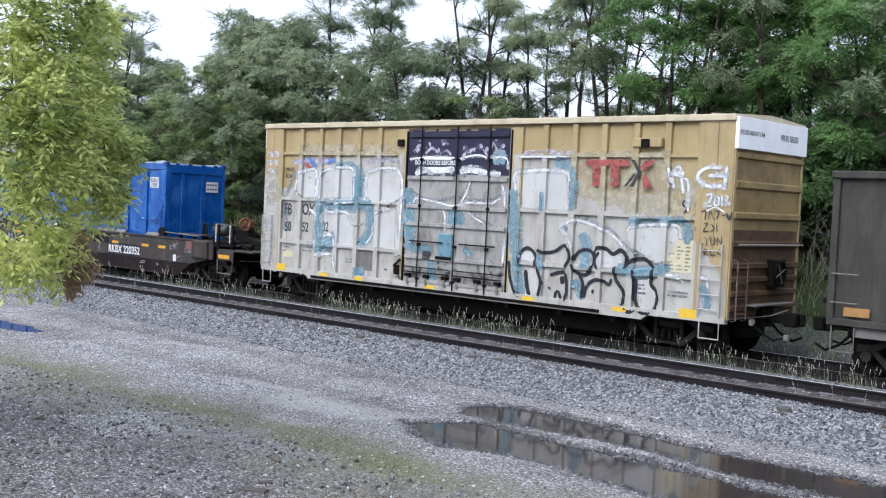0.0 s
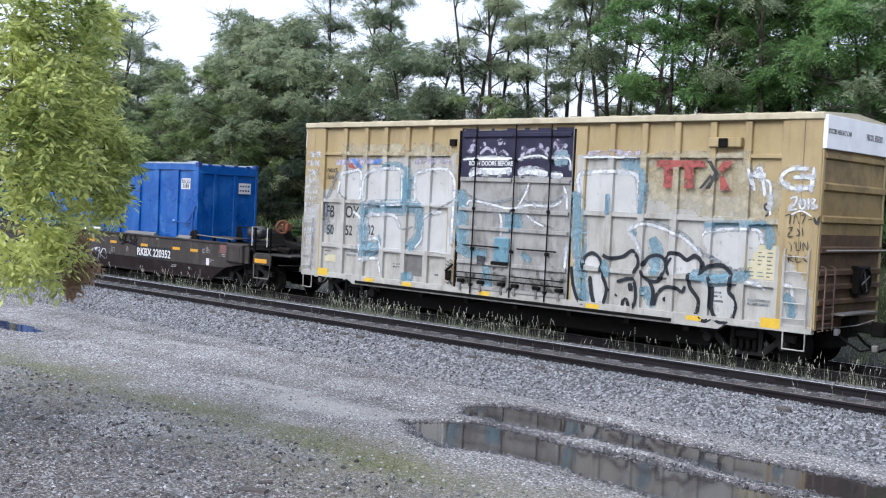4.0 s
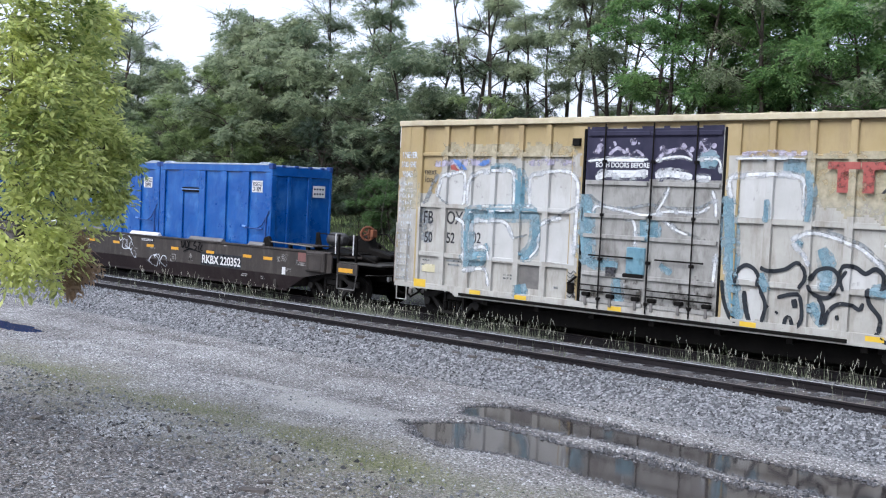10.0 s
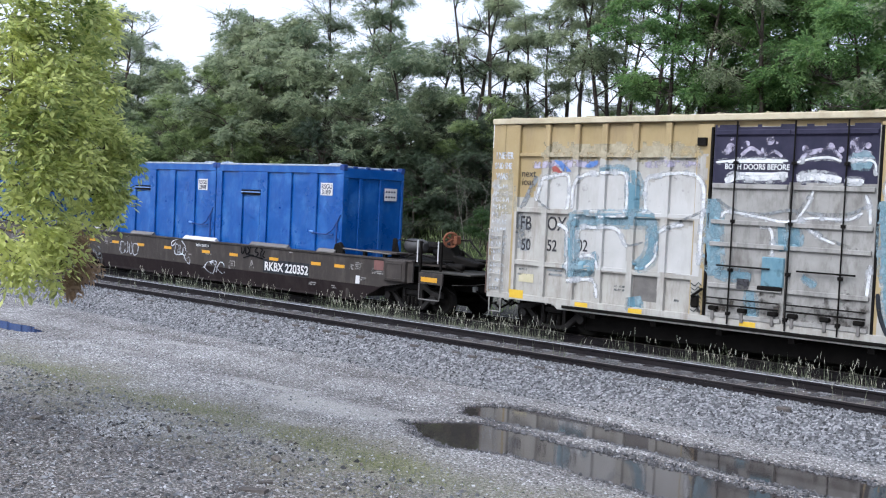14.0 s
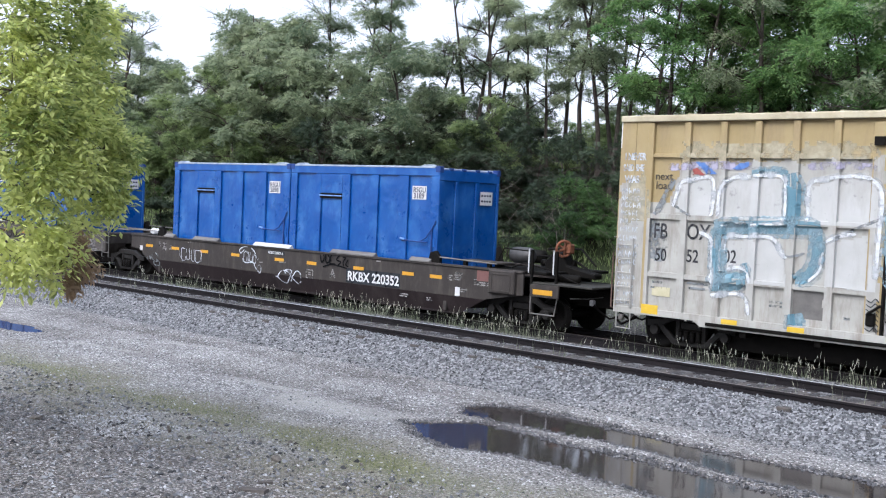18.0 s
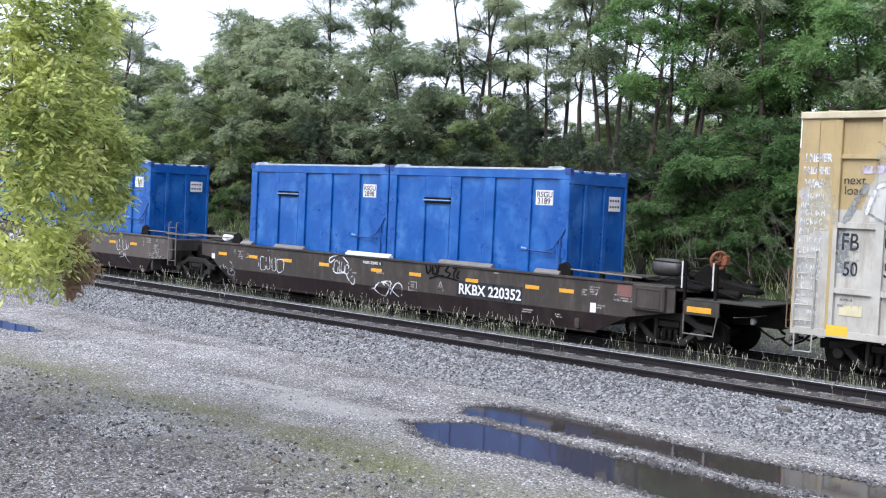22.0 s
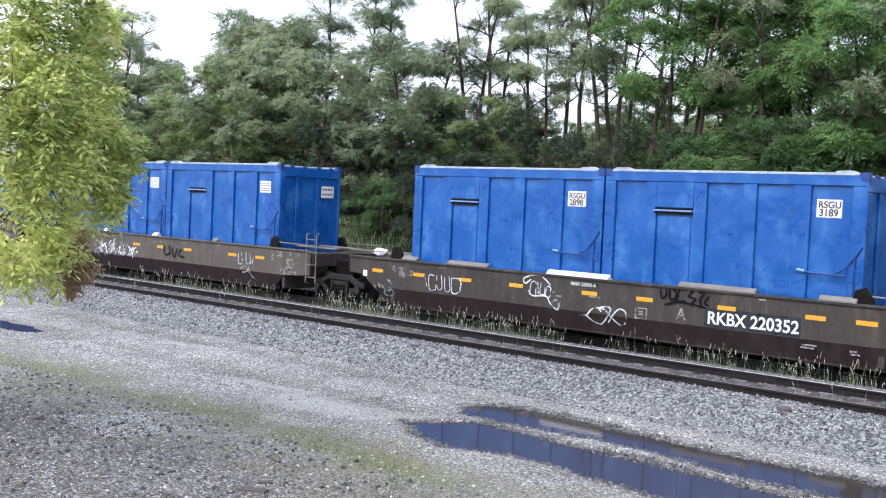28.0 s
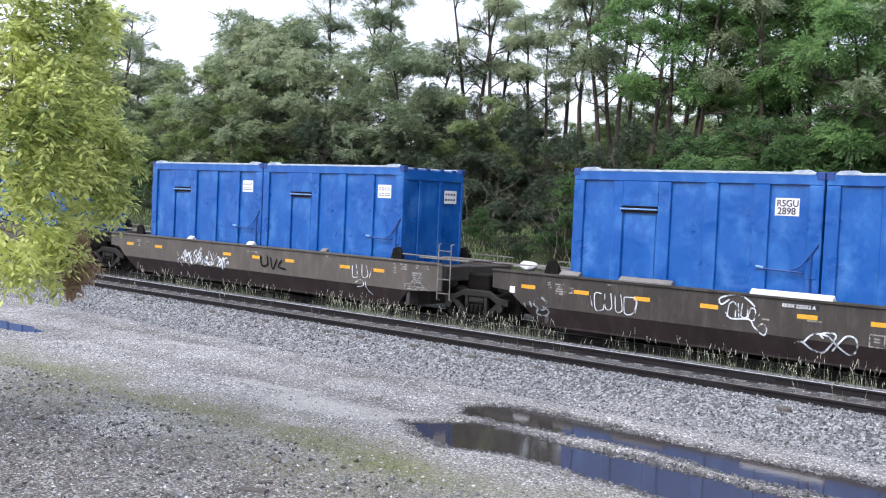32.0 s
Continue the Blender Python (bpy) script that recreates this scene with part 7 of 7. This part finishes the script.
paint_lines("white_tag", M_TAG, "white spray-paint tag", (
    ([(-5.32, 1.04), (-5.25, 0.8)], 0.022),
    ([(-5, 1.11), (-5.19, 1.1), (-5.15, 0.74), (-4.94, 0.76), (-4.95, 0.87)], 0.025),
    ([(-4.92, 1.12), (-4.88, 0.79), (-4.72, 0.81), (-4.76, 1.15)], 0.025),
    ([(-4.64, 1.1), (-4.6, 0.76), (-4.44, 0.78), (-4.49, 1.14)], 0.025),
    ([(-4.4, 1.09), (-4.36, 0.73), (-4.14, 0.76), (-4.09, 1.07), (-4.4, 1.09)], 0.025),
    ([(-4.05, 1.01), (-4.09, 0.75)], 0.022),
), wells[0], well_y)
paint_lines("white_tag", M_TAG, "white looping spray-paint tag", (
    ([(-1.81, 1.28), (-1.99, 1.16), (-2.05, 1.26), (-1.91, 1.34), (-1.62, 1.4), (-1.38, 1.3), (-1.23, 1.18)], 0.036),
    ([(-1.85, 0.91), (-1.8, 1.2), (-1.67, 1.21), (-1.66, 0.92)], 0.029),
    ([(-1.61, 1.22), (-1.58, 0.93)], 0.029),
    ([(-1.51, 1.22), (-1.53, 0.96), (-1.4, 0.95), (-1.39, 1.18)], 0.029),
    ([(-1.32, 1.15), (-1.37, 0.93), (-1.24, 0.9), (-1.22, 1.12), (-1.32, 1.15)], 0.029),
    ([(-1.89, 1.01), (-1.75, 0.89), (-1.35, 0.91), (-1.23, 0.77), (-1.01, 0.62), (-0.95, 0.76), (-1.05, 0.85), (-1.14, 0.78)], 0.032),
    ([(-1.15, 1), (-1.11, 1.05)], 0.022),
    ([(-1.9, 0.72), (-1.86, 0.79)], 0.022),
    ([(-0.36, 0.54), (-0.21, 0.59), (-0.03, 0.47), (0.19, 0.41), (0.37, 0.56), (0.5, 0.78), (0.38, 0.83), (0.18, 0.78), (0.25, 0.7)], 0.036),
    ([(-0.18, 0.56), (0.03, 0.76), (0.32, 0.76), (0.54, 0.57), (0.76, 0.44), (0.92, 0.58), (0.88, 0.77), (0.71, 0.8), (0.57, 0.66), (0.41, 0.47)], 0.036),
), wells[0], well_y)
paint_lines("black_tag", M_INK, "black spray-paint tag", (
    ([(1.76, 1.36), (1.82, 1.15), (1.93, 1.26), (1.9, 1.37)], 0.053),
    ([(1.99, 1.38), (2.03, 1.15), (2.21, 1.23), (2.07, 1.39)], 0.053),
    ([(2.27, 1.43), (2.14, 1.16), (2.42, 1.13)], 0.045),
    ([(2.48, 1.4), (2.61, 1.44), (2.46, 1.26), (2.64, 1.21), (2.5, 1.08)], 0.045),
    ([(2.71, 1.35), (2.84, 1.34), (2.74, 1.22), (2.78, 1.08)], 0.045),
    ([(2.95, 1.3), (2.85, 1.14), (2.97, 1.1)], 0.045),
    ([(1.88, 1.02), (2.27, 1.11), (2.9, 1.05)], 0.038),
), wells[0], well_y)
paint_lines("chalk_figure", M_GREYSPRAY, "faded grey painted figures", (
    ([(-6.81, 0.85), (-6.94, 0.7), (-6.69, 0.57), (-6.53, 0.74), (-6.73, 0.87)], 0.050),
    ([(-6.75, 0.64), (-6.89, 0.48), (-6.64, 0.43), (-6.5, 0.56), (-6.69, 0.66)], 0.050),
    ([(-7.24, 0.7), (-7.19, 0.59)], 0.050),
    ([(-7.07, 0.75), (-7, 0.61)], 0.050),
), wells[0], well_y)
paint_lines("white_tag", M_TAG, "white spray-paint tag", (
    ([(4.46, 1.15), (4.5, 0.84), (4.73, 0.85)], 0.029),
    ([(4.62, 1.19), (4.68, 0.91)], 0.029),
    ([(4.85, 1.21), (4.89, 0.87), (5.1, 0.91), (5.03, 1.19)], 0.029),
    ([(5.26, 1.13), (5.17, 0.86)], 0.029),
    ([(4.61, 0.69), (4.83, 0.78), (4.95, 0.64), (4.66, 0.57)], 0.029),
    ([(5.01, 0.75), (5.07, 0.54), (5.24, 0.4)], 0.029),
), wells[1], well_y)
paint_lines("faded_tag", M_FADED, "faded pale graffiti smear", (
    ([(-4.1, 1), (-3.85, 0.55), (-3.61, 0.97)], 0.050),
    ([(-3.87, 0.84), (-3.64, 0.79), (-3.36, 0.55)], 0.050),
    ([(-3.63, 0.69), (-3.4, 0.69), (-3.15, 0.71)], 0.050),
    ([(-3.43, 1.04), (-3.17, 0.6), (-2.94, 0.87)], 0.050),
    ([(-3.19, 0.89), (-2.97, 0.83), (-2.73, 1.03)], 0.050),
    ([(-2.96, 0.74), (-2.74, 0.74), (-2.49, 0.61)], 0.050),
    ([(-2.76, 1.08), (-2.52, 0.64), (-2.28, 0.77)], 0.050),
    ([(-2.54, 0.93), (-2.32, 0.88), (-2.08, 0.93)], 0.050),
    ([(-2.31, 0.79), (-2.1, 0.78), (-1.87, 1.09)], 0.050),
    ([(-2.12, 1.12), (-1.88, 0.69), (-1.64, 0.67)], 0.050),
    ([(-1.9, 0.98), (-1.68, 0.92), (-1.44, 0.83)], 0.050),
), wells[1], well_y)
paint_lines("black_tag", M_INK, "black spray-paint tag", (
    ([(0.32, 1.16), (0.42, 0.86), (0.69, 0.91), (0.65, 1.18)], 0.053),
    ([(0.82, 1.14), (0.95, 0.79), (1.14, 1.11)], 0.053),
    ([(1.36, 1.09), (1.21, 0.88), (1.59, 0.81)], 0.053),
), wells[1], well_y)

rs = random.Random(31)
smear = []
for k in range(26):
    x, z = -4.05 + 2.7 * k / 26, rs.uniform(0.62, 0.95)
    smear.append(([(x, z), (x + rs.uniform(0.05, 0.2), z + rs.uniform(0.1, 0.28)), (x + rs.uniform(0.1, 0.3), z + rs.uniform(-0.12, 0.1))], rs.uniform(0.035, 0.06)))
paint_lines("faded_tag", M_TAG, "faded pale graffiti smear", smear, wells[1], well_y)

# sprayed wedges above the white letters, and the reading of the marker writing
words("I NEVER", 0.22, M_TAG, the_boxcar, pose(-7.62, FLUSH_Y - 0.012, 4.14), squeeze=0.70, bold=0.03, name="marker_writing")
M_ROYAL = mat("royal_blue_spray", (0.06, 0.13, 0.36), (0.11, 0.20, 0.45), scale=5, rough=0.6, worn=0.36)
paint_fill("blue_wedge", M_ROYAL, "blue sprayed wedge", [(-5.90, 4.12), (-5.66, 4.11), (-5.38, 3.86), (-5.60, 3.86)], cell=0.02, ragged=0.02)
paint_fill("red_wedge", M_RED, "faded red sprayed wedge", [(-5.94, 3.95), (-5.84, 3.98), (-5.62, 3.83), (-5.94, 3.83)], cell=0.02, ragged=0.02)
paint_fill("blue_wedge", M_ROYAL, "blue sprayed wedge", [(-5.01, 3.98), (-4.88, 4.11), (-4.66, 4.12), (-4.66, 4.02), (-4.85, 3.96)], cell=0.02, ragged=0.02)

# chalky handwriting down the corner panel
words("SAID SHE", 0.20, M_TAG, the_boxcar, pose(-7.65, FLUSH_Y - 0.012, 3.90), squeeze=0.66, bold=0.03, name="marker_writing")
words("WAS", 0.22, M_TAG, the_boxcar, pose(-7.60, FLUSH_Y - 0.012, 3.64), squeeze=0.80, bold=0.03, name="marker_writing")
rs = random.Random(9)
scr = []
z = 3.52
while z > 0.95:
    x = -7.64
    h = rs.uniform(0.09, 0.14)
    while x < -7.20:
        w = rs.uniform(0.05, 0.09)
        u = [(0.0, 0.0), (0.1, 1.0), (0.55, 0.35), (0.9, 1.0), (1.0, 0.0)] if rs.random() < 0.4 else [(0.9, 0.9), (0.2, 1.0), (0.0, 0.4), (0.3, 0.0), (0.9, 0.15)] if rs.random() < 0.5 else [(0.1, 1.0), (0.1, 0.0), (0.6, 0.5), (0.9, 0.0)]
        if rs.random() < 0.88:
            scr.append(([(x + w * p, z - h + h * q + rs.uniform(-0.01, 0.01)) for p, q in u], rs.uniform(0.016, 0.026)))
        x += w + 0.03
    z -= h + rs.uniform(0.04, 0.08) + (0.30 if rs.random() < 0.12 else 0)
paint_lines("white_scribble", M_TAG, "white scribbled marker writing", scr)
rs = random.Random(12)
scr = []
for i in range(7):
    z = 1.55 - i * 0.09
    scr.append(([(-2.05, z), (-1.95, z - 0.05), (-1.88, z + 0.03), (-1.80, z - 0.04)], 0.02))
paint_lines("black_scribble", M_BLACKSPRAY, "black scribbled tag", scr)

# painted trade mark as plain red shapes
def flat(name, outline, material, y, parent):
    return part(name, prism(outline, y - 0.004, y), material, parent)


Y = POST_Y - 0.002
for o in ([(4.02, 4.00), (4.02, 4.14), (4.66, 4.14), (4.66, 4.00)], [(4.22, 3.55), (4.22, 4.00), (4.44, 4.00), (4.44, 3.55)], [(4.68, 4.00), (4.68, 4.14), (5.18, 4.14), (5.22, 4.00)], [(4.72, 3.55), (4.72, 4.00), (4.94, 4.00), (4.94, 3.55)], [(5.62, 4.14), (5.86, 4.14), (5.62, 3.86), (5.50, 3.98)], [(5.56, 3.80), (5.64, 3.84), (5.82, 3.53), (5.58, 3.53)]):
    flat("red_mark", o, M_RED, Y, the_boxcar)
for o in ([(5.24, 4.14), (5.34, 4.14), (5.52, 3.88), (5.34, 3.55), (5.24, 3.55), (5.42, 3.88)], [(5.08, 3.55), (5.15, 3.55), (5.38, 3.80), (5.34, 3.86)]):
    flat("dark_chevron", o, M_STENCIL, Y, the_boxcar)

for text, x, z, size, sq in (("FB", -6.84, 2.46, 0.46, 0.75), ("OX", -6.02, 2.48, 0.46, 0.80), ("50", -6.78, 1.97, 0.38, 0.78), ("52", -6.00, 1.99, 0.38, 0.78), ("02", -5.12, 2.04, 0.38, 0.78)):
    words(text, size, M_STENCIL, the_boxcar, pose(x, SHEET_Y - 0.012, z), squeeze=sq, bold=0.012)
for text, x, z in (("next", -6.86, 3.72), ("load", -6.84, 3.52)):
    words(text, 0.24, M_STENCIL, the_boxcar, pose(x, SHEET_Y - 0.012, z))
words("9", 0.42, M_NIGHT, the_boxcar, pose(6.52, SHEET_Y - 0.012, 3.02))
words("BOTH DOORS BEFORE", 0.155, M_WHITE, the_boxcar, pose(-1.42, DOOR_Y - 0.034, 3.97), squeeze=0.9, bold=0.02)
for x, z, w in ((-1.35, 4.10, 1.2), (-0.95, 3.85, 0.62)):
    dash(the_boxcar, x, z, w, 0.06, DOOR_Y - 0.024, M_WHITE)
rs = random.Random(14)
for r in range(8):
    for k in range(3):
        if rs.random() < 0.75:
            dash(the_boxcar, 6.28 + k * 0.2, 1.80 + r * 0.08, rs.uniform(0.06, 0.15), 0.025, SHEET_Y - 0.012, M_GREYSPRAY)
for x, z, w in ((-6.8, 1.48, 0.25), (-6.84, 1.36, 0.42), (-5.95, 1.52, 0.5), (-5.9, 1.42, 0.4), (-4.05, 1.30, 0.28), (-4.05, 1.22, 0.28), (5.5, 1.38, 0.2), (5.5, 1.30, 0.22), (5.5, 1.20, 0.25), (6.3, 1.30, 0.5), (6.3, 1.22, 0.5), (-2.5, 1.12, 0.12)):
    dash(the_boxcar, x, z, w, 0.045, SHEET_Y - 0.014, M_GREYSPRAY)
part("data_plate", box(-1.0, -0.72, DOOR_Y - 0.06, DOOR_Y - 0.04, 1.52, 1.74, 0.01), M_STENCIL, the_boxcar, "small black plate on the door")
part("data_plate", box(-6.8, -6.35, SHEET_Y - 0.016, SHEET_Y - 0.012, 1.20, 1.40, 0), M_FADEDYEL, the_boxcar, "yellow stencil plate")
for sgn in (1,):
    m = pose(BX1 + 0.088, 0, 0, 0, 0, 90)
    words("EXCESS HEIGHT CAR", 0.135, M_STENCIL, the_boxcar, m @ pose(-1.54, -0.002, 4.70), squeeze=0.85)
    words("FBOX 505202", 0.19, M_STENCIL, the_boxcar, m @ pose(0.28, -0.002, 4.68), squeeze=0.75)

# well car lettering
W1 = wells[0]
part("number_panel", box(2.86, 5.0, -1.4245, -1.4205, 0.66, 1.06, 0), M_BLACKSPRAY, W1, "black number panel")
words("RKBX 220352", 0.36, M_WPLATE, W1, pose(2.92, -1.428, 0.73), squeeze=0.98, bold=0.022)
words("A", 0.34, M_FADED, W1, pose(2.18, -1.425, 0.74), bold=0.02)
part("number_panel", box(-0.68, 0.12, -1.4245, -1.4205, 1.22, 1.33, 0), M_BLACKSPRAY, W1, "black number panel")
words("RKBX 220352 A", 0.105, M_WPLATE, W1, pose(-0.66, -1.428, 1.24), bold=0.02)
for a, b, c, d in ((1.13, 1.44, 0.87, 0.895), (1.13, 1.44, 0.64, 0.665), (1.13, 1.155, 0.665, 0.87), (1.415, 1.44, 0.665, 0.87)):
    part("stencil_frame", box(a, b, -1.425, -1.4205, c, d, 0), M_FADED, W1)
rs = random.Random(15)
for x, z, w, n in ((1.2, 0.79, 0.16, 2), (-6.6, 1.22, 0.12, 3), (-6.35, 1.20, 0.3, 5), (-5.95, 1.14, 0.14, 3), (4.05, 1.32, 0.2, 1), (-4.9, 1.31, 0.2, 1), (-1.1, 0.93, 0.2, 1), (-0.15, 1.0, 0.3, 1), (6.72, 1.14, 0.16, 3), (6.95, 1.22, 0.3, 4), (7.62, 1.10, 0.45, 1), (7.62, 1.04, 0.75, 2), (7.1, 0.82, 0.35, 2), (8.3, 1.30, 0.16, 1), (5.0, 0.52, 0.4, 2), (7.72, 1.24, 0.2, 2), (6.0, 0.5, 0.2, 2)):
    for k in range(n):
        dash(W1, x + rs.uniform(0, 0.03), z - k * 0.055, w * rs.uniform(0.7, 1.0), 0.032, well_y(x, z - k * 0.055) - 0.001 if z > 0.66 else -1.43, M_FADED)
part("paper_notice", box(7.0, 7.16, -1.426, -1.4205, 0.66, 0.88, 0), M_WPLATE, W1, "white paper notice")
part("paper_notice", box(-7.72, -7.56, -1.426, -1.4205, 0.90, 1.06, 0), M_WPLATE, W1, "white paper notice")
part("red_patch", box(7.72, 8.10, -1.425, -1.4205, 1.10, 1.36, 0), M_REDBROWN, W1, "faded red paint patch")
for w in wells[1:]:
    for x, z, ww, n in ((6.05, 1.3, 0.12, 5), (6.3, 1.3, 0.3, 3), (6.9, 1.3, 0.12, 2), (7.3, 1.3, 0.12, 2), (6.75, 1.1, 0.42, 6), (6.5, 0.80, 0.9, 3), (-6.6, 1.22, 0.3, 4), (-6.0, 1.2, 0.15, 3), (-0.4, 1.22, 0.7, 1), (-4.9, 1.31, 0.2, 1), (3.3, 1.31, 0.2, 1)):
        for k in range(n):
            dash(w, x + rs.uniform(0, 0.03), z - k * 0.06, ww * rs.uniform(0.7, 1.0), 0.035, -1.421, M_FADED)

# white number plates of the containers: two can be read
boxes_ = [ob for ob, s in moving if ob.name.startswith("container")]
NUMBERS = ("3189", "2898", "", "", "", "")
for ob, num in zip(boxes_, NUMBERS):
    pl = part("number_plate", box(2.0, 2.52, -1.157, -1.1525, 3.06, 3.42, 0), M_WPLATE, ob, "white number plate")
    pe = part("number_plate", box(3.0365, 3.0405, 0.42, 0.92, 2.98, 3.34, 0), M_WPLATE, ob, "white number plate")
    if num:
        words("RSGU", 0.19, M_NIGHT, pl, pose(2.03, -1.160, 3.25), bold=0.015)
        words(num, 0.20, M_NIGHT, pl, pose(2.05, -1.160, 3.09), bold=0.015)
    else:
        for z in (3.25, 3.10):
            for k in range(4):
                dash(pl, 2.05 + k * 0.115, z + 0.02, 0.075, 0.022, -1.1575, M_NIGHT)
                dash(pl, 2.05 + k * 0.115, z + 0.075, 0.06, 0.022, -1.1575, M_NIGHT)
    for z in (3.18, 3.03):
        for k in range(4):
            part("stencil_line", box(3.0407, 3.0440, 0.46 + k * 0.11, 0.53 + k * 0.11, z + 0.03, z + 0.085, 0), M_NIGHT, pe)

lump = bmesh.new()
bmesh.ops.create_icosphere(lump, subdivisions=2, radius=1.0)
rs = random.Random(44)
for v in lump.verts:
    v.co = Vector((-7.58 + v.co.x * 0.26, -0.92 + v.co.y * 0.16, 1.55 + v.co.z * 0.13)) * 1.0 + Vector((rs.gauss(0, 0.012), rs.gauss(0, 0.012), rs.gauss(0, 0.012)))
part("pale_bundle", lump, M_WPLATE, W1, "pale crumpled bundle on the end platform")


# ---- what moves ----
def motions():
    steps = [i * 0.5 for i in range(65)]
    for ob, s in moving:
        walk(ob, [(t, pose(s + dist(t), YT, ZT)) for t in steps])
    spins = [i * 0.4 for i in range(81)]
    for ob, x in turning:
        rows = [(t, Matrix.Translation((x, 0, WHEEL_R)) @ Matrix.Rotation(dist(t) / WHEEL_R, 4, "Y")) for t in spins]
        walk(ob, rows)


motions()
